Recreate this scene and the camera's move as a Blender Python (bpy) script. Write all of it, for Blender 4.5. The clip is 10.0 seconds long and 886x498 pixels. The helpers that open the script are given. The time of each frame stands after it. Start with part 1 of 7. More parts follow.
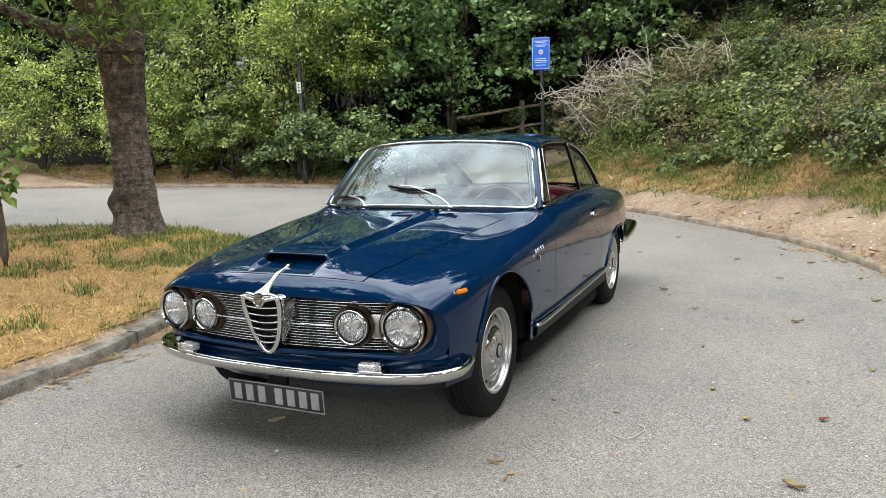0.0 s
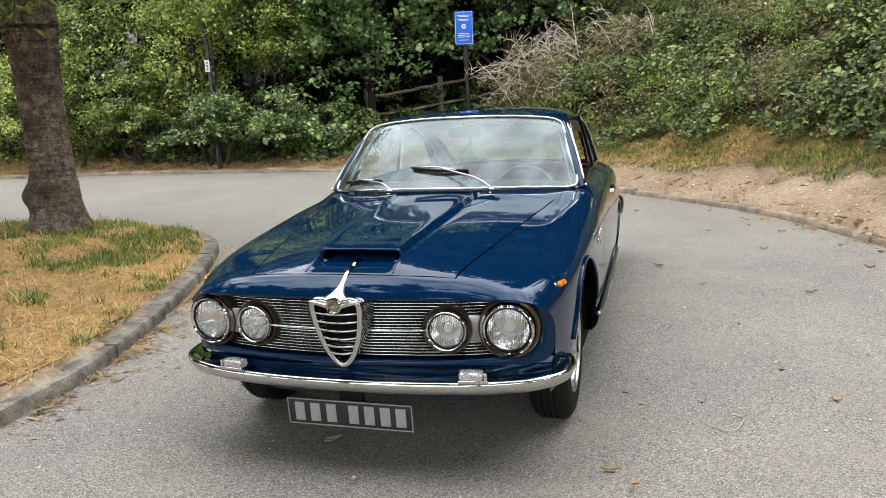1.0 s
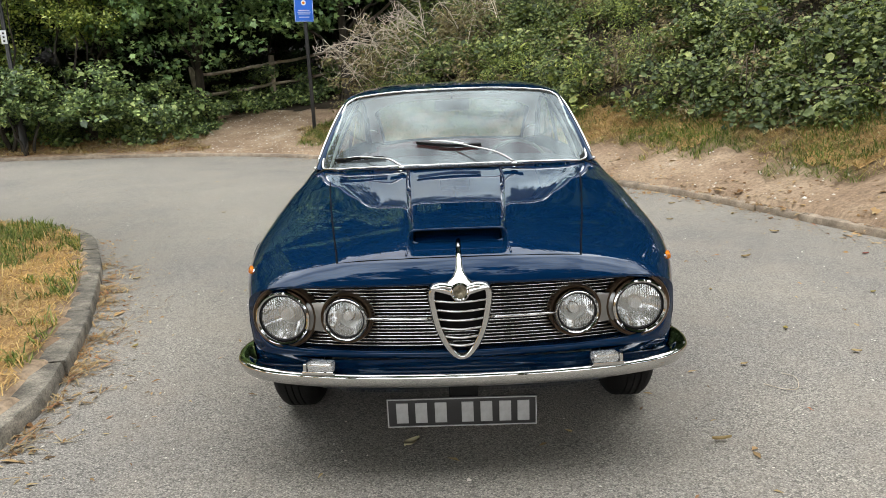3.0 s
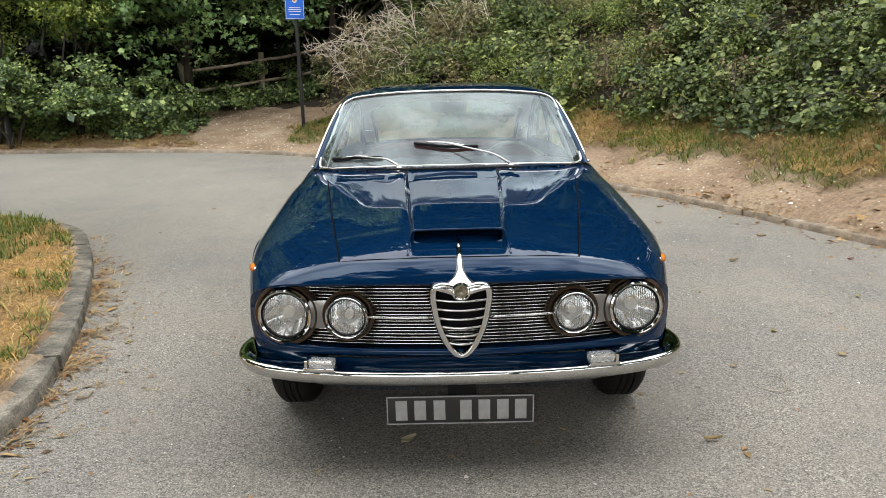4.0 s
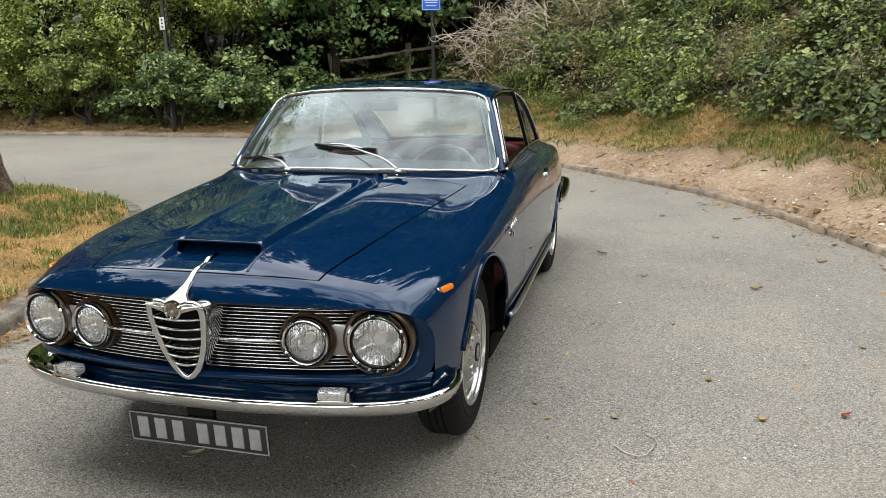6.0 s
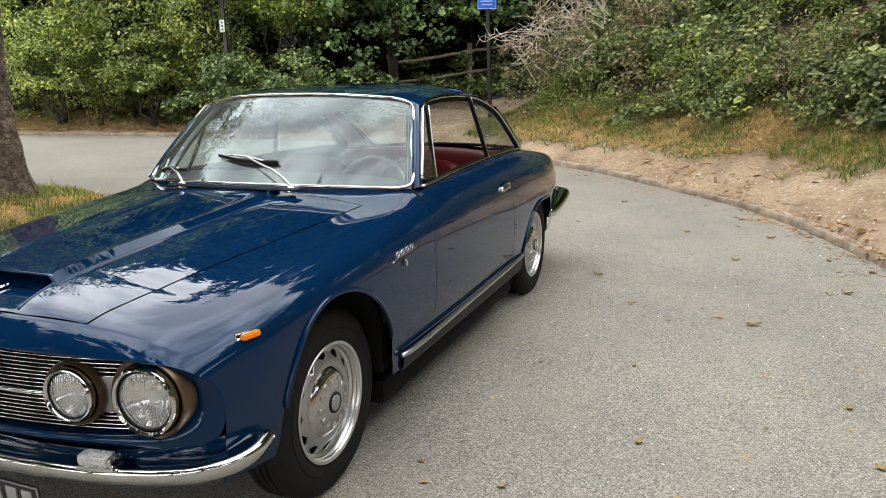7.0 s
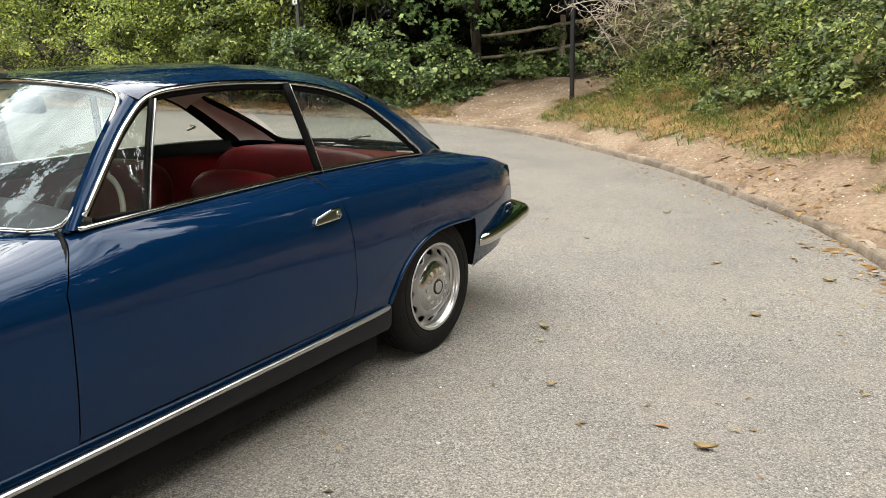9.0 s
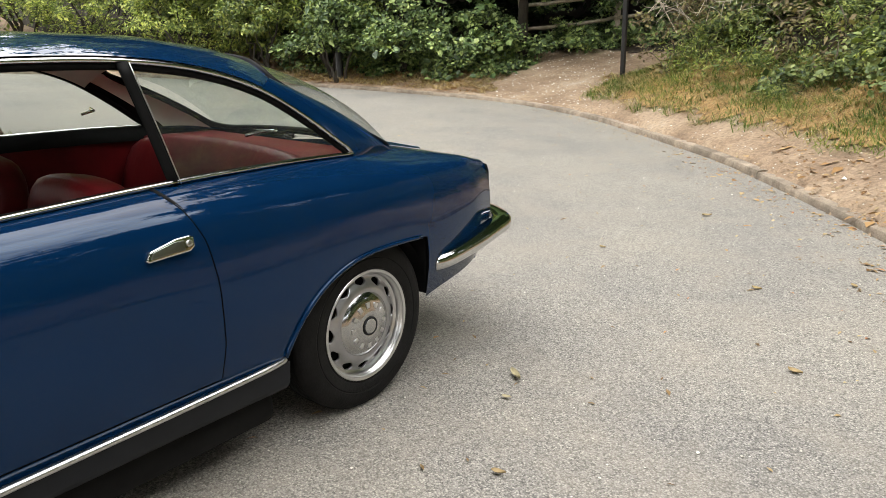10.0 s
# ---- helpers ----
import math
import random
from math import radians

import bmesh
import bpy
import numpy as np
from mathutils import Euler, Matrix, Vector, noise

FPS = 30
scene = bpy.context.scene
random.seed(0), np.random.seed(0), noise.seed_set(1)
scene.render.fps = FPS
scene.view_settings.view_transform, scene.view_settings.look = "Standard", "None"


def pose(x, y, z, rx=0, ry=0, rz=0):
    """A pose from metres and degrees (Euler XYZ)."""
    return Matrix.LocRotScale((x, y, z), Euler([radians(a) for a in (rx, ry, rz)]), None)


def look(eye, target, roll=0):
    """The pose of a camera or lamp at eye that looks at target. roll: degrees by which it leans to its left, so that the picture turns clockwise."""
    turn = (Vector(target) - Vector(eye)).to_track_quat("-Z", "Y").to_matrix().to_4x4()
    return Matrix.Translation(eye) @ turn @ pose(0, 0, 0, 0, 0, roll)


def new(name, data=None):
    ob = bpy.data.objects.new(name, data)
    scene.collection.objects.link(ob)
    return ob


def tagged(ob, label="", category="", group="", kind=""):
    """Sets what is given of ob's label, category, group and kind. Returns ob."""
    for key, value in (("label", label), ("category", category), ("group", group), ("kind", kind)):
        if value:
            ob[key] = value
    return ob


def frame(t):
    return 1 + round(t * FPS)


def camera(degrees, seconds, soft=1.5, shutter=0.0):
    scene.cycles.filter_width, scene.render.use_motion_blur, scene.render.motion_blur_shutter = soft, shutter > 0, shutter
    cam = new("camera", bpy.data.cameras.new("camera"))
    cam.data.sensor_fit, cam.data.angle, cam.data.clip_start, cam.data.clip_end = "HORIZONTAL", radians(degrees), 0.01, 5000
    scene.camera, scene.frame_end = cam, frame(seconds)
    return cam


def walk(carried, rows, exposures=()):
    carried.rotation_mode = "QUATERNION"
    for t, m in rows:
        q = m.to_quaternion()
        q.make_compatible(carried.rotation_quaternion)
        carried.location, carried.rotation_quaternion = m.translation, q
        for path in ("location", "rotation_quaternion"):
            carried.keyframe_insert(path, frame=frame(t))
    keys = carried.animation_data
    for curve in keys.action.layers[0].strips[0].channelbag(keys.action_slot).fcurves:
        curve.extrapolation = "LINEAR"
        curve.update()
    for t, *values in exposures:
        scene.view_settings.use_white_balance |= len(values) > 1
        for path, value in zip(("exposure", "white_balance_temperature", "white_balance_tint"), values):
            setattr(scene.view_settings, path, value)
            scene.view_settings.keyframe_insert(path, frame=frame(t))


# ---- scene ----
cam = camera(61.1, 10.0, soft=0.6)
PATH = [
    (0, (2.076, -3.258, 1.378), (1.216, -1.479, 1.068), -2.50),
    (0.5, (1.627, -3.231, 1.395), (0.894, -1.401, 1.053), -3.20),
    (1, (1.190, -3.185, 1.397), (0.597, -1.312, 1.018), -3.60),
    (1.5, (0.780, -3.167, 1.395), (0.336, -1.262, 0.980), -3.70),
    (2, (0.455, -3.113, 1.382), (0.158, -1.185, 0.941), -3.60),
    (2.5, (0.226, -3.080, 1.386), (0.065, -1.140, 0.929), -3.20),
    (2.9, (0.065, -3.111, 1.385), (-0.014, -1.165, 0.934), -2.96),
    (3.3, (-0.054, -3.162, 1.382), (-0.081, -1.212, 0.942), -2.73),
    (3.8, (-0.078, -3.181, 1.389), (-0.089, -1.231, 0.948), -2.20),
    (4, (-0.027, -3.163, 1.397), (-0.049, -1.215, 0.947), -1.90),
    (4.5, (0.293, -3.148, 1.398), (0.188, -1.203, 0.947), -1.70),
    (5, (0.636, -3.063, 1.396), (0.399, -1.130, 0.941), -1.50),
    (5.2, (0.783, -2.993, 1.398), (0.487, -1.069, 0.939), -1.50),
    (5.7, (1.183, -2.819, 1.399), (0.735, -0.926, 0.936), -1.58),
    (6.3, (1.631, -2.511, 1.392), (1.016, -0.664, 0.933), -1.80),
    (6.5, (1.753, -2.361, 1.389), (1.091, -0.530, 0.932), -1.90),
    (7, (2.049, -2.003, 1.387), (1.284, -0.212, 0.933), -1.90),
    (7.5, (2.314, -1.583, 1.385), (1.461, 0.169, 0.932), -1.90),
    (8, (2.486, -1.141, 1.380), (1.548, 0.565, 0.918), -1.90),
    (8.5, (2.623, -0.678, 1.367), (1.611, 0.979, 0.887), -1.70),
    (9, (2.647, -0.201, 1.354), (1.564, 1.404, 0.850), -1.70),
    (9.5, (2.602, 0.279, 1.340), (1.460, 1.832, 0.804), -1.30),
    (10, (2.546, 0.763, 1.341), (1.344, 2.256, 0.769), -1.10),
]
walk(cam, [(t, look(eye, target, roll)) for t, eye, target, roll in PATH],
     exposures=[(0, 1.08, 6750, 10), (2, 0.95, 7050, 10), (4.5, 0.88, 7100, 10), (7, 0.95, 7250, 10), (8.5, 1.1, 7550, 11), (10, 1.2, 7250, 11)])

# ---- sky and sun: bright, thinly clouded day ----
world = bpy.data.worlds.new("sky")
scene.world = world
world.use_nodes = True
wn, wl = world.node_tree.nodes, world.node_tree.links
sky = wn.new("ShaderNodeTexSky")
sky.sky_type, sky.sun_disc = "NISHITA", False
SUN_UP, SUN_TURN = 60.0, 345.0
sky.sun_elevation, sky.sun_rotation = radians(SUN_UP), radians(SUN_TURN)
cloud_co = wn.new("ShaderNodeTexCoord")
cloud = wn.new("ShaderNodeTexNoise")
cloud.inputs["Scale"].default_value, cloud.inputs["Detail"].default_value = 4.2, 7.0
cloud.inputs["Roughness"].default_value = 0.6
ramp = wn.new("ShaderNodeValToRGB")
ramp.color_ramp.elements[0].position, ramp.color_ramp.elements[1].position = 0.4, 0.62
ramp.color_ramp.elements[0].color, ramp.color_ramp.elements[1].color = (0.28, 0.28, 0.28, 1), (1, 1, 1, 1)
cover = wn.new("ShaderNodeMix")
cover.data_type = "RGBA"
cover.inputs[7].default_value = (22.8, 24.2, 25.9, 1)
wl.new(cloud_co.outputs["Generated"], cloud.inputs["Vector"])
wl.new(cloud.outputs["Fac"], ramp.inputs["Fac"])
wl.new(ramp.outputs["Color"], cover.inputs[0])
wl.new(sky.outputs["Color"], cover.inputs[6])
wl.new(cover.outputs[2], wn["Background"].inputs["Color"])
wn["Background"].inputs["Strength"].default_value = 0.15

sun = new("sun", bpy.data.lights.new("sun", "SUN"))
sun.data.energy, sun.data.angle, sun.data.color = 0.7, radians(150), (1.0, 0.93, 0.84)
sun_at = Vector((math.sin(radians(SUN_TURN)) * math.cos(radians(SUN_UP)), math.cos(radians(SUN_TURN)) * math.cos(radians(SUN_UP)), math.sin(radians(SUN_UP))))
sun.matrix_world = look(sun_at * 50, (0, 0, 0))

# ---- tools ----
rng = np.random.default_rng(7)


def nodes_of(name, rough=0.6, metal=0.0):
    m = bpy.data.materials.new(name)
    m.use_nodes = True
    n, l = m.node_tree.nodes, m.node_tree.links
    b = n["Principled BSDF"]
    b.inputs["Roughness"].default_value, b.inputs["Metallic"].default_value = rough, metal
    return m, n, l, b


def noise_of(n, l, scale, detail=4.0, rough=0.6, kind="Object", stretch=None):
    co = n.new("ShaderNodeTexCoord")
    tex = n.new("ShaderNodeTexNoise")
    tex.inputs["Scale"].default_value, tex.inputs["Detail"].default_value, tex.inputs["Roughness"].default_value = scale, detail, rough
    if stretch:
        mp = n.new("ShaderNodeMapping")
        mp.inputs["Scale"].default_value = stretch
        l.new(co.outputs[kind], mp.inputs["Vector"])
        l.new(mp.outputs["Vector"], tex.inputs["Vector"])
    else:
        l.new(co.outputs[kind], tex.inputs["Vector"])
    return tex.outputs["Fac"]


def ramp_of(n, l, fac, stops):
    r = n.new("ShaderNodeValToRGB")
    e = r.color_ramp.elements
    while len(e) < len(stops):
        e.new(0.5)
    for el, (p, c) in zip(e, stops):
        el.position, el.color = p, (*c, 1)
    l.new(fac, r.inputs["Fac"])
    return r.outputs["Color"]


def mix_of(n, l, fac, a, b, kind="MIX"):
    m = n.new("ShaderNodeMix")
    m.data_type, m.blend_type = "RGBA", kind
    for sock, v in ((m.inputs[0], fac), (m.inputs[6], a), (m.inputs[7], b)):
        if isinstance(v, (int, float)):
            sock.default_value = v
        elif isinstance(v, tuple):
            sock.default_value = (*v, 1)
        else:
            l.new(v, sock)
    return m.outputs[2]


def bump_of(n, l, b, height, strength=0.3, distance=0.01):
    bp = n.new("ShaderNodeBump")
    bp.inputs["Strength"].default_value, bp.inputs["Distance"].default_value = strength, distance
    l.new(height, bp.inputs["Height"])
    l.new(bp.outputs["Normal"], b.inputs["Normal"])


def mesh_np(name, verts, faces, material=None, smooth=False):
    """A mesh from arrays: verts (n, 3), faces (m, k)."""
    verts, faces = np.asarray(verts, np.float32), np.asarray(faces, np.int32)
    me = bpy.data.meshes.new(name)
    me.vertices.add(len(verts))
    me.vertices.foreach_set("co", verts.ravel())
    k = faces.shape[1]
    me.loops.add(faces.size)
    me.loops.foreach_set("vertex_index", faces.ravel())
    me.polygons.add(len(faces))
    me.polygons.foreach_set("loop_start", np.arange(0, faces.size, k, dtype=np.int32))
    me.polygons.foreach_set("use_smooth", np.full(len(faces), smooth))
    me.update(calc_edges=True)
    me.validate()
    if material:
        me.materials.append(material)
    return me


def part(name, bm, material, parent=None, label="", smooth=True):
    """Links a bmesh or a mesh as one object, under parent."""
    if isinstance(bm, bmesh.types.BMesh):
        me = bpy.data.meshes.new(name)
        bm.to_mesh(me)
        bm.free()
        for p in me.polygons:
            p.use_smooth = smooth
    else:
        me = bm
    if material and not me.materials:
        me.materials.append(material)
    ob = new(name, me)
    if parent is not None:
        ob.parent = parent
    if label:
        ob["label"] = label
    return ob


def sharp(ob, degrees=35):
    """Smooth shading with hard edges above that angle."""
    ob.data.set_sharp_from_angle(angle=radians(degrees))
    return ob


def grid_mesh(name, P, material=None, smooth=True, flip=False):
    """A mesh from a grid of points P (a, b, 3)."""
    a, b = P.shape[:2]
    i = np.arange(a * b).reshape(a, b)
    f = np.stack([i[:-1, :-1], i[1:, :-1], i[1:, 1:], i[:-1, 1:]], -1).reshape(-1, 4)
    return mesh_np(name, P.reshape(-1, 3), f[:, ::-1] if flip else f, material, smooth)


def spline(points, n, closed=False):
    """n points along a smooth curve through points (Catmull-Rom, by chord length)."""
    p = np.array(points, float)
    if closed:
        p = np.vstack([p[-1], p, p[0], p[1]])
    else:
        p = np.vstack([2 * p[0] - p[1], p, 2 * p[-1] - p[-2]])
    d = np.sqrt(np.linalg.norm(np.diff(p, axis=0), axis=1)) + 1e-9
    t = np.concatenate([[0], np.cumsum(d)])
    out = []
    for s in np.linspace(t[1], t[-2], n + 1 if closed else n)[: n if closed else None]:
        i = min(max(np.searchsorted(t, s, side="right") - 1, 1), len(p) - 3)
        t0, t1, t2, t3 = t[i - 1:i + 3]
        a1 = (t1 - s) / (t1 - t0) * p[i - 1] + (s - t0) / (t1 - t0) * p[i]
        a2 = (t2 - s) / (t2 - t1) * p[i] + (s - t1) / (t2 - t1) * p[i + 1]
        a3 = (t3 - s) / (t3 - t2) * p[i + 1] + (s - t2) / (t3 - t2) * p[i + 2]
        b1 = (t2 - s) / (t2 - t0) * a1 + (s - t0) / (t2 - t0) * a2
        b2 = (t3 - s) / (t3 - t1) * a2 + (s - t1) / (t3 - t1) * a3
        out.append((t2 - s) / (t2 - t1) * b1 + (s - t1) / (t2 - t1) * b2)
    return np.array(out)


def tube(points, radius, sides=8, closed=False, flat=1.0, up=(0, 0, 1), caps=True):
    """Vertices and quads of a tube along points; radius may vary; flat squeezes it across 'up'."""
    p = np.asarray(points, float)
    n = len(p)
    r = np.broadcast_to(np.asarray(radius, float), (n,))
    tan = np.roll(p, -1, 0) - np.roll(p, 1, 0) if closed else np.gradient(p, axis=0)
    tan /= np.linalg.norm(tan, axis=1)[:, None] + 1e-12
    u = np.asarray(up, float)
    side = np.cross(tan, u)
    bad = np.linalg.norm(side, axis=1) < 0.05
    side[bad] = np.cross(tan[bad], (1.0, 0.13, 0))
    side /= np.linalg.norm(side, axis=1)[:, None]
    top = np.cross(side, tan)
    a = np.linspace(0, 2 * math.pi, sides, endpoint=False)
    v = p[:, None] + r[:, None, None] * (np.cos(a)[None, :, None] * side[:, None] + flat * np.sin(a)[None, :, None] * top[:, None])
    i = np.arange(n * sides).reshape(n, sides)
    j = np.roll(i, -1, 1)
    m = n if closed else n - 1
    i2, j2 = np.roll(i, -1, 0), np.roll(j, -1, 0)
    f = np.stack([i[:m], j[:m], j2[:m], i2[:m]], -1).reshape(-1, 4)
    v = v.reshape(-1, 3)
    if caps and not closed:
        v = np.vstack([v, p[0], p[-1]])
        c0, c1 = len(v) - 2, len(v) - 1
        e0 = np.stack([j[0], i[0], np.full(sides, c0), np.full(sides, c0)], -1)
        e1 = np.stack([i[-1], j[-1], np.full(sides, c1), np.full(sides, c1)], -1)
        f = np.vstack([f, e0, e1])
    return v, f


def tri_fix(name, vf, material=None, smooth=True):
    """Mesh from tube(): quads, with its caps as triangles."""
    v, f = vf
    me = bpy.data.meshes.new(name)
    me.from_pydata([tuple(x) for x in v], [], [tuple(q) if q[2] != q[3] else tuple(q[:3]) for q in f.tolist()])
    me.update()
    for p in me.polygons:
        p.use_smooth = smooth
    if material:
        me.materials.append(material)
    return me


def joined(name, pieces, material=None, smooth=True):
    """One mesh from several (verts, quads)."""
    vs, fs, k = [], [], 0
    for v, f in pieces:
        vs.append(v)
        fs.append(np.asarray(f) + k)
        k += len(v)
    return tri_fix(name, (np.vstack(vs), np.vstack(fs)), material, smooth)


def smooth_step(a, b, x):
    t = np.clip((np.asarray(x, float) - a) / (b - a), 0, 1)
    return t * t * (3 - 2 * t)


def bumps(x, y, seed=0, size=1.0, octaves=3):
    """Cheap smooth noise, about -1 to 1, from rotated sines."""
    r = np.random.default_rng(seed)
    out, amp = 0.0, 1.0
    for o in range(octaves):
        for _ in range(3):
            a, ph = r.uniform(0, 2 * math.pi), r.uniform(0, 6.28)
            k = 2 * math.pi / size * 2 ** o * r.uniform(0.7, 1.3)
            out = out + amp * np.sin(k * (np.cos(a) * x + np.sin(a) * y) + ph) / 3
        amp *= 0.5
    return out


def distance_to(x, y, line):
    """Distance from points to a polyline, and on which side: plus to the left of its run."""
    x, y = np.asarray(x, float), np.asarray(y, float)
    best, sign = np.full(x.shape, 1e9), np.ones(x.shape)
    for (ax, ay), (bx, by) in zip(line[:-1], line[1:]):
        dx, dy = bx - ax, by - ay
        t = np.clip(((x - ax) * dx + (y - ay) * dy) / (dx * dx + dy * dy), 0, 1)
        ex, ey = x - ax - t * dx, y - ay - t * dy
        d = np.hypot(ex, ey)
        s = np.where(dx * (y - ay) - dy * (x - ax) >= 0, 1.0, -1.0)
        near = d < best - 1e-9
        best, sign = np.where(near, d, best), np.where(near, s, sign)
    return best * sign

# ---- materials of the ground and the plants ----
def asphalt():
    m, n, l, b = nodes_of("asphalt", 0.85)
    co = n.new("ShaderNodeTexCoord")
    v = n.new("ShaderNodeTexVoronoi")
    v.inputs["Scale"].default_value = 165
    l.new(co.outputs["Object"], v.inputs["Vector"])
    grit = n.new("ShaderNodeSeparateColor")
    l.new(v.outputs["Color"], grit.inputs["Color"])
    stone = ramp_of(n, l, grit.outputs["Red"], [(0.0, (0.115, 0.109, 0.1)), (0.35, (0.25, 0.237, 0.214)), (0.8, (0.325, 0.308, 0.277)), (1.0, (0.46, 0.431, 0.38))])
    pits = ramp_of(n, l, v.outputs["Distance"], [(0.3, (1, 1, 1)), (0.75, (0.5, 0.5, 0.5))])
    c = mix_of(n, l, 0.8, stone, pits, "MULTIPLY")
    patch = ramp_of(n, l, noise_of(n, l, 0.55, 5, 0.62), [(0.35, (0.86, 0.86, 0.87)), (0.62, (1.1, 1.08, 1.04))])
    c = mix_of(n, l, 1.0, c, patch, "MULTIPLY")
    dust = ramp_of(n, l, noise_of(n, l, 1.7, 6, 0.7), [(0.45, (0, 0, 0)), (0.75, (0.5, 0.5, 0.5))])
    c = mix_of(n, l, dust, c, (0.28, 0.245, 0.2))
    l.new(c, b.inputs["Base Color"])
    bump_of(n, l, b, pits, 0.5, 0.004)
    return m


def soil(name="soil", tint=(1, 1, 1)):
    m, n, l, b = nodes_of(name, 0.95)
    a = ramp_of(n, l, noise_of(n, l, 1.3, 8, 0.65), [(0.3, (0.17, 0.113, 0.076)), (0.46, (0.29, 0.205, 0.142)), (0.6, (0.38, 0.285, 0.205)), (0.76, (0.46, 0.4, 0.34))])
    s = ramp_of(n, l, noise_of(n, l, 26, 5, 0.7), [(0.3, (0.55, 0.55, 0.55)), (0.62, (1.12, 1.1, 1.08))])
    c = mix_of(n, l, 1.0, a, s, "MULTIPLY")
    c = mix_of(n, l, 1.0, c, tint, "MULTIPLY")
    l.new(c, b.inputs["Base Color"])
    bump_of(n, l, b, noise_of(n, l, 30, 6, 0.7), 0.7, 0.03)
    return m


def leaf_material(name, colours, rough=0.45, through_it=0.14, sheen=0.5):
    """Leaves, each one of its own shade."""
    m, n, l, b = nodes_of(name, rough)
    geo = n.new("ShaderNodeNewGeometry")
    k = len(colours) - 1
    c = ramp_of(n, l, geo.outputs["Random Per Island"], [(i / k, col) for i, col in enumerate(colours)])
    big = ramp_of(n, l, noise_of(n, l, 0.9, 4, 0.7), [(0.3, (0.6, 0.64, 0.62)), (0.7, (1.25, 1.2, 1.05))])
    c = mix_of(n, l, 1.0, c, big, "MULTIPLY")
    l.new(c, b.inputs["Base Color"])
    b.inputs["Specular IOR Level"].default_value = sheen * 0.8
    t = n.new("ShaderNodeBsdfTranslucent")
    l.new(mix_of(n, l, 1.0, c, (1.25, 1.35, 0.6), "MULTIPLY"), t.inputs["Color"])
    mx = n.new("ShaderNodeMixShader")
    mx.inputs[0].default_value = through_it
    l.new(b.outputs[0], mx.inputs[1])
    l.new(t.outputs[0], mx.inputs[2])
    l.new(mx.outputs[0], n["Material Output"].inputs["Surface"])
    return m


def bark(name, dark, light, scale=14, rings=False):
    m, n, l, b = nodes_of(name, 0.9)
    h = noise_of(n, l, scale, 8, 0.7, stretch=(1, 1, 0.2))
    c = ramp_of(n, l, h, [(0.34, dark), (0.66, light)])
    c = mix_of(n, l, 1.0, c, ramp_of(n, l, noise_of(n, l, 2.2, 5, 0.65), [(0.3, (0.6, 0.6, 0.6)), (0.7, (1.25, 1.2, 1.15))]), "MULTIPLY")
    if rings:
        r = noise_of(n, l, 7, 6, 0.7, stretch=(0.35, 0.35, 3.2))
        c = mix_of(n, l, 0.55, c, ramp_of(n, l, r, [(0.38, (0.45, 0.45, 0.45)), (0.6, (1.15, 1.15, 1.15))]), "MULTIPLY")
    l.new(c, b.inputs["Base Color"])
    bump_of(n, l, b, h, 1.0, 0.035)
    return m


def plain(name, colour, rough=0.6, metal=0.0, vary=0.12, scale=8.0, relief=0.0):
    m, n, l, b = nodes_of(name, rough, metal)
    lo, hi = tuple(c * (1 - vary) for c in colour), tuple(min(1, c * (1 + vary)) for c in colour)
    h = noise_of(n, l, scale, 5, 0.6)
    l.new(ramp_of(n, l, h, [(0.35, lo), (0.65, hi)]), b.inputs["Base Color"])
    if relief:
        bump_of(n, l, b, noise_of(n, l, scale * 6, 4, 0.6), relief, 0.004)
    return m


def thatch():
    """Matted dead grass: pale fibres lying every way over brown earth."""
    m, n, l, b = nodes_of("dead_grass_mat", 0.9)
    c = None
    for turn, k in ((0.4, 1.0), (1.5, 1.0), (2.6, 1.0)):
        co = n.new("ShaderNodeTexCoord")
        mp = n.new("ShaderNodeMapping")
        mp.inputs["Rotation"].default_value = (0, 0, turn)
        mp.inputs["Scale"].default_value = (160, 16, 30)
        l.new(co.outputs["Object"], mp.inputs["Vector"])
        t = n.new("ShaderNodeTexNoise")
        t.inputs["Scale"].default_value, t.inputs["Detail"].default_value, t.inputs["Distortion"].default_value = 1.0, 3.0, 1.2
        l.new(mp.outputs[0], t.inputs["Vector"])
        f = ramp_of(n, l, t.outputs["Fac"], [(0.38, (0.19, 0.11, 0.046)), (0.5, (0.44, 0.28, 0.125)), (0.62, (0.7, 0.52, 0.28))])
        c = f if c is None else mix_of(n, l, 0.5, c, f)
    c = mix_of(n, l, 1.0, c, ramp_of(n, l, noise_of(n, l, 1.6, 6, 0.65), [(0.3, (0.62, 0.6, 0.58)), (0.65, (1.15, 1.1, 1.0))]), "MULTIPLY")
    c = mix_of(n, l, 1.0, c, ramp_of(n, l, noise_of(n, l, 17, 6, 0.7), [(0.36, (0.55, 0.51, 0.46)), (0.55, (1.15, 1.09, 1.0))]), "MULTIPLY")
    l.new(c, b.inputs["Base Color"])
    bump_of(n, l, b, c, 0.9, 0.03)
    return m


THATCH = thatch()
ASPHALT, SOIL = asphalt(), soil(tint=(1.0, 0.99, 0.94))
# the same soil, tinted very dark to hold the thicket's shade
SHADED_FLOOR = soil("shade_darkened_soil", (0.09, 0.085, 0.06))


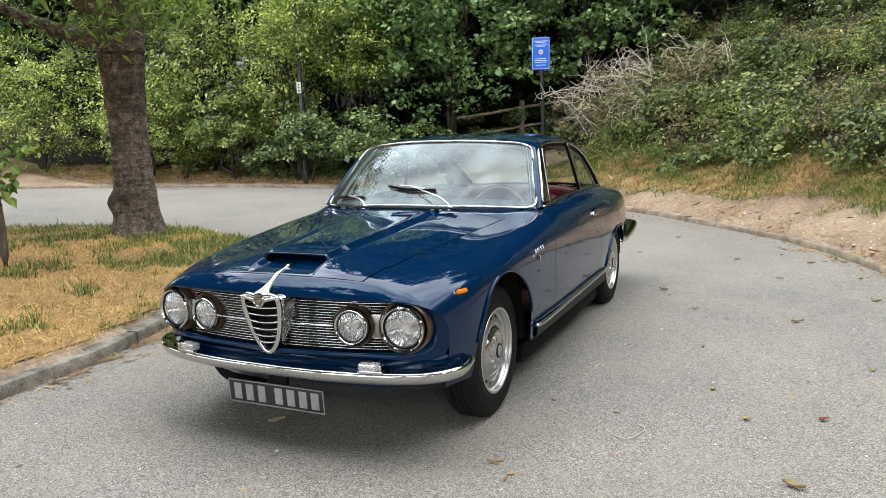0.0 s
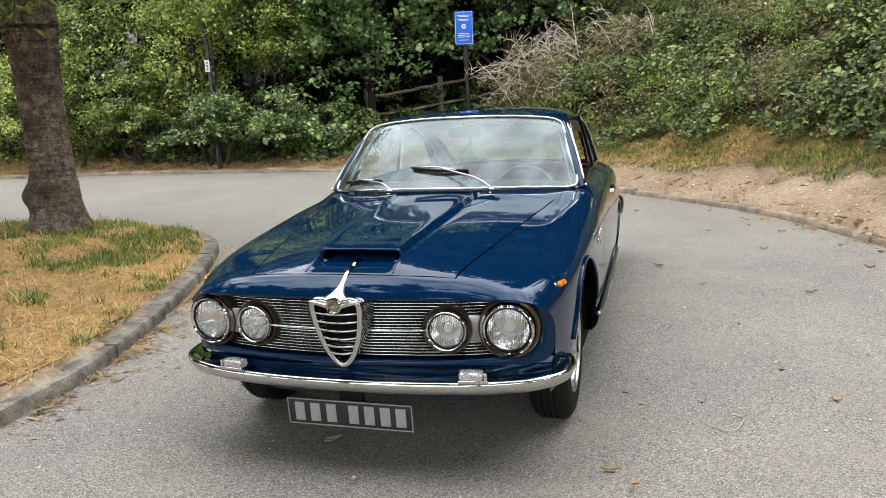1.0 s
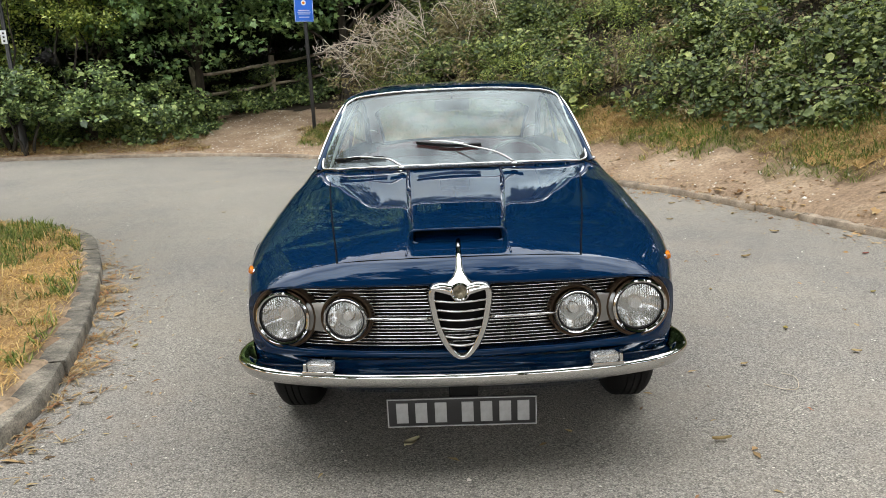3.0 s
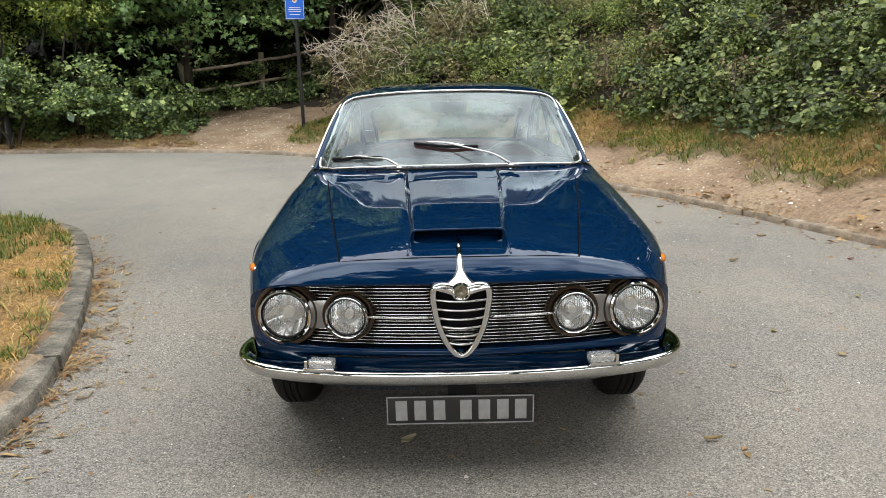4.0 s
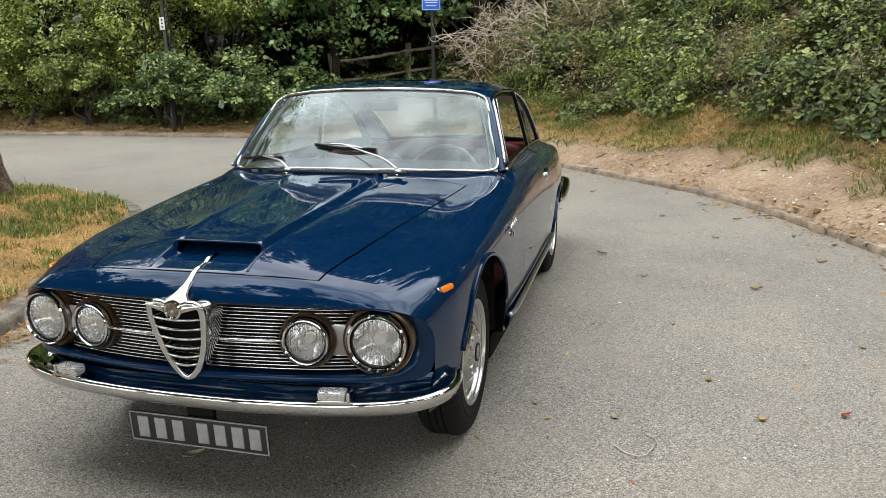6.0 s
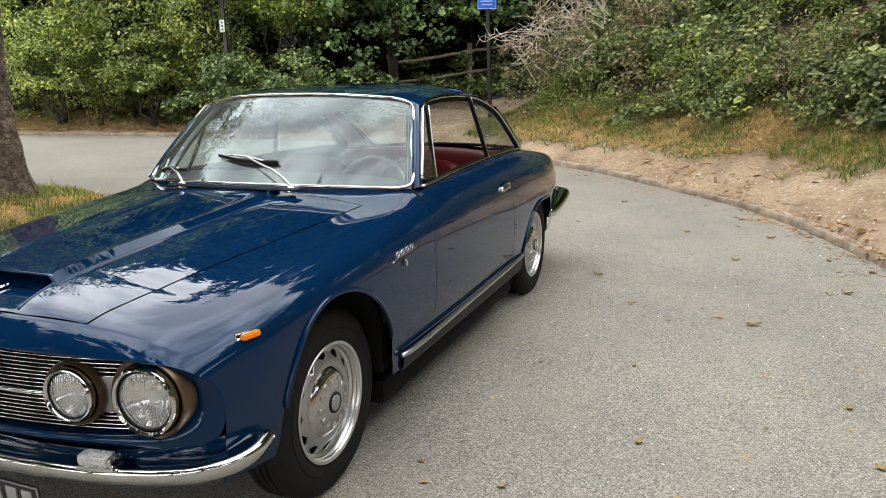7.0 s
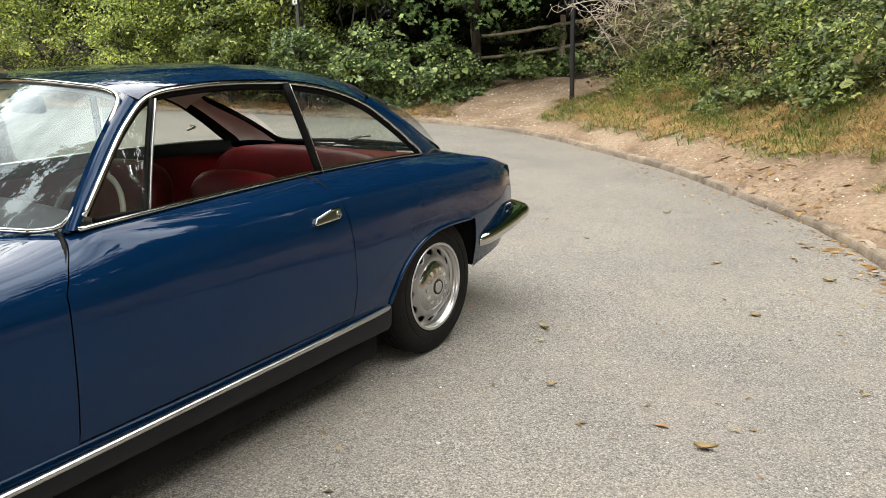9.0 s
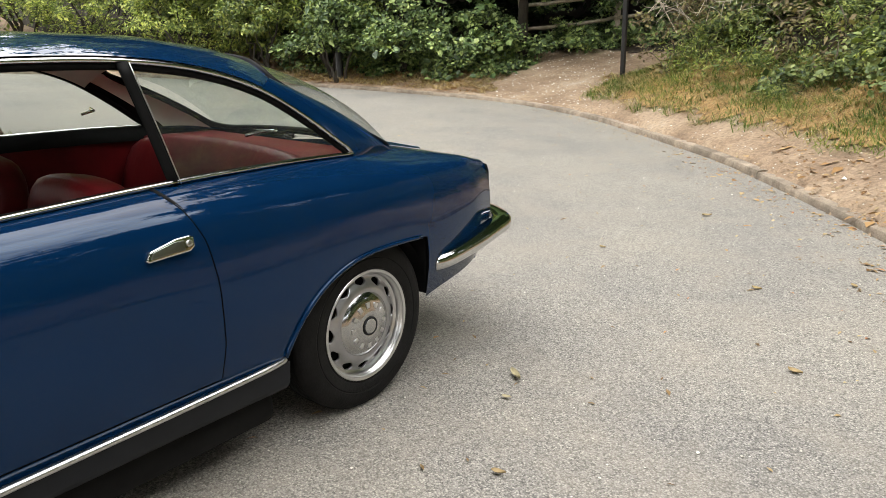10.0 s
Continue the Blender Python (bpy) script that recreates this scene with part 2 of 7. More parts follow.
def weathered_concrete(name, light, dark, speck=0.6):
    """Old kerb: grey concrete with exposed stone, black grime and pale wear."""
    m, n, l, b = nodes_of(name, 0.9)
    c = ramp_of(n, l, noise_of(n, l, 7, 7, 0.7), [(0.36, dark), (0.6, light)])
    c = mix_of(n, l, speck, c, ramp_of(n, l, noise_of(n, l, 120, 3, 0.7), [(0.36, (0.35, 0.34, 0.32)), (0.55, (1.1, 1.08, 1.05)), (0.72, (1.7, 1.65, 1.55))]), "MULTIPLY")
    c = mix_of(n, l, 1.0, c, ramp_of(n, l, noise_of(n, l, 2.3, 5, 0.65), [(0.38, (0.6, 0.59, 0.57)), (0.6, (1.1, 1.08, 1.03))]), "MULTIPLY")
    l.new(c, b.inputs["Base Color"])
    bump_of(n, l, b, noise_of(n, l, 60, 6, 0.75), 0.9, 0.006)
    return m


KERB = weathered_concrete("kerb_concrete", (0.29, 0.27, 0.235), (0.085, 0.08, 0.07))
KERB_LOW = weathered_concrete("edging_concrete", (0.36, 0.3, 0.24), (0.22, 0.175, 0.138), 0.45)
CHALK = plain("chalk", (0.66, 0.62, 0.55), 0.95, 0, 0.15, 20, 0.5)
STRAW_GOLD = leaf_material("golden_straw", [(0.3, 0.17, 0.068), (0.5, 0.31, 0.13), (0.66, 0.44, 0.2), (0.8, 0.6, 0.32)], 0.7, 0.15, 0.3)


def cherry_bark():
    """Old cherry: rough dark plates, paler banded skin between, deep cracks."""
    m, n, l, b = nodes_of("cherry_bark", 0.88)
    co = n.new("ShaderNodeTexCoord")
    mp = n.new("ShaderNodeMapping")
    mp.inputs["Scale"].default_value = (1, 1, 0.55)
    wob = n.new("ShaderNodeTexNoise")
    wob.inputs["Scale"].default_value, wob.inputs["Detail"].default_value = 9.0, 5.0
    l.new(co.outputs["Object"], mp.inputs["Vector"])
    l.new(co.outputs["Object"], wob.inputs["Vector"])
    warped = mix_of(n, l, 0.2, mp.outputs[0], wob.outputs["Color"], "LINEAR_LIGHT")
    v = n.new("ShaderNodeTexVoronoi")
    v.feature = "DISTANCE_TO_EDGE"
    v.inputs["Scale"].default_value = 12
    l.new(warped, v.inputs["Vector"])
    crack = ramp_of(n, l, v.outputs["Distance"], [(0.0, (0.12, 0.12, 0.12)), (0.16, (1, 1, 1))])
    c = ramp_of(n, l, noise_of(n, l, 11, 8, 0.75), [(0.34, (0.08, 0.06, 0.048)), (0.48, (0.26, 0.2, 0.165)), (0.64, (0.52, 0.43, 0.36))])
    bands = ramp_of(n, l, noise_of(n, l, 9, 6, 0.7, stretch=(0.25, 0.25, 4.5)), [(0.4, (0.6, 0.57, 0.54)), (0.6, (1.25, 1.22, 1.17))])
    c = mix_of(n, l, 0.7, c, bands, "MULTIPLY")
    c = mix_of(n, l, 0.55, c, crack, "MULTIPLY")
    c = mix_of(n, l, 1.0, c, ramp_of(n, l, noise_of(n, l, 2.4, 5, 0.65), [(0.34, (0.5, 0.48, 0.46)), (0.64, (1.2, 1.17, 1.12))]), "MULTIPLY")
    l.new(c, b.inputs["Base Color"])
    bump_of(n, l, b, mix_of(n, l, 0.5, crack, bands), 1.0, 0.05)
    return m


BARK = cherry_bark()
TWIG = bark("twig_bark", (0.08, 0.06, 0.045), (0.19, 0.15, 0.11), 20)
WOOD_BARK = bark("dark_woodland_bark", (0.018, 0.015, 0.011), (0.06, 0.05, 0.038), 18)
DEAD_WOOD = bark("bleached_wood", (0.52, 0.45, 0.36), (0.82, 0.75, 0.64), 25)
FENCE_WOOD = bark("weathered_wood", (0.22, 0.185, 0.145), (0.48, 0.42, 0.34), 12)
IVY = leaf_material("ivy_leaf", [(0.026, 0.05, 0.021), (0.075, 0.125, 0.048), (0.19, 0.28, 0.11), (0.4602, 0.552, 0.231)], 0.38)
BRAMBLE = leaf_material("bramble_leaf", [(0.019, 0.035, 0.012), (0.05, 0.08, 0.026), (0.098, 0.14, 0.046), (0.175, 0.225, 0.076), (0.31, 0.345, 0.13)], 0.5)
HEDGE = leaf_material("hedge_leaf", [(0.035, 0.06, 0.018), (0.08, 0.125, 0.036), (0.16, 0.22, 0.065), (0.3, 0.36, 0.1), (0.46, 0.48, 0.16)], 0.45, 0.25)
BRAMBLE_DRY = leaf_material("dry_bramble_leaf", [(0.06, 0.042, 0.024), (0.135, 0.105, 0.055), (0.23, 0.185, 0.1), (0.3, 0.275, 0.13)], 0.7)
LIME = leaf_material("pale_green_leaf", [(0.07, 0.11, 0.032), (0.17, 0.235, 0.07), (0.38, 0.45, 0.15), (0.72, 0.75, 0.28)], 0.45, 0.35)
MAPLE = leaf_material("maple_leaf", [(0.0574, 0.1167, 0.0524), (0.1255, 0.2186, 0.0962), (0.2464, 0.3867, 0.174), (0.4305, 0.6008, 0.2752)], 0.4)
CHERRY = leaf_material("cherry_leaf", [(0.0603, 0.1043, 0.0312), (0.1136, 0.1911, 0.0536), (0.2123, 0.3111, 0.0933), (0.3591, 0.456, 0.1483)], 0.42, 0.35)
# near-black green: the shade deep in the wood, put into the leaf colour
SHADE_LEAF = leaf_material("shade_dark_leaf", [(0.0046, 0.012, 0.0053), (0.0106, 0.0226, 0.0099), (0.0205, 0.0364, 0.0166)], 0.55, 0.1, 0.15)
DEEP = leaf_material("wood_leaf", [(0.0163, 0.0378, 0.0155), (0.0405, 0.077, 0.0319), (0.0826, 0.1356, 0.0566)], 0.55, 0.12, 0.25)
STRAW = leaf_material("straw", [(0.2, 0.135, 0.065), (0.33, 0.235, 0.115), (0.48, 0.36, 0.19), (0.62, 0.5, 0.3)], 0.7, 0.15, 0.3)
GRASS = leaf_material("grass", [(0.0599, 0.099, 0.0226), (0.1062, 0.1626, 0.0407), (0.1854, 0.2296, 0.0689), (0.3201, 0.324, 0.1166)], 0.55, 0.25, 0.3)

# ---- ground, road, kerbs ----
# foot of the kerb on the outside of the bend, and of the grass island's kerb
OUTER = [tuple(q) for q in spline([(4.4, -16), (3.95, -6), (3.75, -1), (3.58, 1.2), (3.33, 2.51), (3.0, 3.44), (2.42, 5.02), (1.98, 5.85), (1.35, 6.7), (0.1, 8.2), (-1.4, 9.5), (-2.2, 10.1), (-3.3, 10.72), (-4.6, 11.1), (-6.7, 11.05), (-7.9, 10.9), (-11.6, 10.1), (-15, 8.6), (-20, 5.5), (-30, -2)], 130)]
ISLAND = [tuple(q) for q in spline([(-2.9, -16), (-2.1, -6), (-1.86, -2), (-1.82, -0.7), (-1.85, -0.1), (-1.96, 0.3), (-2.3, 1.3), (-2.7, 2.25), (-3.0, 2.85), (-3.32, 3.4), (-3.9, 3.9), (-4.8, 4.25), (-5.8, 4.35), (-7, 4.0), (-9.5, 2.8), (-14, -0.5), (-24, -9)], 130)]
KERB_TOP = 0.085


def road_height(x, y):
    return 0.032 * np.logaddexp(0, 2.5 * (-np.asarray(x, float) - 0.4)) / 2.5 - 0.018 * smooth_step(0.4, 2.6, y)


def outside(x, y):
    return -distance_to(x, y, OUTER)


def on_island(x, y):
    return distance_to(x, y, ISLAND)


def ground_height(x, y):
    """The height of the earth; under the road it lies a little lower."""
    x, y = np.asarray(x, float), np.asarray(y, float)
    z = road_height(x, y)
    d, i = outside(x, y), on_island(x, y)
    bank = smooth_step(-3.4, -1.2, x - 0.15 * (y - 11))
    e = np.clip(d, 0, None)
    hill = 0.06 + 0.40 * np.minimum(e, 1.25) + 0.62 * np.clip(e - 1.25, 0, 4.2) + 0.22 * np.clip(e - 5.4, 0, 30)
    flat = 0.06 + 0.2 * np.minimum(e, 3.5) + 0.24 * np.clip(e - 3.5, 0, 30)
    rise = bank * hill + (1 - bank) * flat + 0.03 * bumps(x, y, 3, 1.4) * smooth_step(0.1, 0.8, e)
    mound = KERB_TOP + 0.012 + 0.1 * smooth_step(0.2, 2.6, i) + 0.022 * bumps(x, y, 5, 1.1) * smooth_step(0.15, 0.6, i)
    z = np.where(d > 0.06, z + rise, z)
    z = np.where(i > 0.08, z + mound, z)
    return np.where((d <= 0.06) & (i <= 0.08), z - 0.06, z)


def axis(a, b, fine_a, fine_b, step, coarse):
    left = np.linspace(a, fine_a, coarse, endpoint=False)
    return np.concatenate([left, np.arange(fine_a, fine_b, step), np.linspace(fine_b, b, coarse)])


gx, gy = np.meshgrid(axis(-900, 900, -16, 8, 0.11, 22), axis(-900, 900, -8, 17, 0.11, 22), indexing="ij")
gz = np.where((abs(gx) > 60) | (abs(gy) > 60), 4.0, ground_height(gx, gy))
tagged(part("ground", grid_mesh("ground", np.stack([gx, gy, gz], -1)), SOIL), "dry bare earth verge and bank beside the road", "ground", kind="structure")

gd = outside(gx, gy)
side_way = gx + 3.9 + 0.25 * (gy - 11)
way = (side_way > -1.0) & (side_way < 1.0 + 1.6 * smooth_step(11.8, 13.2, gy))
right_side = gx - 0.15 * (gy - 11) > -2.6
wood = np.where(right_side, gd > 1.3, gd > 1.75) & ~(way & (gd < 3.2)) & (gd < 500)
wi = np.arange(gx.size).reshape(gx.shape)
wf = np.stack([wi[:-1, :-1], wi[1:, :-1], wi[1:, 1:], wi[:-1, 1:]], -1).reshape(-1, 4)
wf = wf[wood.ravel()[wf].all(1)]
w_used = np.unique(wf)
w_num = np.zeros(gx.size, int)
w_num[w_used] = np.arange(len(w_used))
# sheet just above the earth that paints the shade below the leaves
wood_me = mesh_np("woodland_floor", (np.stack([gx, gy, gz + 0.012], -1)).reshape(-1, 3)[w_used], w_num[wf], SHADED_FLOOR, True)
tagged(part("woodland_floor", wood_me, None), "woodland soil under the thicket, darkened in colour for shade", "ground", kind="structure")

isl = on_island(gx, gy) > 0.12
tf_ = np.stack([wi[:-1, :-1], wi[1:, :-1], wi[1:, 1:], wi[:-1, 1:]], -1).reshape(-1, 4)
tf_ = tf_[isl.ravel()[tf_].all(1)]
t_used = np.unique(tf_)
t_num = np.zeros(gx.size, int)
t_num[t_used] = np.arange(len(t_used))
mat_me = mesh_np("grass_mat", (np.stack([gx, gy, gz + 0.01], -1)).reshape(-1, 3)[t_used], t_num[tf_], THATCH, True)
tagged(part("grass_mat", mat_me, None), "matted golden dead grass covering the island", "ground", kind="structure")

v_on = right_side & (gd > 0.9 - 0.4 * smooth_step(6.0, 9.5, gy) + 0.28 * bumps(gx, gy, 43, 1.7)) & (gd < 1.75) & (gy > 1.0) & (gy < 13)
vf = np.stack([wi[:-1, :-1], wi[1:, :-1], wi[1:, 1:], wi[:-1, 1:]], -1).reshape(-1, 4)
vf = vf[v_on.ravel()[vf].all(1)]
v_used = np.unique(vf)
v_num = np.zeros(gx.size, int)
v_num[v_used] = np.arange(len(v_used))
verge_me = mesh_np("verge_mat", (np.stack([gx, gy, gz + 0.018], -1)).reshape(-1, 3)[v_used], v_num[vf], THATCH, True)
tagged(part("verge_mat", verge_me, None), "matted dead grass along the verge", "ground", kind="structure")

rx, ry = np.meshgrid(np.linspace(-30, 6, 181), np.linspace(-16, 13, 146), indexing="ij")
road_z = road_height(rx, ry) + 0.004 * bumps(rx, ry, 9, 3.0)
keep = (outside(rx, ry) < 0.25) & (on_island(rx, ry) < 0.25)
ri = np.arange(rx.size).reshape(rx.shape)
rf = np.stack([ri[:-1, :-1], ri[1:, :-1], ri[1:, 1:], ri[:-1, 1:]], -1).reshape(-1, 4)
rf = rf[keep.ravel()[rf].all(1)]
used = np.unique(rf)
renum = np.zeros(rx.size, int)
renum[used] = np.arange(len(used))
road_me = mesh_np("road", np.stack([rx, ry, road_z], -1).reshape(-1, 3)[used], renum[rf], ASPHALT, True)
road = tagged(part("road", road_me, None), "worn grey asphalt road with light grit and dust", "road", kind="structure")


def kerb_run(line, name, label, width, height, inward, length, a, b, material, tip=0.012):
    """Kerb stones end to end along a line; inward: +1 to the left of its run."""
    p = np.array(line)
    seg = np.linalg.norm(np.diff(p, axis=0), axis=1)
    s = np.concatenate([[0], np.cumsum(seg)])
    holder = tagged(new(name), label, "kerb", kind="structure")
    pos, k = a * s[-1], 0
    while pos < b * s[-1]:
        l = length * rng.uniform(0.96, 1.04)
        q = np.linspace(pos, pos + l - 0.006, 5)
        c = np.stack([np.interp(q, s, p[:, 0]), np.interp(q, s, p[:, 1])], 1)
        t = np.gradient(c, axis=0)
        t /= np.linalg.norm(t, axis=1)[:, None]
        nrm = np.stack([-t[:, 1], t[:, 0]], 1) * inward
        z0 = road_height(c[:, 0], c[:, 1])
        dz, lean = rng.normal(0, 0.005), rng.normal(0, 0.006)
        prof = [(0.0, -0.1), (lean + 0.004, height - 3 * tip), (lean + 0.006, height - tip), (lean + tip, height - 0.2 * tip), (lean + 3 * tip, height), (width - 0.01, height + 0.004), (width, height - 0.01), (width, -0.1)]
        P = np.array([[(*(c[j] + nrm[j] * u), z0[j] + dz * (w > 0) + w) for u, w in prof] for j in range(5)])
        bm = bmesh.new()
        vs = [[bm.verts.new(x) for x in row] for row in P]
        for r0, r1 in zip(vs[:-1], vs[1:]):
            for j in range(len(prof) - 1):
                bm.faces.new((r0[j], r1[j], r1[j + 1], r0[j + 1]))
        bm.faces.new(vs[0])
        bm.faces.new(vs[-1][::-1])
        bmesh.ops.recalc_face_normals(bm, faces=bm.faces)
        sharp(part("kerb_stone", bm, material, holder), 40)
        pos += l
        k += 1
    return holder


kerb_run(ISLAND, "kerb_1", "grey weathered concrete kerb round the grass island", 0.13, KERB_TOP, 1, 0.92, 0.2, 0.74, KERB)
kerb_run(OUTER, "kerb_2", "low worn concrete edging along the verge", 0.1, 0.06, -1, 2.1, 0.16, 0.72, KERB_LOW, 0.014)

# ---- plants ----
OVATE = (np.array([(0, 0, 0), (0.42, 0.27, 0.05), (0.42, -0.27, 0.05), (0.5, 0, -0.03), (1, 0, -0.1)]), np.array([(0, 3, 1), (0, 2, 3), (3, 4, 1), (3, 2, 4)]))
ROUND = (np.array([(0, 0, 0), (0.22, 0.3, 0.03), (0.62, 0.34, 0.06), (0.22, -0.3, 0.03), (0.62, -0.34, 0.06), (0.5, 0, -0.04), (1, 0, -0.1)]), np.array([(0, 5, 1), (1, 5, 2), (2, 5, 6), (0, 3, 5), (3, 4, 5), (4, 6, 5)]))
NARROW = (np.array([(0, 0, 0), (0.4, 0.15, 0.03), (0.4, -0.15, 0.03), (0.5, 0, -0.02), (1, 0, -0.14)]), OVATE[1])
LOBES = [(1.0, 0), (0.55, 22), (0.85, 48), (0.42, 72), (0.5, 105), (0.12, 165), (0.5, -105), (0.42, -72), (0.85, -48), (0.55, -22)]
PALMATE = (np.array([(0, 0, 0.0)] + [(r * math.cos(radians(a)), r * math.sin(radians(a)), -0.12 * r * r) for r, a in LOBES]),
           np.array([(0, 1 + i, 1 + (i + 1) % 10) for i in range(10)]))


def leaves(P, size, shape=OVATE, flat=0.5, spread=0.3, face=None):
    """Leaves at the points P: verts and triangles. flat: how far they lie level; face: a way that they turn towards."""
    n = len(P)
    T, F = shape
    up = rng.normal(size=(n, 3)) * (1 - flat)
    up[:, 2] += flat * 1.2
    if face is not None:
        up += np.asarray(face) * 0.7
    up /= np.linalg.norm(up, axis=1)[:, None]
    fwd = rng.normal(size=(n, 3))
    fwd[:, 2] -= 0.35
    fwd -= (fwd * up).sum(1)[:, None] * up
    fwd /= np.linalg.norm(fwd, axis=1)[:, None] + 1e-9
    side = np.cross(up, fwd)
    s = size * np.exp(rng.normal(0, spread, n))
    V = P[:, None] + s[:, None, None] * (T[None, :, 0, None] * fwd[:, None] + T[None, :, 1, None] * side[:, None] + T[None, :, 2, None] * up[:, None])
    k = len(T)
    return V.reshape(-1, 3), (F[None] + (np.arange(n) * k)[:, None, None]).reshape(-1, 3)


def leaf_mesh(name, P, size, material, **how):
    v, f = leaves(P, size, **how)
    return mesh_np(name, v, f, material)


def clumps(centres, radius, each, squash=0.7):
    """Points in loose clumps round the centres."""
    c = np.repeat(np.asarray(centres), each, 0)
    q = rng.normal(size=c.shape)
    q *= (rng.uniform(0, 1, len(q)) ** 0.45 / np.linalg.norm(q, axis=1))[:, None]
    q[:, 2] *= squash
    r = np.repeat(radius * rng.uniform(0.6, 1.35, len(centres)), each)
    return c + q * r[:, None]


def blob(n, centre, radii, shell=0.45):
    """Points in the outer part of a lumpy ellipsoid."""
    q = rng.normal(size=(n, 3))
    q /= np.linalg.norm(q, axis=1)[:, None]
    r = (1 - shell * rng.uniform(0, 1, n) ** 1.5) * (1 + 0.16 * np.sin(4 * q[:, 0] + 3 * q[:, 2] + centre[0]) + 0.1 * np.sin(7 * q[:, 1] + 5 * q[:, 2]))
    return np.asarray(centre) + q * r[:, None] * np.asarray(radii)


def above_ground(P, gap=0.02):
    z = ground_height(P[:, 0], P[:, 1])
    P[:, 2] = np.maximum(P[:, 2], z + gap + 0.1 * rng.uniform(0, 1, len(P)))
    return P


def branch(a, b, r0, r1, wobble=0.1, n=7, sides=7):
    a, b = np.asarray(a, float), np.asarray(b, float)
    t = np.linspace(0, 1, n)[:, None]
    L = np.linalg.norm(b - a)
    p = a + (b - a) * t + rng.normal(0, wobble * L * 0.35, (n, 3)) * np.sin(math.pi * t)
    return tube(p, np.linspace(r0, r1, n), sides)


def shrub(x, y, height, width, material, leaf, count, label, depth=None, shape=OVATE, category="shrub", group="", stems=5, bottom=0.0):
    """A bush: stems from the ground and clumps of leaves."""
    z = float(ground_height(x, y))
    depth = depth or width
    thing = tagged(new("shrub"), label, category, group)
    thing.location = (x, y, z)
    lo = bottom * height
    C = blob(max(14, count // 42), (0, 0, lo + 0.5 * (height - lo)), (width / 2, depth / 2, (height - lo) / 2 * 1.05), 0.5)
    P = clumps(C, 0.075 * (width + height) / 2 + 0.07, 70)
    W = P + (x, y, z)
    P[:, 2] = np.maximum(P[:, 2], ground_height(W[:, 0], W[:, 1]) - z + 0.03)
    trimmed = (np.hypot(W[:, 0] + 8.2, W[:, 1] - 10.95) < 0.5) & (P[:, 2] + z > 1.9) & (P[:, 2] + z < 3.1)      # cut back round the lamp post
    P = P[((outside(W[:, 0], W[:, 1]) > 0.8) | (P[:, 2] > 0.8)) & ~trimmed]
    part("foliage", leaf_mesh("foliage", P, leaf, material, shape=shape, face=(0, -0.6, 0.2)), None, thing)
    for _ in range(stems):
        q = C[rng.integers(len(C))]
        part("stem", tri_fix("stem", branch((rng.normal(0, 0.08), rng.normal(0, 0.08), -0.05), q, 0.022 + 0.006 * height, 0.007, 0.12)), WOOD_BARK, thing)
    return thing


def tree(x, y, height, crown, material, leaf, count, label, trunk=0.2, clear=0.3, shape=OVATE, bark_material=None, group="woodland trees", lean=(0, 0), clump=0.55):
    """A tree: tapered trunk, limbs, and a crown of clumped leaves."""
    z = float(ground_height(x, y))
    thing = tagged(new("tree"), label, "tree", group)
    thing.location = (x, y, z)
    top = np.array([lean[0], lean[1], height * 0.86])
    path = spline([(0, 0, -0.15), (0.03, 0.02, height * 0.2), (lean[0] * 0.4, lean[1] * 0.4, height * 0.5), tuple(top)], 14)
    r = np.linspace(1, 0.16, 14) ** 0.8 * trunk
    r[0] *= 1.5
    part("trunk", tri_fix("trunk", tube(path, r, 12)), bark_material or WOOD_BARK, thing)
    mid = height * (clear + 1) / 2
    C = blob(max(20, count // 60), (lean[0] * 0.6, lean[1] * 0.6, mid), (crown / 2, crown / 2, height * (1 - clear) / 2), 0.6)
    for q in C[:: max(1, len(C) // 9)]:
        k = min(13, max(3, int(13 * min(0.95, (q[2] * 0.75) / height))))
        part("limb", tri_fix("limb", branch(path[k], q, r[k] * 0.5, 0.015, 0.12)), bark_material or WOOD_BARK, thing)
    P = clumps(C, clump, 60, 0.55)
    part("crown", leaf_mesh("crown", P, leaf, material, shape=shape), None, thing)
    return thing


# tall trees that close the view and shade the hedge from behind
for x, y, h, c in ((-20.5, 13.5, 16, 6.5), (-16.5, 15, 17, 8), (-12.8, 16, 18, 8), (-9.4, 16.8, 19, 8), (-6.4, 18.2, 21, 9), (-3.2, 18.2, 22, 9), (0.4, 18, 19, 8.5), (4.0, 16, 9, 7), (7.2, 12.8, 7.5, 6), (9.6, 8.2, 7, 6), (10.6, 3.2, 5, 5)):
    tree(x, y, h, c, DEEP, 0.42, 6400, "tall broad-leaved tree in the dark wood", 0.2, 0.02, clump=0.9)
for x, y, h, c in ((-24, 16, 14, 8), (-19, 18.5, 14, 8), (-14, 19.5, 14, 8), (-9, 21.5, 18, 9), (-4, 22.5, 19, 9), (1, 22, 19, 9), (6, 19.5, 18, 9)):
    tree(x, y, h + 1, c, SHADE_LEAF, 0.8, 5200, "tall broad-leaved tree deep in the wood", 0.25, 0.0, clump=1.2)
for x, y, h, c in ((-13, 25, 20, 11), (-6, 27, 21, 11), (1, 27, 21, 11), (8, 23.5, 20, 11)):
    tree(x, y, h + 1, c + 2, SHADE_LEAF, 1.25, 4200, "tall broad-leaved tree far back in the wood", 0.25, 0.0, clump=1.5)
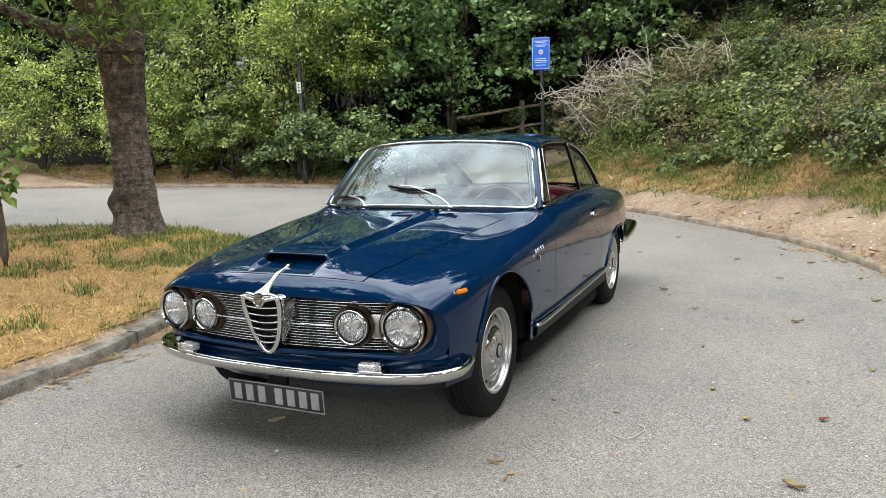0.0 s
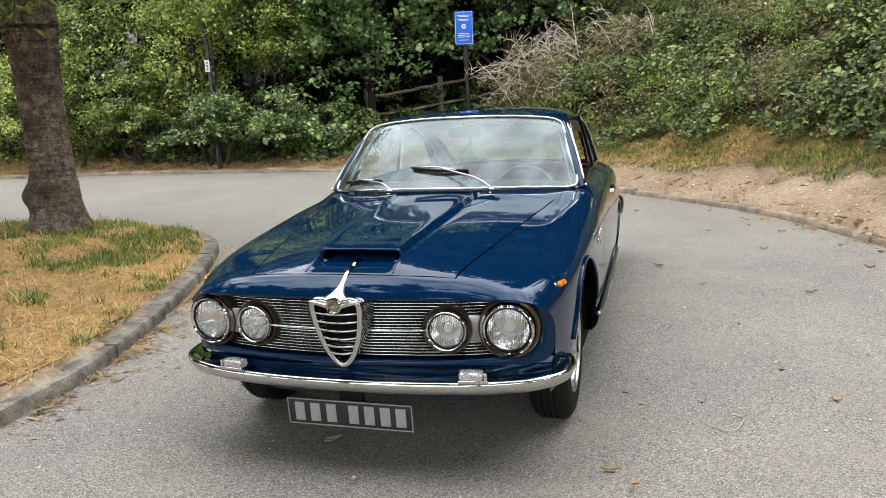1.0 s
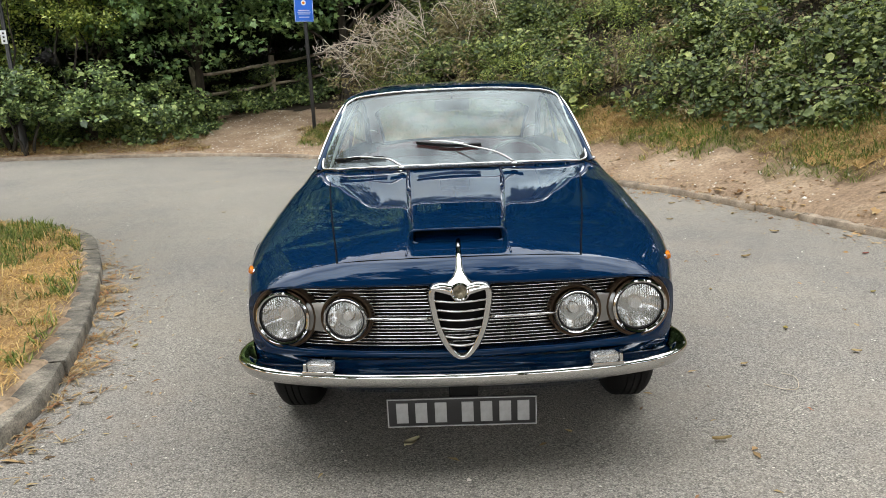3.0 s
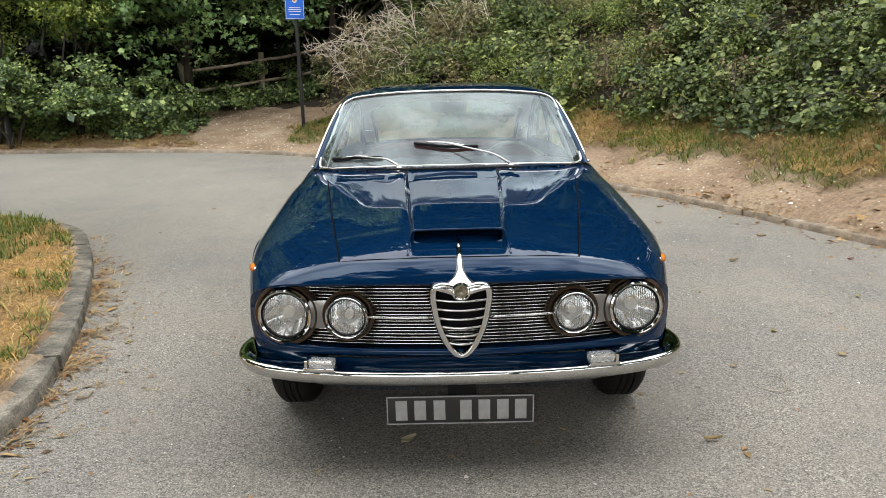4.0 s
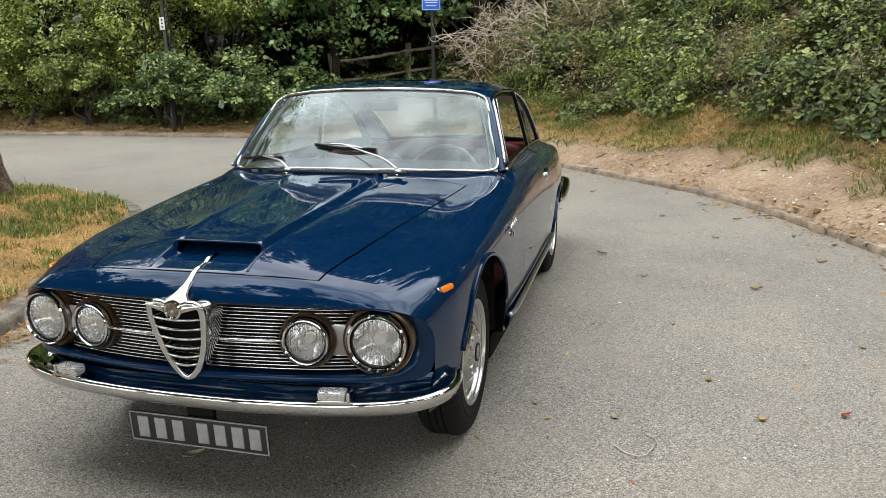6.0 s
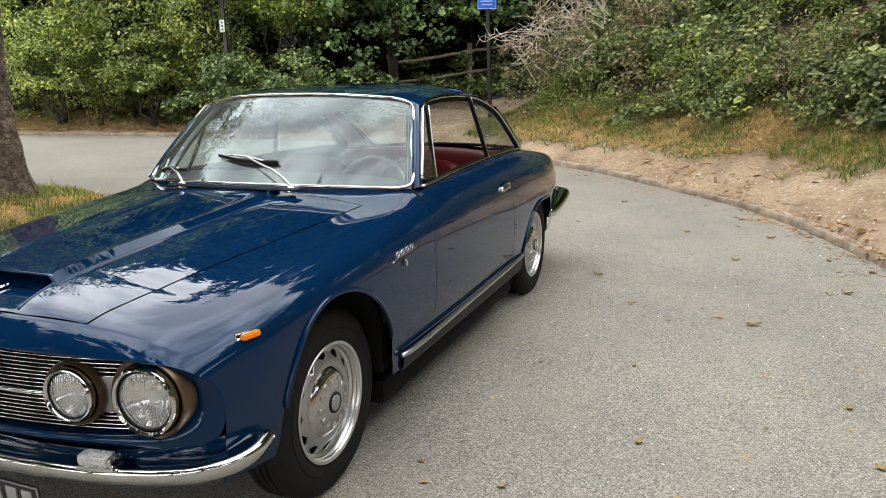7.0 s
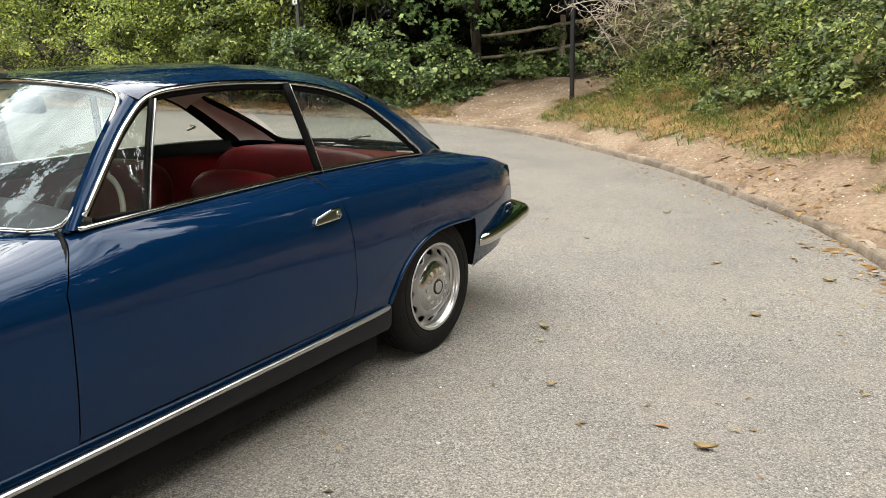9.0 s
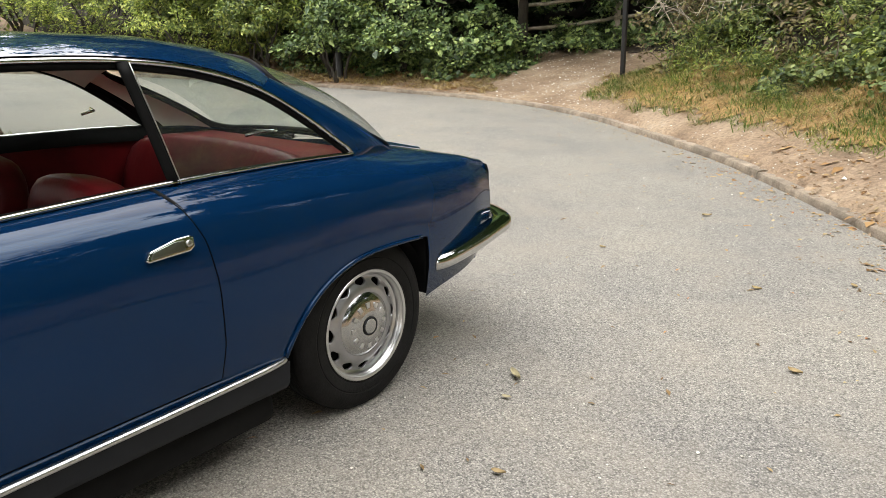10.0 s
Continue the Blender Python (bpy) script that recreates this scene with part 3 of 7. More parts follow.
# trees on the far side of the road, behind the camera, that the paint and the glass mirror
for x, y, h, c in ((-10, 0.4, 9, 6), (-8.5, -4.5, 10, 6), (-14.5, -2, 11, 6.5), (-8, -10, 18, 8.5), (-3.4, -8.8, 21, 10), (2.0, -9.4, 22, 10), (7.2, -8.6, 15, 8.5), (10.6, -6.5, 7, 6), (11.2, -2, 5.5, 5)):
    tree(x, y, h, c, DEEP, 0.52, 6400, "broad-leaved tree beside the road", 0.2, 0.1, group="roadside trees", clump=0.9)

# thickets that fill the back; their leaf colour carries the wood's shade
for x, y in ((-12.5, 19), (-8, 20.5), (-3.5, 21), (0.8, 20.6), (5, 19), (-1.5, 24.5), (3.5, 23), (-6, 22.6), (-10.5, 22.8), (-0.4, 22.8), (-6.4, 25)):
    shrub(x, y, 7.0, 6.0, SHADE_LEAF, 0.4, 1900, "tall thicket deep in the wood, leaves coloured dark for shade", group="evergreen thicket", stems=3)

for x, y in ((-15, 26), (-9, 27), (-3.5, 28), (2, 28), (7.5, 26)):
    shrub(x, y, 10.0, 8.5, SHADE_LEAF, 0.7, 1700, "tall thicket far back in the wood, leaves coloured dark for shade", group="evergreen thicket", stems=2)

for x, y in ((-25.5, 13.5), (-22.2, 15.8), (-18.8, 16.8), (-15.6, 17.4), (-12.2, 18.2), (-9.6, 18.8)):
    shrub(x, y, 9.0, 6.5, SHADE_LEAF, 0.5, 1700, "tall thicket behind the hedge, leaves coloured dark for shade", group="evergreen thicket", stems=2)

# maples with large lobed leaves over the path
tree(-5.6, 13.4, 6.8, 4.0, MAPLE, 0.085, 13000, "young maple with large lobed dark green leaves", 0.11, 0.16, PALMATE, group="maples", lean=(0.1, -0.6), clump=0.45)
tree(-7.4, 13.1, 6.2, 3.6, MAPLE, 0.085, 11000, "young maple with large lobed dark green leaves", 0.1, 0.3, PALMATE, group="maples", clump=0.45)
tree(-2.6, 14.6, 6.5, 4.2, MAPLE, 0.085, 12500, "young maple with large lobed dark green leaves", 0.11, 0.28, PALMATE, group="maples", clump=0.45)

# hedge along the side road
shrub(-9.35, 11.9, 4.6, 2.4, LIME, 0.07, 9100, "tall shrub with pale yellow-green leaves beside the lamp post", group="hedge shrubs", bottom=0.05)
shrub(-8.55, 11.3, 4.7, 1.5, LIME, 0.07, 3380, "pale yellow-green leaves drooping round the lamp post", group="hedge shrubs", bottom=0.56, stems=2)
shrub(-7.35, 12.0, 4.6, 1.7, LIME, 0.07, 5460, "tall shrub with pale yellow-green leaves behind the ivy", group="hedge shrubs", bottom=0.4)
shrub(-11.3, 11.5, 4.4, 2.4, HEDGE, 0.085, 6500, "dense green hedge shrub", group="hedge shrubs")
shrub(-10.3, 11.0, 2.0, 1.8, HEDGE, 0.075, 4200, "low green hedge shrub at the verge", group="hedge shrubs")
shrub(-12.6, 10.5, 2.6, 2.6, LIME, 0.07, 6760, "low pale green hedge shrub", group="hedge shrubs")
shrub(-13.6, 11.3, 5.0, 2.8, HEDGE, 0.09, 7000, "tall green hedge shrub", group="hedge shrubs")
shrub(-15.6, 9.9, 3.2, 2.8, LIME, 0.07, 6760, "pale green hedge shrub", group="hedge shrubs")
shrub(-17.6, 9.4, 4.6, 3.2, HEDGE, 0.1, 5600, "tall green hedge shrub", group="hedge shrubs")
shrub(-20.0, 7.5, 4.0, 3.4, LIME, 0.1, 4200, "pale green hedge shrub", group="hedge shrubs")
shrub(-11.6, 10.6, 1.0, 2.0, HEDGE, 0.065, 2600, "weedy green undergrowth at the verge", group="hedge shrubs", stems=3)

shrub(-8.25, 11.0, 1.95, 1.0, IVY, 0.085, 2600, "ivy and bramble climbing round the foot of the lamp post", group="hedge shrubs", stems=3)

# understorey behind the fence and the hedge, its leaves darkened for shade
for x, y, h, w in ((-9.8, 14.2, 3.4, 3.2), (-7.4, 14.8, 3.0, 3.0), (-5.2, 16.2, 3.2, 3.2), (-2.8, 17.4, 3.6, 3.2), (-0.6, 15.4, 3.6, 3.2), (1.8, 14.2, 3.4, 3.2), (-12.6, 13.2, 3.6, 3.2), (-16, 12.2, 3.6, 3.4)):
    shrub(x, y, h, w, SHADE_LEAF, 0.14, 2600, "understorey shrub in the wood, its green darkened for shade", group="understorey shrubs", stems=4)
# ivy and bramble mound by the path
ivy_c = []
for x, y, h, w, k in ((-9.3, 11.6, 0.9, 0.9, 30), (-8.6, 11.75, 1.25, 1.0, 48), (-7.8, 11.8, 1.35, 1.1, 56), (-7.0, 11.95, 1.25, 1.1, 56), (-6.3, 12.4, 1.05, 0.9, 44), (-5.95, 13.1, 0.8, 0.7, 30), (-6.6, 13.2, 1.2, 1.2, 36), (-5.0, 14.9, 1.0, 1.0, 26), (-3.9, 15.6, 0.8, 1.0, 22), (-2.6, 16.4, 0.9, 1.0, 22), (-5.3, 14.1, 0.2, 0.6, 14), (-4.5, 14.75, 0.2, 0.6, 14), (-3.6, 15.4, 0.2, 0.6, 12)):
    q = blob(k, (x, y - 0.2, float(ground_height(x, y)) + 0.1), (w, 0.85, h), 0.35)
    ivy_c.append(q[q[:, 2] > 0.1])
P = above_ground(clumps(np.vstack(ivy_c), 0.27, 110))
P = P[(outside(P[:, 0], P[:, 1]) > 0.62) | (P[:, 2] > 0.9)]
tagged(part("ivy_mound", leaf_mesh("ivy_mound", P, 0.062, IVY, shape=ROUND, spread=0.4, face=(0.1, -0.7, 0.5)), None), "mound of dark glossy ivy and bramble leaves", "undergrowth", kind="stuff")

# bramble bank on the outside of the bend
bx, by = rng.uniform(-2.6, 9, 90000), rng.uniform(1.2, 17, 90000)
bd = outside(bx, by)
edge = 1.3 + 0.2 * bumps(bx, by, 21, 2.2)
ok = (bd > edge) & (bd < 6.6) & (bx - 0.15 * (by - 11) > -2.1 + 0.3 * bumps(bx, by, 22, 1.5))
thin = rng.uniform(0, 1, len(bx)) < np.where(by < 0.5, 0.3, np.clip(1.3 - 0.15 * (bd - 1.3), 0.4, 1))
bx, by, bd = bx[ok & thin], by[ok & thin], bd[ok & thin]
pick = rng.permutation(len(bx))[:2450]
hump = np.clip(0.62 + 0.42 * bumps(bx, by, 23, 1.9), 0.12, 1.15) * smooth_step(1.05, 1.75, bd) * rng.uniform(0.15, 1, len(bx)) ** 0.6
C = np.stack([bx, by, ground_height(bx, by) + hump], 1)[pick]
dry = bumps(C[:, 0], C[:, 1], 24, 2.4) + 0.5 * bumps(C[:, 0], C[:, 1], 25, 0.6) > 0.5
pale = ~dry & (bumps(C[:, 0], C[:, 1], 26, 1.6) + 0.5 * bumps(C[:, 0], C[:, 1], 27, 0.5) > np.interp(C[:, 1], [5, 8, 11], [0.75, 0.4, 0.0]))
P = above_ground(clumps(C[pale], 0.25, 150))
tagged(part("hedge_nettle", leaf_mesh("hedge_nettle", P, 0.038, HEDGE, shape=NARROW, spread=0.4, face=(-0.4, -0.4, 0.5)), None), "yellow-green weeds growing through the bramble", "undergrowth", kind="stuff")
P = above_ground(clumps(C[~dry & ~pale], 0.26, 112))
tagged(part("bramble_bank", leaf_mesh("bramble_bank", P, 0.05, BRAMBLE, shape=ROUND, spread=0.4, face=(-0.4, -0.4, 0.5)), None), "thick green bramble thicket covering the bank", "brambles", kind="stuff")
P = above_ground(clumps(C[dry], 0.27, 55))
tagged(part("dry_bramble", leaf_mesh("dry_bramble", P, 0.06, BRAMBLE_DRY, face=(-0.4, -0.4, 0.5)), None), "withered brown bramble leaves among the green", "brambles", kind="stuff")
canes = []
for q in C[rng.permutation(len(C))[:420]]:
    a = rng.uniform(0, 2 * math.pi)
    L = rng.uniform(0.4, 1.1)
    e = q + (math.cos(a) * L, math.sin(a) * L, rng.uniform(-0.25, 0.25))
    mid = (q + e) / 2 + (0, 0, rng.uniform(0.1, 0.35))
    canes.append(tube(spline([q - (0, 0, 0.25), mid, e], 6), np.linspace(0.006, 0.003, 6), 4, caps=False))
tagged(part("bramble_canes", joined("bramble_canes", canes, TWIG), None), "thin brown arching bramble canes", "brambles", kind="stuff")


def dead_bush(x, y, size, n, label):
    """A tangle of bleached bare twigs over a little green."""
    thing = tagged(new("dead_bush"), label, "bush")
    z = float(ground_height(x, y))
    thing.location = (x, y, z)
    tw = []
    for k0 in range(n):
        long = k0 < n // 8
        a, e = math.pi + rng.normal(0, 1.15), rng.uniform(0.5, 1.2) if long else rng.uniform(-0.15, 1.0)
        L = size * (rng.uniform(0.6, 0.85) if long else rng.uniform(0.22, 0.5))
        way = np.array([math.cos(a) * math.cos(e), math.sin(a) * math.cos(e), math.sin(e)])
        root = np.array([rng.uniform(-0.35, 0.85) * size * 0.7, rng.normal(-0.1, 0.35), rng.uniform(0, 0.2) * size if long else rng.uniform(0.35, 0.85) * size])
        bend = rng.normal(0, 0.16, 3) * L
        main = spline([root, root + way * L * 0.4 + (0, 0, 0.1 * L) + bend * 0.5, root + way * L * 0.75 + (0, 0, 0.06 * L) + bend, root + way * L - (0, 0, rng.uniform(0.05, 0.4) * L) + bend * 1.3], 10)
        tw.append(tube(main, np.linspace(0.0085, 0.0035, 10), 4, caps=False))
        for _ in range(6):
            k = rng.integers(2, 10)
            l2 = rng.uniform(0.08, 0.24) * size
            w2 = rng.normal(0, 0.8, 3) + way
            w2 /= np.linalg.norm(w2)
            p0 = main[k]
            tw.append(tube(spline([p0, p0 + w2 * l2 * 0.5 + rng.normal(0, 0.04, 3), p0 + w2 * l2 + (0, 0, -0.2 * l2) + rng.normal(0, 0.06, 3)], 6), np.linspace(0.0055, 0.0028, 6), 3, caps=False))
    tagged(part("twig_tangle", joined("twig_tangle", tw, DEAD_WOOD), None, thing, "bleached bare twigs"), kind="stuff")
    C = blob(190, (0.35, 0.1, size * 0.36), (size * 0.8, size * 0.6, size * 0.5), 0.7)
    P = clumps(C, 0.22, 40)
    P[:, 2] = np.maximum(P[:, 2], ground_height(P[:, 0] + x, P[:, 1] + y) - z + 0.03)
    green = P[:, 0] - 0.6 * P[:, 2] + rng.normal(0, 0.6, len(P)) > 0.1
    part("dry_leaves", leaf_mesh("dry_leaves", P[~green], 0.055, BRAMBLE_DRY, face=(0, -0.6, 0.3)), None, thing)
    part("foliage", leaf_mesh("foliage", P[green], 0.06, BRAMBLE, face=(0, -0.6, 0.3)), None, thing)
    return thing


dead_bush(-1.55, 11.95, 1.75, 58, "tangled dry bush with bleached bare twigs")
dead_bush(0.1, 12.0, 1.4, 16, "dry bush with bare twigs on the bank")

# the cherry tree on the island
CX, CY = -5.39, 3.5
cherry = tagged(new("cherry_tree"), "old cherry tree with thick grey-brown trunk on the island", "tree")
cherry.location = (CX, CY, float(ground_height(CX, CY)) - 0.03)
cpath = spline([(0, 0, -0.1), (0.0, 0, 0.35), (0.0, 0, 1.1), (0.01, 0, 1.75), (0.0, 0.02, 2.35), (-0.06, 0.05, 3.0)], 70)
tv, tf = tube(cpath, np.interp(cpath[:, 2], [-0.1, 0.05, 0.3, 0.7, 1.2, 1.8, 2.2, 2.6, 3.0], [0.39, 0.335, 0.258, 0.226, 0.214, 0.225, 0.262, 0.31, 0.2]), 64)
ta = np.arctan2(tv[:, 1], tv[:, 0])
lump = 1 + 0.02 * np.sin(17 * ta + 5 * np.sin(2 * tv[:, 2])) * np.sin(9 * tv[:, 2] + 4 * ta) + 0.014 * rng.normal(0, 1, len(tv)) + 0.03 * np.sin(11 * ta + 3 * np.sin(5 * tv[:, 2])) * np.sin(13 * tv[:, 2] + 2 * ta) + 0.05 * np.sin(3 * ta + tv[:, 2]) + 0.035 * np.sin(7 * ta + 2 * tv[:, 2]) + 0.1 * np.sin(5 * ta + 1) * np.exp(-np.clip(tv[:, 2], 0, 9) * 5)
knob = 0.16 * np.exp(-((tv[:, 2] - 2.2) ** 2 / 0.02)) * np.clip(np.sin(4 * ta + 0.7) + 0.4 * np.sin(9 * ta), 0, 2)
burl = 0.3 * knob + 0.13 * np.exp(-((tv[:, 2] - 0.45) ** 2 / 0.02 + (np.angle(np.exp(1j * (ta - 3.6)))) ** 2 / 0.3)) + 0.06 * np.exp(-((tv[:, 2] - 0.55) ** 2 / 0.01 + (np.angle(np.exp(1j * (ta + 0.9)))) ** 2 / 0.12))
axis_x = np.interp(tv[:, 2], cpath[:, 2], cpath[:, 0])
axis_y = np.interp(tv[:, 2], cpath[:, 2], cpath[:, 1])
tv[:, 0] = axis_x + (tv[:, 0] - axis_x) * (lump + burl * 3.2)
tv[:, 1] = axis_y + (tv[:, 1] - axis_y) * (lump + burl * 3.2)
part("trunk", tri_fix("trunk", (tv, tf)), BARK, cherry)
limb_ends = [(-2.3, -0.5, 3.3), (-1.2, 0.9, 4.6), (0.9, 0.3, 4.4), (1.5, -0.7, 3.6), (0.3, -1.3, 4.2), (-0.7, -1.2, 3.9)]
for q in limb_ends:
    a = np.array((-0.12, 0.0, 2.35))
    mid = a + (np.array(q) - a) * 0.45 + np.array((0, 0, -0.12 if q[0] < -2 else 0.2))
    part("limb", tri_fix("limb", tube(spline([a, mid, q], 9), np.linspace(0.13, 0.03, 9), 9)), BARK, cherry)
C = blob(150, (-0.1, -0.1, 4.1), (2.5, 2.1, 1.55), 0.75)
C = C[(C[:, 2] > 2.55)]
low = np.array([(0.45, -0.5, 2.5), (0.2, -0.6, 2.35), (0.75, -0.4, 2.7), (1.3, -0.5, 2.75), (1.75, -0.3, 2.9), (2.1, 0.1, 2.95), (-0.8, -0.6, 2.8), (-1.3, -0.5, 3.2), (-1.6, 0.2, 2.6), (-1.1, 0.5, 2.7), (0.5, 0.3, 2.6), (1.0, 0.6, 2.8)])
P = clumps(np.vstack([C, low, low + (0.2, 0.1, 0.15)]), 0.4, 62, 0.6)
part("crown", leaf_mesh("crown", P, 0.115, CHERRY, shape=NARROW, flat=0.3), None, cherry, "drooping narrow green leaves")

# sapling at the island's edge
sap = tagged(new("sapling"), "thin sapling with broad green leaves on the island", "tree")
SX, SY = -4.5, 1.12
sap.location = (SX, SY, float(ground_height(SX, SY)) - 0.02)
part("stem", tri_fix("stem", tube(spline([(0, 0, -0.05), (0.02, 0, 0.5), (-0.03, 0.02, 1.1), (0, 0, 1.7)], 10), np.linspace(0.04, 0.01, 10), 8)), TWIG, sap)
P = clumps(blob(16, (-0.05, 0, 1.2), (0.3, 0.3, 0.55), 0.6), 0.17, 16)
part("foliage", leaf_mesh("foliage", P, 0.1, CHERRY, flat=0.35), None, sap)


def blades(P, height, material, name, lean=0.5, width=0.005):
    """Grass blades at the points P."""
    n = len(P)
    h = height * np.exp(rng.normal(0, 0.35, n))
    a = rng.uniform(0, 2 * math.pi, n)
    out = np.stack([np.cos(a), np.sin(a), np.zeros(n)], 1)
    side = np.stack([-np.sin(a), np.cos(a), np.zeros(n)], 1) * (width * np.exp(rng.normal(0, 0.25, n)))[:, None]
    k = np.abs(rng.normal(lean, 0.3, n))[:, None]
    up = np.array([0, 0, 1.0])
    m = P + (up * np.clip(0.66 - 0.2 * k, 0.22, 0.6) + out * (0.3 + 0.15 * k) * k) * h[:, None]
    t = P + (up * np.clip(1 - 0.5 * k, 0.14, 1) + out * 0.95 * k) * h[:, None]
    V = np.stack([P - side, P + side, m + 0.8 * side, m - 0.8 * side, t], 1).reshape(-1, 3)
    F = (np.array([(0, 1, 2), (0, 2, 3), (3, 2, 4)])[None] + (np.arange(n) * 5)[:, None, None]).reshape(-1, 3)
    return mesh_np(name, V, F, material)


def scatter(n, x0, x1, y0, y1):
    return rng.uniform(x0, x1, n), rng.uniform(y0, y1, n)


def lay(x, y, dz=0.004):
    return np.stack([x, y, ground_height(x, y) + dz], 1)


# island: dry straw with green tufts
x, y = scatter(190000, -9.5, -1.9, -3.2, 4.5)
i = on_island(x, y)
near = rng.uniform(0, 1, len(x)) < np.clip(1.2 + 0.13 * (x + 2), 0.25, 1)
g = bumps(x, y, 31, 1.2) + 0.5 * bumps(x, y, 32, 0.4) + 0.7 * smooth_step(1.0, 0.2, np.abs(on_island(x, y) - 0.45)) * (y > 1.6) + 0.7 * np.exp(-((x + 5.2) ** 2 + (y - 3.1) ** 2) / 2.2)
fine = bumps(x, y, 33, 0.16, 2)
chance = rng.uniform(0, 1, len(x))
ok = (i > 0.13) & near
straw = ok & (chance < np.where(g > 0.8, 0.22, 0.62)) & (fine > -0.75)
tall = straw & (fine > 0.35) & (chance < 0.2)
green = ok & (g + 0.4 * fine > 0.62) & (chance > 0.25)
tagged(part("dry_grass", blades(lay(x[straw], y[straw]), 0.055, STRAW_GOLD, "dry_grass", 1.35, 0.0021), None), "short sun-bleached dry grass on the island", "grass", kind="stuff")
tagged(part("straw_tufts", blades(lay(x[tall], y[tall]), 0.095, STRAW_GOLD, "straw_tufts", 0.9, 0.0022), None), "taller bleached straw tufts on the island", "grass", kind="stuff")
tagged(part("green_grass", blades(lay(x[green], y[green]), 0.08, GRASS, "green_grass", 0.9, 0.0036), None), "green grass tufts among the dry grass", "grass", kind="stuff")

# verge on the outside of the bend: tussocks of green and dry grass
x, y = scatter(340000, -3.2, 4.9, 1.2, 13)
d = outside(x, y)
g = bumps(x, y, 41, 1.3) + 0.6 * bumps(x, y, 42, 0.35)
side_ok = x - 0.15 * (y - 11) > -3.2
start = 0.66 - 0.26 * smooth_step(6.0, 9.5, y) + 0.28 * bumps(x, y, 43, 1.7)
ok = side_ok & (d > start) & (d < 1.9) & (rng.uniform(0, 1, len(x)) < 0.3 + 0.7 * smooth_step(0.6, 1.2, d))
clump_ok = bumps(x, y, 44, 0.22, 2) > -0.5
tuft = bumps(x, y, 45, 0.5, 2)
gr, st = ok & clump_ok & (g + 0.8 * tuft > -0.3), ok & clump_ok & (g + 0.6 * tuft <= 0.05) & (rng.uniform(0, 1, len(x)) < 0.75)
tagged(part("verge_grass", blades(lay(x[gr], y[gr]), 0.11, GRASS, "verge_grass", 1.1, 0.0034), None), "tussocks of green grass along the verge", "grass", kind="stuff")
tagged(part("verge_straw", blades(lay(x[st], y[st]), 0.12, STRAW, "verge_straw", 1.6, 0.0032), None), "long dry yellow grass along the verge", "grass", kind="stuff")
x, y = scatter(60000, -16, -3, 9.5, 14.5)
d = outside(x, y)
g = bumps(x, y, 46, 0.9)
path_way = np.abs(x + 3.9 + 0.25 * (y - 11)) < 1.0 + 0.15 * bumps(x, y, 48, 0.8)
ok = (d > 0.12) & (d < 1.9) & (g > -0.45) & ~path_way
brown = (d > 0.1) & (d < 1.6) & (g < 0.3) & (rng.uniform(0, 1, len(x)) < 0.5) & ~path_way
tagged(part("far_verge_straw", blades(lay(x[ok], y[ok]), 0.08, STRAW, "far_verge_straw", 1.5, 0.006), None), "thin dry grass on the far verge", "grass", kind="stuff")
FAR_LITTER = leaf_material("far_litter", [(0.2, 0.1, 0.045), (0.34, 0.19, 0.085), (0.45, 0.28, 0.13)], 0.8, 0.05, 0.2)
tagged(part("far_verge_litter", blades(lay(x[brown], y[brown]), 0.06, FAR_LITTER, "far_verge_litter", 1.9, 0.009), None), "russet leaf litter on the far verge", "litter", kind="stuff")

# ---- the car ----
def paint_blue():
    m, n, l, b = nodes_of("deep_blue_paint", 0.03)
    flake = ramp_of(n, l, noise_of(n, l, 3, 4, 0.6), [(0.3, (0.0005, 0.0138, 0.047)), (0.7, (0.0006, 0.0155, 0.053))])
    l.new(flake, b.inputs["Base Color"])
    b.inputs["Coat Weight"].default_value = 0.45
    b.inputs["Coat IOR"].default_value = 1.4
    b.inputs["Coat Roughness"].default_value = 0.008
    b.inputs["Specular IOR Level"].default_value = 0.2
    b.inputs["Specular Tint"].default_value = (0.34, 0.64, 1.0, 1)        # reflections tinted blue, as from a bluer sky
    return m


def chrome(name="chrome", rough=0.05, tone=0.62):
    m, n, l, b = nodes_of(name, rough, 1.0)
    l.new(ramp_of(n, l, noise_of(n, l, 14, 5, 0.6), [(0.3, (tone * 0.93,) * 3), (0.7, (tone, tone, tone * 0.985))]), b.inputs["Base Color"])
    return m


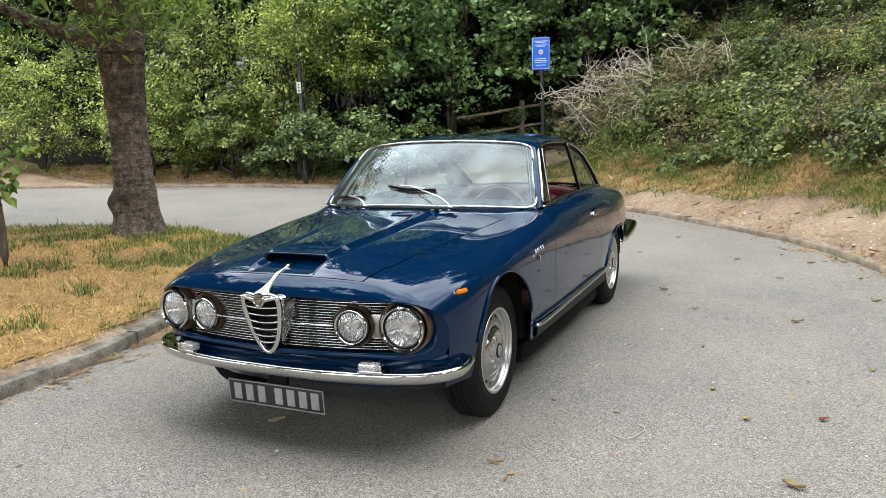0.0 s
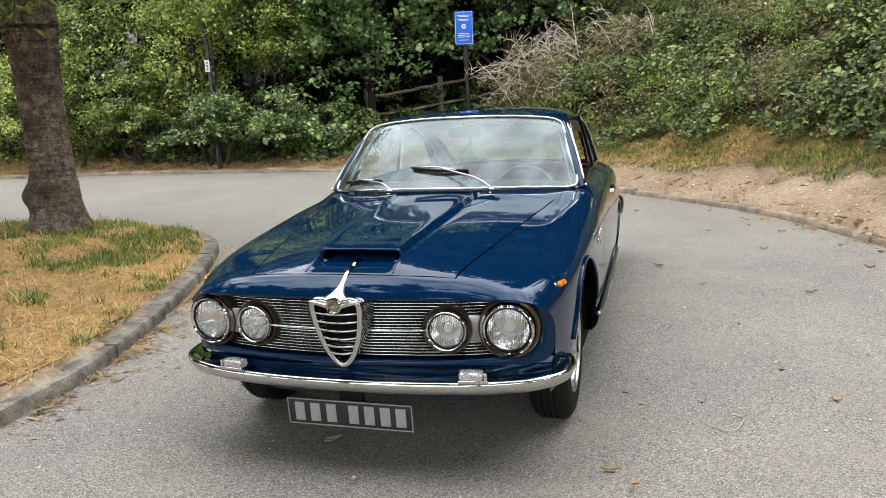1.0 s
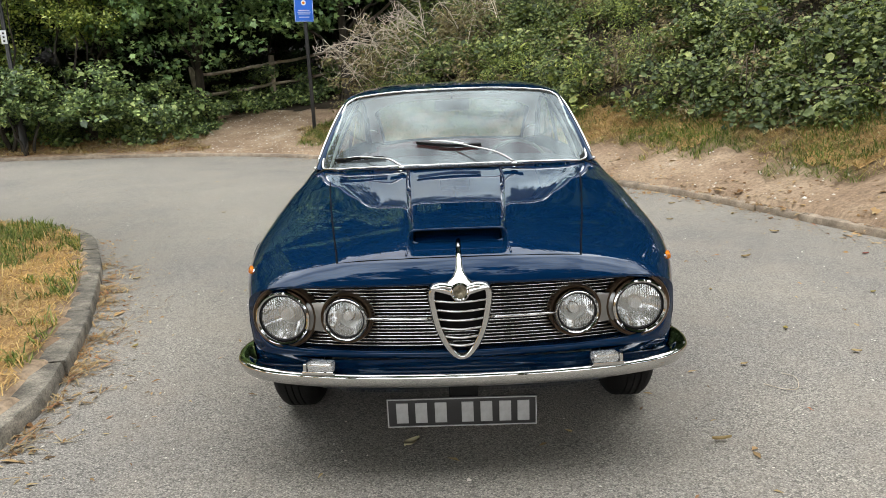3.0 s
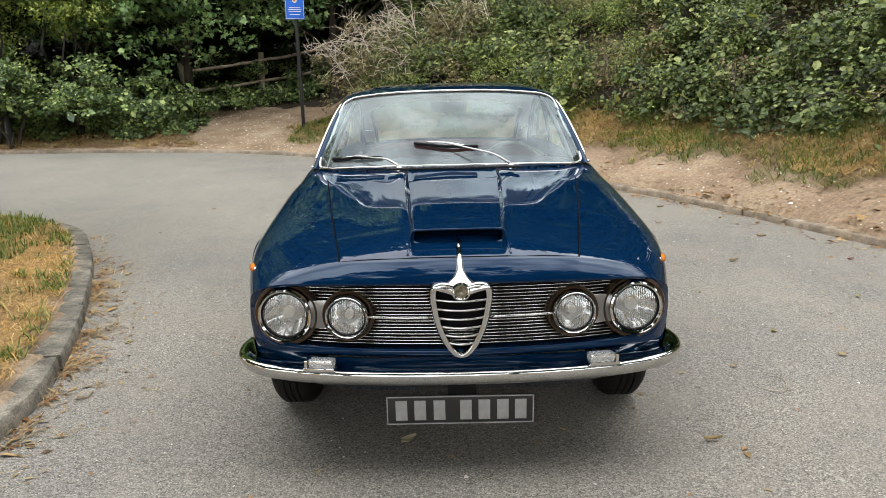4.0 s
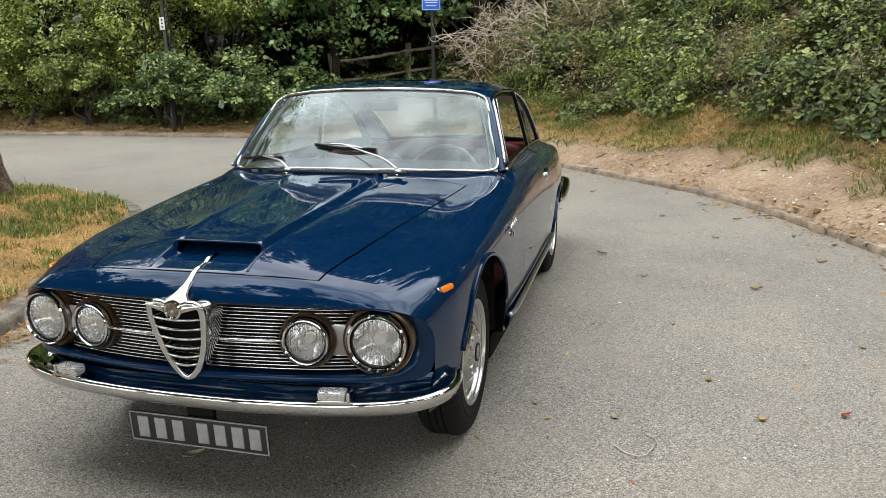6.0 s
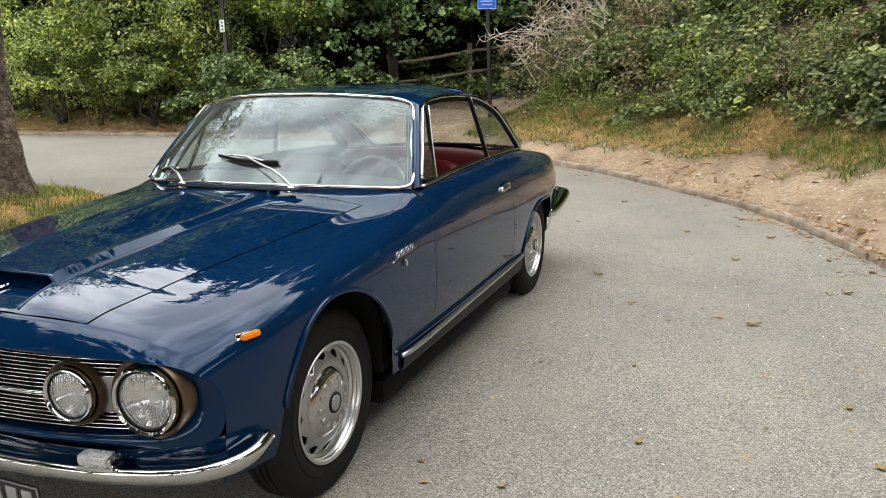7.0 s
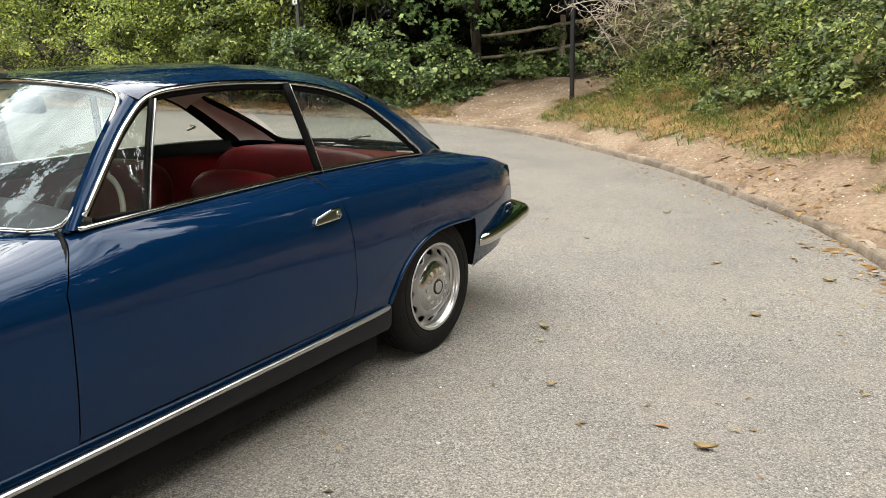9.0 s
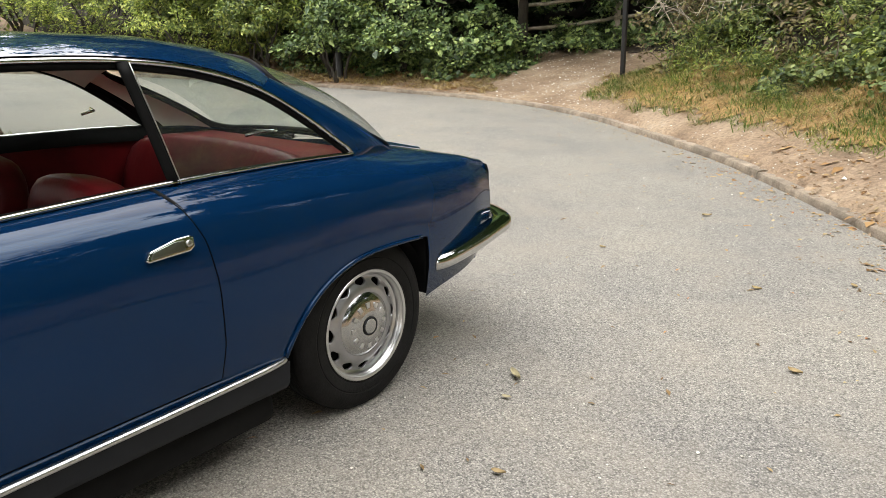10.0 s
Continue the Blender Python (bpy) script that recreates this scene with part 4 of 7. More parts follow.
def clear_glass(name, tint=(1, 1, 1), head_on=0.05, dust=0.0, sheen=(1, 1, 1), rough=0.015):
    """A thin pane: clear, with more gloss at grazing angles, and a film of dust that also stands for sky glare."""
    m, n, l, b = nodes_of(name, 0.9)
    w = n.new("ShaderNodeLayerWeight")
    w.inputs["Blend"].default_value = 0.5
    p = n.new("ShaderNodeMath")
    p.operation = "POWER"
    p.inputs[1].default_value = 5
    q = n.new("ShaderNodeMath")
    q.operation = "MULTIPLY_ADD"
    q.inputs[1].default_value, q.inputs[2].default_value = 1 - head_on, head_on
    l.new(w.outputs["Facing"], p.inputs[0])
    l.new(p.outputs[0], q.inputs[0])
    t = n.new("ShaderNodeBsdfTransparent")
    t.inputs["Color"].default_value = (*tint, 1)
    # blue-white film: the veil of mirrored sky, put into the pane's colour
    d = n.new("ShaderNodeBsdfDiffuse")
    d.inputs["Color"].default_value = (0.7, 0.74, 0.78, 1)
    film = n.new("ShaderNodeMixShader")
    film.inputs[0].default_value = dust
    g = n.new("ShaderNodeBsdfGlossy")
    g.inputs["Roughness"].default_value = rough
    g.inputs["Color"].default_value = (*sheen, 1)
    mx = n.new("ShaderNodeMixShader")
    l.new(t.outputs[0], film.inputs[1])
    l.new(d.outputs[0], film.inputs[2])
    l.new(q.outputs[0], mx.inputs[0])
    l.new(film.outputs[0], mx.inputs[1])
    l.new(g.outputs[0], mx.inputs[2])
    l.new(mx.outputs[0], n["Material Output"].inputs["Surface"])
    return m


def lamp_glass(name, colour=(0.9, 0.92, 0.92), flutes=90.0, solid=0.4):
    """Pressed glass with upright flutes: part clear, part bright where the flutes scatter."""
    m, n, l, b = nodes_of(name, 0.08, 0.55)
    b.inputs["Base Color"].default_value = (*colour, 1)
    co = n.new("ShaderNodeTexCoord")
    w = n.new("ShaderNodeTexWave")
    w.bands_direction = "X"
    w.inputs["Scale"].default_value = flutes / 6.0
    w.inputs["Distortion"].default_value = 1.2
    w.inputs["Detail"].default_value = 3
    l.new(co.outputs["Object"], w.inputs["Vector"])
    bump_of(n, l, b, w.outputs["Fac"], 0.6, 0.006)
    t = n.new("ShaderNodeBsdfTransparent")
    mx = n.new("ShaderNodeMixShader")
    mx.inputs[0].default_value = solid
    l.new(t.outputs[0], mx.inputs[1])
    l.new(b.outputs[0], mx.inputs[2])
    l.new(mx.outputs[0], n["Material Output"].inputs["Surface"])
    return m


PAINT, CHROME = paint_blue(), chrome()
STEEL = chrome("brushed_steel", 0.3, 0.62)
SATIN = chrome("satin_hub_cap", 0.14, 0.48)
DULL_STEEL = chrome("dull_steel", 0.28, 0.3)
SILVER = plain("silver_wheel_paint", (0.38, 0.38, 0.385), 0.32, 0.85, 0.1, 12)
RUBBER = plain("tyre_rubber", (0.0075, 0.0072, 0.007), 0.75, 0, 0.3, 18, 0.4)
SEAL = plain("black_rubber_seal", (0.004, 0.004, 0.004), 0.6, 0, 0.2, 10)
BLACK = plain("black_trim", (0.015, 0.015, 0.016), 0.6, 0, 0.3, 10)
UNDER = plain("underseal", (0.006, 0.006, 0.006), 0.9, 0, 0.3, 10)
SILL = plain("grey_sill_paint", (0.013, 0.015, 0.019), 0.5, 0, 0.15, 8)
for dull in (RUBBER, UNDER, SILL, BLACK):
    dull.node_tree.nodes["Principled BSDF"].inputs["Specular IOR Level"].default_value = 0.2
LEATHER = plain("red_leather", (0.085, 0.0045, 0.006), 0.42, 0, 0.22, 6, 0.25)
LEATHER.node_tree.nodes["Principled BSDF"].inputs["Specular IOR Level"].default_value = 0.22
SEAL.node_tree.nodes["Principled BSDF"].inputs["Specular IOR Level"].default_value = 0.1
CARPET = plain("dark_red_carpet", (0.07, 0.014, 0.013), 0.95, 0, 0.2, 30)
LINER = plain("cream_headliner", (0.7, 0.68, 0.62), 0.9, 0, 0.06, 6)
DASH = plain("dashboard_vinyl", (0.06, 0.05, 0.055), 0.55, 0, 0.2, 10)
IVORY = plain("ivory_plastic", (0.3, 0.27, 0.22), 0.35, 0, 0.05, 6)
GLASS = clear_glass("window_glass", (0.8, 0.85, 0.82), 0.06, 0.015)
WINDSCREEN = clear_glass("windscreen_glass", (0.62, 0.72, 0.72), 0.065, 0.05, (0.8, 0.95, 1.0), 0.03)
LENS, AMBER = lamp_glass("headlamp_glass", (0.92, 0.95, 0.95), 230.0, 0.42), plain("amber_plastic", (0.75, 0.2, 0.015), 0.2, 0, 0.12, 60)
CLEAR = lamp_glass("sidelamp_glass", (0.85, 0.86, 0.86), 30, 0.6)
BRONZE = plain("bronze_bezel", (0.1, 0.065, 0.04), 0.35, 0.6, 0.2, 12)
PLATE, PLATE_INK = plain("plate_black", (0.012, 0.012, 0.013), 0.45, 0, 0.2, 10), plain("plate_silver", (0.3, 0.3, 0.3), 0.5, 0.1, 0.1, 30)
ENAMEL = plain("badge_enamel", (0.2, 0.18, 0.13), 0.3, 0.6, 0.5, 90)

car = tagged(new("car"), "dark blue two-door coupe with chrome trim, parked on the road", "car")
car.matrix_world = pose(-0.016, 0, 0.0, -0.5, 0.6, 0.7)

# character lines of the body: x and z at the stations along y, from the sill up to the centre line
ST = [-0.735, -0.45, -0.2, 0.1, 0.4, 0.62, 0.86, 1.4, 1.9, 2.3, 2.6, 2.96, 3.25, 3.5]
LINE_X = [
    [.735, .77, .796, .805, .815, .82, .82, .82, .82, .815, .80, .785, .75, .69],
    [.757, .795, .818, .83, .84, .845, .850, .853, .853, .848, .84, .815, .775, .71],
    [.757, .799, .821, .835, .845, .849, .854, .857, .857, .852, .842, .818, .780, .715],
    [.727, .778, .806, .822, .832, .838, .842, .845, .843, .838, .828, .80, .765, .705],
    [.64, .70, .735, .755, .772, .785, .80, .812, .81, .80, .785, .755, .715, .665],
    [.47, .43, .475, .53, .59, .66, .745, .715, .70, .69, .678, .572, .56, .54],
    [.24, .215, .24, .265, .295, .32, .36, .36, .35, .35, .34, .286, .28, .27],
    [0] * 14,
]
LINE_Z = [
    [.31, .30, .28, .28, .283, .28, .278, .272, .268, .262, .27, .345, .37, .40],
    [.47, .48, .48, .48, .48, .48, .47, .47, .47, .47, .47, .48, .49, .50],
    [.59, .62, .63, .64, .64, .64, .64, .62, .62, .62, .62, .62, .61, .59],
    [.655, .705, .735, .76, .785, .80, .80, .80, .80, .80, .795, .78, .75, .70],
    [.693, .755, .79, .822, .85, .868, .878, .886, .886, .882, .874, .856, .833, .78],
    [.704, .803, .833, .86, .886, .905, .932, .942, .95, .945, .932, .902, .852, .79],
    [.710, .836, .866, .892, .92, .94, .95, .95, .95, .95, .93, .908, .856, .785],
    [.712, .843, .873, .9, .93, .948, .955, .955, .955, .955, .93, .912, .858, .785],
]
LIP_BACK = [.20, .205, .195, .135, .085, .045, .012, 0.0]   # how far the nose is swept back at each line
TAIL_FWD = [-.08, -.04, -.03, -.03, -.02, .02, .07, .09]    # and the tail


def through_knots(x, knots, values):
    """Smooth curve through knots, without overshoot (monotone cubic)."""
    k, v = np.array(knots, float), np.array(values, float)
    h, d = np.diff(k), np.diff(v) / np.diff(k)
    m = np.zeros(len(k))
    m[0], m[-1] = d[0], d[-1]
    for i in range(1, len(k) - 1):
        if d[i - 1] * d[i] > 0:
            w1, w2 = 2 * h[i] + h[i - 1], h[i] + 2 * h[i - 1]
            m[i] = (w1 + w2) / (w1 / d[i - 1] + w2 / d[i])
    x = np.asarray(x, float)
    i = np.clip(np.searchsorted(k, x) - 1, 0, len(k) - 2)
    t = (x - k[i]) / h[i]
    return v[i] * (1 + 2 * t) * (1 - t) ** 2 + m[i] * h[i] * t * (1 - t) ** 2 + v[i + 1] * t * t * (3 - 2 * t) + m[i + 1] * h[i] * t * t * (t - 1)


WHEEL_F, WHEEL_R, HUB_Z, TYRE_R = 0.0, 2.56, 0.327, 0.326


def arch_height(y):
    """The lower edge of the body side where a wheel arch opens, else a low value."""
    y = np.asarray(y, float)
    f = 0.385 ** 2 - (y + 0.03) ** 2
    front = np.where(f > 0, 0.335 + np.sqrt(np.clip(f, 0, None)), 0)
    a = np.clip((y - 2.115) / (2.58 - 2.115), 0, 1)
    rear = np.where((y > 2.115) & (y <= 2.58), 0.265 + 0.352 * (1 - (1 - a) ** 2.3) ** (1 / 1.9), 0)
    b = np.clip((y - 2.58) / (2.9 - 2.58), 0, 1)
    rear = np.where((y > 2.58) & (y <= 2.9), 0.617 - 0.022 * b ** 2 - 0.2 * smooth_step(0.93, 1.0, b), rear)
    return np.maximum(front, rear)


DOOR_Z, HOOD_A, HOOD_B, DOOR_A, DOOR_B = 0.388, -0.665, 0.545, 0.75, 1.9
th = np.linspace(0.02, math.pi - 0.02, 46)
stations = np.concatenate([np.arange(-0.735, 3.5, 0.03), np.arange(-0.735, -0.6, 0.008), [3.5], -0.03 - 0.385 * np.cos(th), 2.58 - 0.465 * np.cos(th[:23]), [2.115, 2.875, 2.88, 2.885, 2.89, 2.895, 2.9, 2.905, HOOD_A, HOOD_B, DOOR_A, DOOR_B, -0.512, -0.518]])
stations = np.unique(np.round(stations, 4))
stations = stations[np.concatenate([[True], np.diff(stations) > 0.0025])]
for want in (HOOD_A, HOOD_B, DOOR_A, DOOR_B, -0.512, -0.518):
    stations[np.argmin(abs(stations - want))] = want
RIDGE = 0.37


def segments(q, n):
    """Catmull-Rom through q with n samples to a segment, so that every knot is met."""
    p = np.vstack([2 * q[0] - q[1], q, 2 * q[-1] - q[-2]])
    p[-1] = q[-2] * (-1, 1, 1)
    out = []
    for i in range(1, len(q)):
        p0, p1, p2, p3 = p[i - 1:i + 3]
        d0, d1, d2 = (np.linalg.norm(b - a) ** 0.5 + 1e-6 for a, b in ((p0, p1), (p1, p2), (p2, p3)))
        m1 = d1 * ((p1 - p0) / d0 - (p2 - p0) / (d0 + d1) + (p2 - p1) / d1)
        m2 = d1 * ((p2 - p1) / d1 - (p3 - p1) / (d1 + d2) + (p3 - p2) / d2)
        t = np.linspace(0, 1, n, endpoint=False)[:, None]
        out.append((2 * t ** 3 - 3 * t ** 2 + 1) * p1 + (t ** 3 - 2 * t ** 2 + t) * m1 + (3 * t ** 2 - 2 * t ** 3) * p2 + (t ** 3 - t ** 2) * m2)
    return np.vstack(out + [q[-1:]])


def body_grid():
    lx = np.array([through_knots(stations, ST, v) for v in LINE_X])
    lz = np.array([through_knots(stations, ST, v) for v in LINE_Z])
    sweep = np.clip((0.1 - stations) / 0.835, 0, 1) ** 1.7
    tail = np.clip((stations - 3.1) / 0.4, 0, 1) ** 2
    rows = []
    for j, y in enumerate(stations):
        q = np.stack([lx[:, j], y + np.array(LIP_BACK) * sweep[j] + np.array(TAIL_FWD) * tail[j], lz[:, j]], 1)
        side = segments(q, 24)
        k3, k5 = 3 * 24, 5 * 24
        low = max(arch_height(y), q[0, 2])
        zb = max(DOOR_Z, low + 0.012)
        n = np.arange(len(side), dtype=float)
        zmono = np.maximum.accumulate(side[:k5 + 1, 2] + np.arange(k5 + 1) * 1e-7)
        t0, t1 = np.interp(low, zmono, n[:k5 + 1]), np.interp(zb, zmono, n[:k5 + 1])
        t3 = max(k3, t1 + 2)
        k4 = 4 * 24
        t5 = float(k5)
        if y < 0.8:                     # the bonnet's edge runs straight back from its front corner
            x5 = np.interp(y, [-0.735, HOOD_A, HOOD_B, 0.8], [0.42, 0.418, 0.622, q[5, 0]])
            t5 = float(np.interp(-x5, -side[k4:, 0], n[k4:]))
        top = t5 + (len(side) - 1 - t5) * np.array([0, .05, .2, .35, .5, 1 - RIDGE - 0.05, 1 - RIDGE - 0.018, 1 - RIDGE + 0.018, 1 - RIDGE + 0.05, .74, .84, .93, 1.0])
        t = np.concatenate([np.linspace(t0, t1, 4)[:-1], np.linspace(t1, t3, 13)[:-1], np.linspace(t3, t5, 13)[:-1], top])
        p = np.stack([np.interp(t, n, side[:, c]) for c in range(3)], 1)
        p[-1, 0] = 0
        rows.append(p)
    P = np.array(rows)
    near_cut = np.clip(1 - abs(stations - DOOR_A) / 0.3, 0, 1)[:, None]
    cut = np.interp(P[..., 2], [0.3, 0.4, 0.8, 0.86, 0.93], [-0.014, -0.012, 0.012, 0.045, 0.1])
    P[..., 1] += near_cut * cut
    near_cut = np.clip(1 - abs(stations - DOOR_B) / 0.22, 0, 1)[:, None]
    P[..., 1] += near_cut * np.interp(P[..., 2], [0.38, 0.4, 0.5, 0.68, 0.81, 0.9, 0.95], [-0.012, -0.006, 0.009, 0.009, -0.012, -0.05, -0.085])
    return P


BODY = body_grid()
N_U = BODY.shape[1]
U_DOOR, U_Q5, U_R0 = 3, 27, 33          # rows of the grid: door's foot, belt or bonnet line, bonnet ridge
i_hood = [int(np.argmin(abs(stations - v))) for v in (HOOD_A, HOOD_B)]
i_door = [int(np.argmin(abs(stations - v))) for v in (DOOR_A, DOOR_B)]
i_scoop = int(np.argmin(abs(stations + 0.512)))

# the full, rounded nose above the grille
fuller = through_knots(np.clip(stations, -0.735, -0.42), [-0.735, -0.725, -0.71, -0.69, -0.67, -0.635, -0.6, -0.55, -0.512, -0.42], [0, 0.0105, 0.0205, 0.029, 0.033, 0.0305, 0.025, 0.0155, 0.009, 0])
BODY[..., 2] += fuller[:, None] * np.interp(BODY[..., 0], [0.4, 0.5, 0.62, 0.71], [1, 0.85, 0.4, 0]) * (np.arange(N_U) > U_Q5 - 11)

# the raised middle of the bonnet with the air scoop in front
lift = np.interp(stations, [-0.513, -0.512, -0.2, 0.3, 0.545], [0, 0.016, 0.015, 0.012, 0.009])
dip = np.interp(stations, [-0.652, -0.63, -0.57, -0.515, -0.5125], [0, 0.006, 0.016, 0.026, 0]) * (stations < -0.5125)
BODY[:, U_R0 + 1:, 2] += (lift - dip)[:, None]
BODY[:, U_R0 + 1, 2] += 0.004 * (lift > 0.005)
BODY[:, U_R0, 2] -= 0.003 * (lift > 0.005)


def windscreen_foot(x):
    return 0.615 + 0.225 * (abs(x) / 0.70) ** 2.2


def rear_glass_foot(x):
    return 3.06 - 0.1 * (abs(x) / 0.57) ** 2


full = np.concatenate([BODY, (BODY * (-1, 1, 1))[:, ::-1][:, 1:]], 1)
NF = full.shape[1]
fi = np.arange(full.shape[0] * NF).reshape(full.shape[0], NF)
vi, ui = np.meshgrid(np.arange(full.shape[0] - 1), np.arange(NF - 1), indexing="ij")
uh = np.where(ui < N_U - 1, ui, NF - 2 - ui)        # the same row on either half
mid = (full[:-1, :-1] + full[1:, 1:]) / 2
in_hood = (vi >= i_hood[0]) & (vi < i_hood[1]) & (uh >= U_Q5)
in_door = (vi >= i_door[0]) & (vi < i_door[1]) & (uh >= U_DOOR) & (uh < U_Q5)
open_top = (uh >= U_Q5) & (mid[..., 1] > windscreen_foot(mid[..., 0]) + 0.03) & (mid[..., 1] < rear_glass_foot(mid[..., 0]) - 0.02)
in_scoop = in_hood & (vi == i_scoop - 1) & (uh > U_R0)


def cut_out(name, mask, shrink=0.0, material=PAINT):
    """The faces of the body grid in the mask as one mesh; shrink pulls its rim in for the panel gap."""
    v, u = np.nonzero(mask)
    f = np.stack([fi[v, u], fi[v + 1, u], fi[v + 1, u + 1], fi[v, u + 1]], 1)
    ids = np.unique(f)
    num = np.full(fi.size, -1)
    num[ids] = np.arange(len(ids))
    pts = full.reshape(-1, 3)[ids].copy()
    if shrink:
        c = pts.mean(0)
        ff = num[f]
        e = np.sort(np.concatenate([ff[:, [0, 1]], ff[:, [1, 2]], ff[:, [2, 3]], ff[:, [3, 0]]]), 1)
        key, cnt = np.unique(e[:, 0] * len(ids) + e[:, 1], return_counts=True)
        rim = np.unique(np.stack([key[cnt == 1] // len(ids), key[cnt == 1] % len(ids)]))
        cen = np.zeros_like(pts)
        w = np.zeros(len(pts))
        fc = pts[ff].mean(1)
        for k in range(4):
            np.add.at(cen, ff[:, k], fc)
            np.add.at(w, ff[:, k], 1)
        way = cen[rim] / w[rim][:, None] - pts[rim]
        way /= np.linalg.norm(way, axis=1)[:, None] + 1e-9
        pts[rim] += way * shrink
    return mesh_np(name, pts, num[f][:, ::-1], material, True)


body = part("body", cut_out("body", ~in_hood & ~in_door & ~open_top), PAINT, car, "deep blue body shell")
hood = part("bonnet", cut_out("bonnet", in_hood & ~in_scoop, 0.007), PAINT, car, "deep blue bonnet with a low air scoop")
door_l = part("door", cut_out("door", in_door & (ui < N_U - 1), 0.0045), PAINT, car)
door_r = part("door", cut_out("door", in_door & (ui >= N_U - 1), 0.0045), PAINT, car)
for o in (body, hood, door_l, door_r):
    sharp(o, 24 if o == hood else 50)


def both(make):
    return [make(1), make(-1)]


def flip_x(P, s):
    return np.asarray(P, float) * (s, 1, 1)


def strip(name, points, radius, material, parent, sides=8, closed=False, flat=1.0, up=(0, 0, 1), label=""):
    return part(name, tri_fix(name, tube(points, radius, sides, closed, flat, up), material), material, parent, label)


def slab(name, size, at, material, parent, bevel=0.006, turn=(0, 0, 0), label=""):
    bm = bmesh.new()
    bmesh.ops.create_cube(bm, size=1, matrix=Matrix.Diagonal((*size, 1)))
    bmesh.ops.bevel(bm, geom=bm.edges[:], offset=min(bevel, 0.45 * min(size)), segments=2, affect="EDGES", profile=0.6)
    ob = part(name, bm, material, parent, label)
    ob.matrix_local = pose(*at, *turn)
    return sharp(ob, 50)


def lathe(name, profile, material, parent, n=48, axis="x", label="", at=(0, 0, 0), turn=(0, 0, 0)):
    """Turns a profile of (along, radius) round an axis."""
    a = np.linspace(0, 2 * math.pi, n, endpoint=False)
    pr = np.array(profile)
    P = np.stack([np.broadcast_to(pr[:, 0, None], (len(pr), n)), pr[:, 1, None] * np.cos(a), pr[:, 1, None] * np.sin(a)], -1)
    if axis == "y":
        P = P[..., [1, 0, 2]]
    i = np.arange(P.shape[0] * n).reshape(-1, n)
    j = np.roll(i, -1, 1)
    f = np.stack([i[:-1], i[1:], j[1:], j[:-1]], -1).reshape(-1, 4)
    bm = bmesh.new()
    vs = [bm.verts.new(p) for p in P.reshape(-1, 3)]
    for q in f:
        bm.faces.new([vs[k] for k in q])
    bmesh.ops.remove_doubles(bm, verts=bm.verts, dist=1e-5)
    bmesh.ops.recalc_face_normals(bm, faces=bm.faces)
    ob = part(name, bm, material, parent, label)
    ob.matrix_local = pose(*at, *turn)
    return sharp(ob, 40)


# rubber seals behind the panel gaps
for s in (1, -1):
    strip("bonnet_seal", flip_x(BODY[i_hood[0]:i_hood[1] + 1, U_Q5] - (0.0, 0, 0.012), s), 0.009, SEAL, car, 6)
    strip("door_seal", flip_x(BODY[i_door[0], U_DOOR:U_Q5 + 1] - (0.012, 0, 0.0), s), 0.009, SEAL, car, 6, up=(0, 1, 0))
    strip("door_seal", flip_x(BODY[i_door[1], U_DOOR:U_Q5 + 1] - (0.012, 0, 0.0), s), 0.009, SEAL, car, 6, up=(0, 1, 0))
    strip("door_seal", flip_x(BODY[i_door[0]:i_door[1] + 1, U_DOOR] - (0.012, 0, 0.0), s), 0.009, SEAL, car, 6)
    strip("bonnet_seal", flip_x(BODY[i_hood[0], U_Q5:] - (0, 0, 0.012), s), 0.009, SEAL, car, 6)
    strip("bonnet_seal", flip_x(BODY[i_hood[1], U_Q5:] - (0, 0, 0.012), s), 0.009, SEAL, car, 6)

# front: mask round the grille opening, lower panel, recess
def nose(line):
    return spline(line, 60)


MASK_OUT = nose([(0, -.735, .712), (.24, -.723, .71), (.47, -.69, .704), (.64, -.65, .693), (.727, -.60, .655), (.757, -.54, .59), (.757, -.53, .50), (.742, -.55, .455), (.67, -.62, .447), (.4, -.69, .445), (0, -.725, .444)])
MASK_IN = nose([(0, -.722, .699), (.24, -.71, .697), (.46, -.68, .692), (.60, -.645, .683), (.668, -.61, .66), (.703, -.585, .60), (.703, -.585, .545), (.67, -.62, .497), (.58, -.66, .480), (.35, -.708, .474), (0, -.735, .472)])
for s in (1, -1):
    back = MASK_IN + (0, 0.05, 0)
    G = np.stack([MASK_OUT, MASK_OUT * 0.55 + MASK_IN * 0.45 + (0, -0.006, 0), MASK_IN, MASK_IN + (0, 0.006, 0), back])
    part("nose_panel", grid_mesh("nose_panel", flip_x(G, s), flip=s < 0), PAINT, car)
x = np.linspace(-1, 1, 41)
low_top = np.stack([.752 * x, -.725 + .175 * abs(x) ** 4.5 + .02 * x * x, .444 + .01 * x ** 4], 1)
inset_y = np.stack([0 * x, 1 - .85 * abs(x) ** 6, 0 * x], 1)
drop = np.stack([0 * x, 0 * x, 1 - .4 * abs(x) ** 5], 1)
low_rows = [low_top * (1 - sh, 1, 1) + inset_y * dy - drop * dz for sh, dy, dz in ((0, 0, 0), (.003, .03, .035), (.006, .06, .09), (.012, .11, .145), (.04, .19, .2), (.1, .3, .215))]
part("front_valance", grid_mesh("front_valance", np.stack(low_rows), flip=True), PAINT, car)
part("grille_backing", grid_mesh("grille_backing", np.stack([low_top * (0.97, 1, 0) + (0, 0.07, 0.46), low_top * (0.97, 1, 0) + (0, 0.07, 0.70)])), UNDER, car)

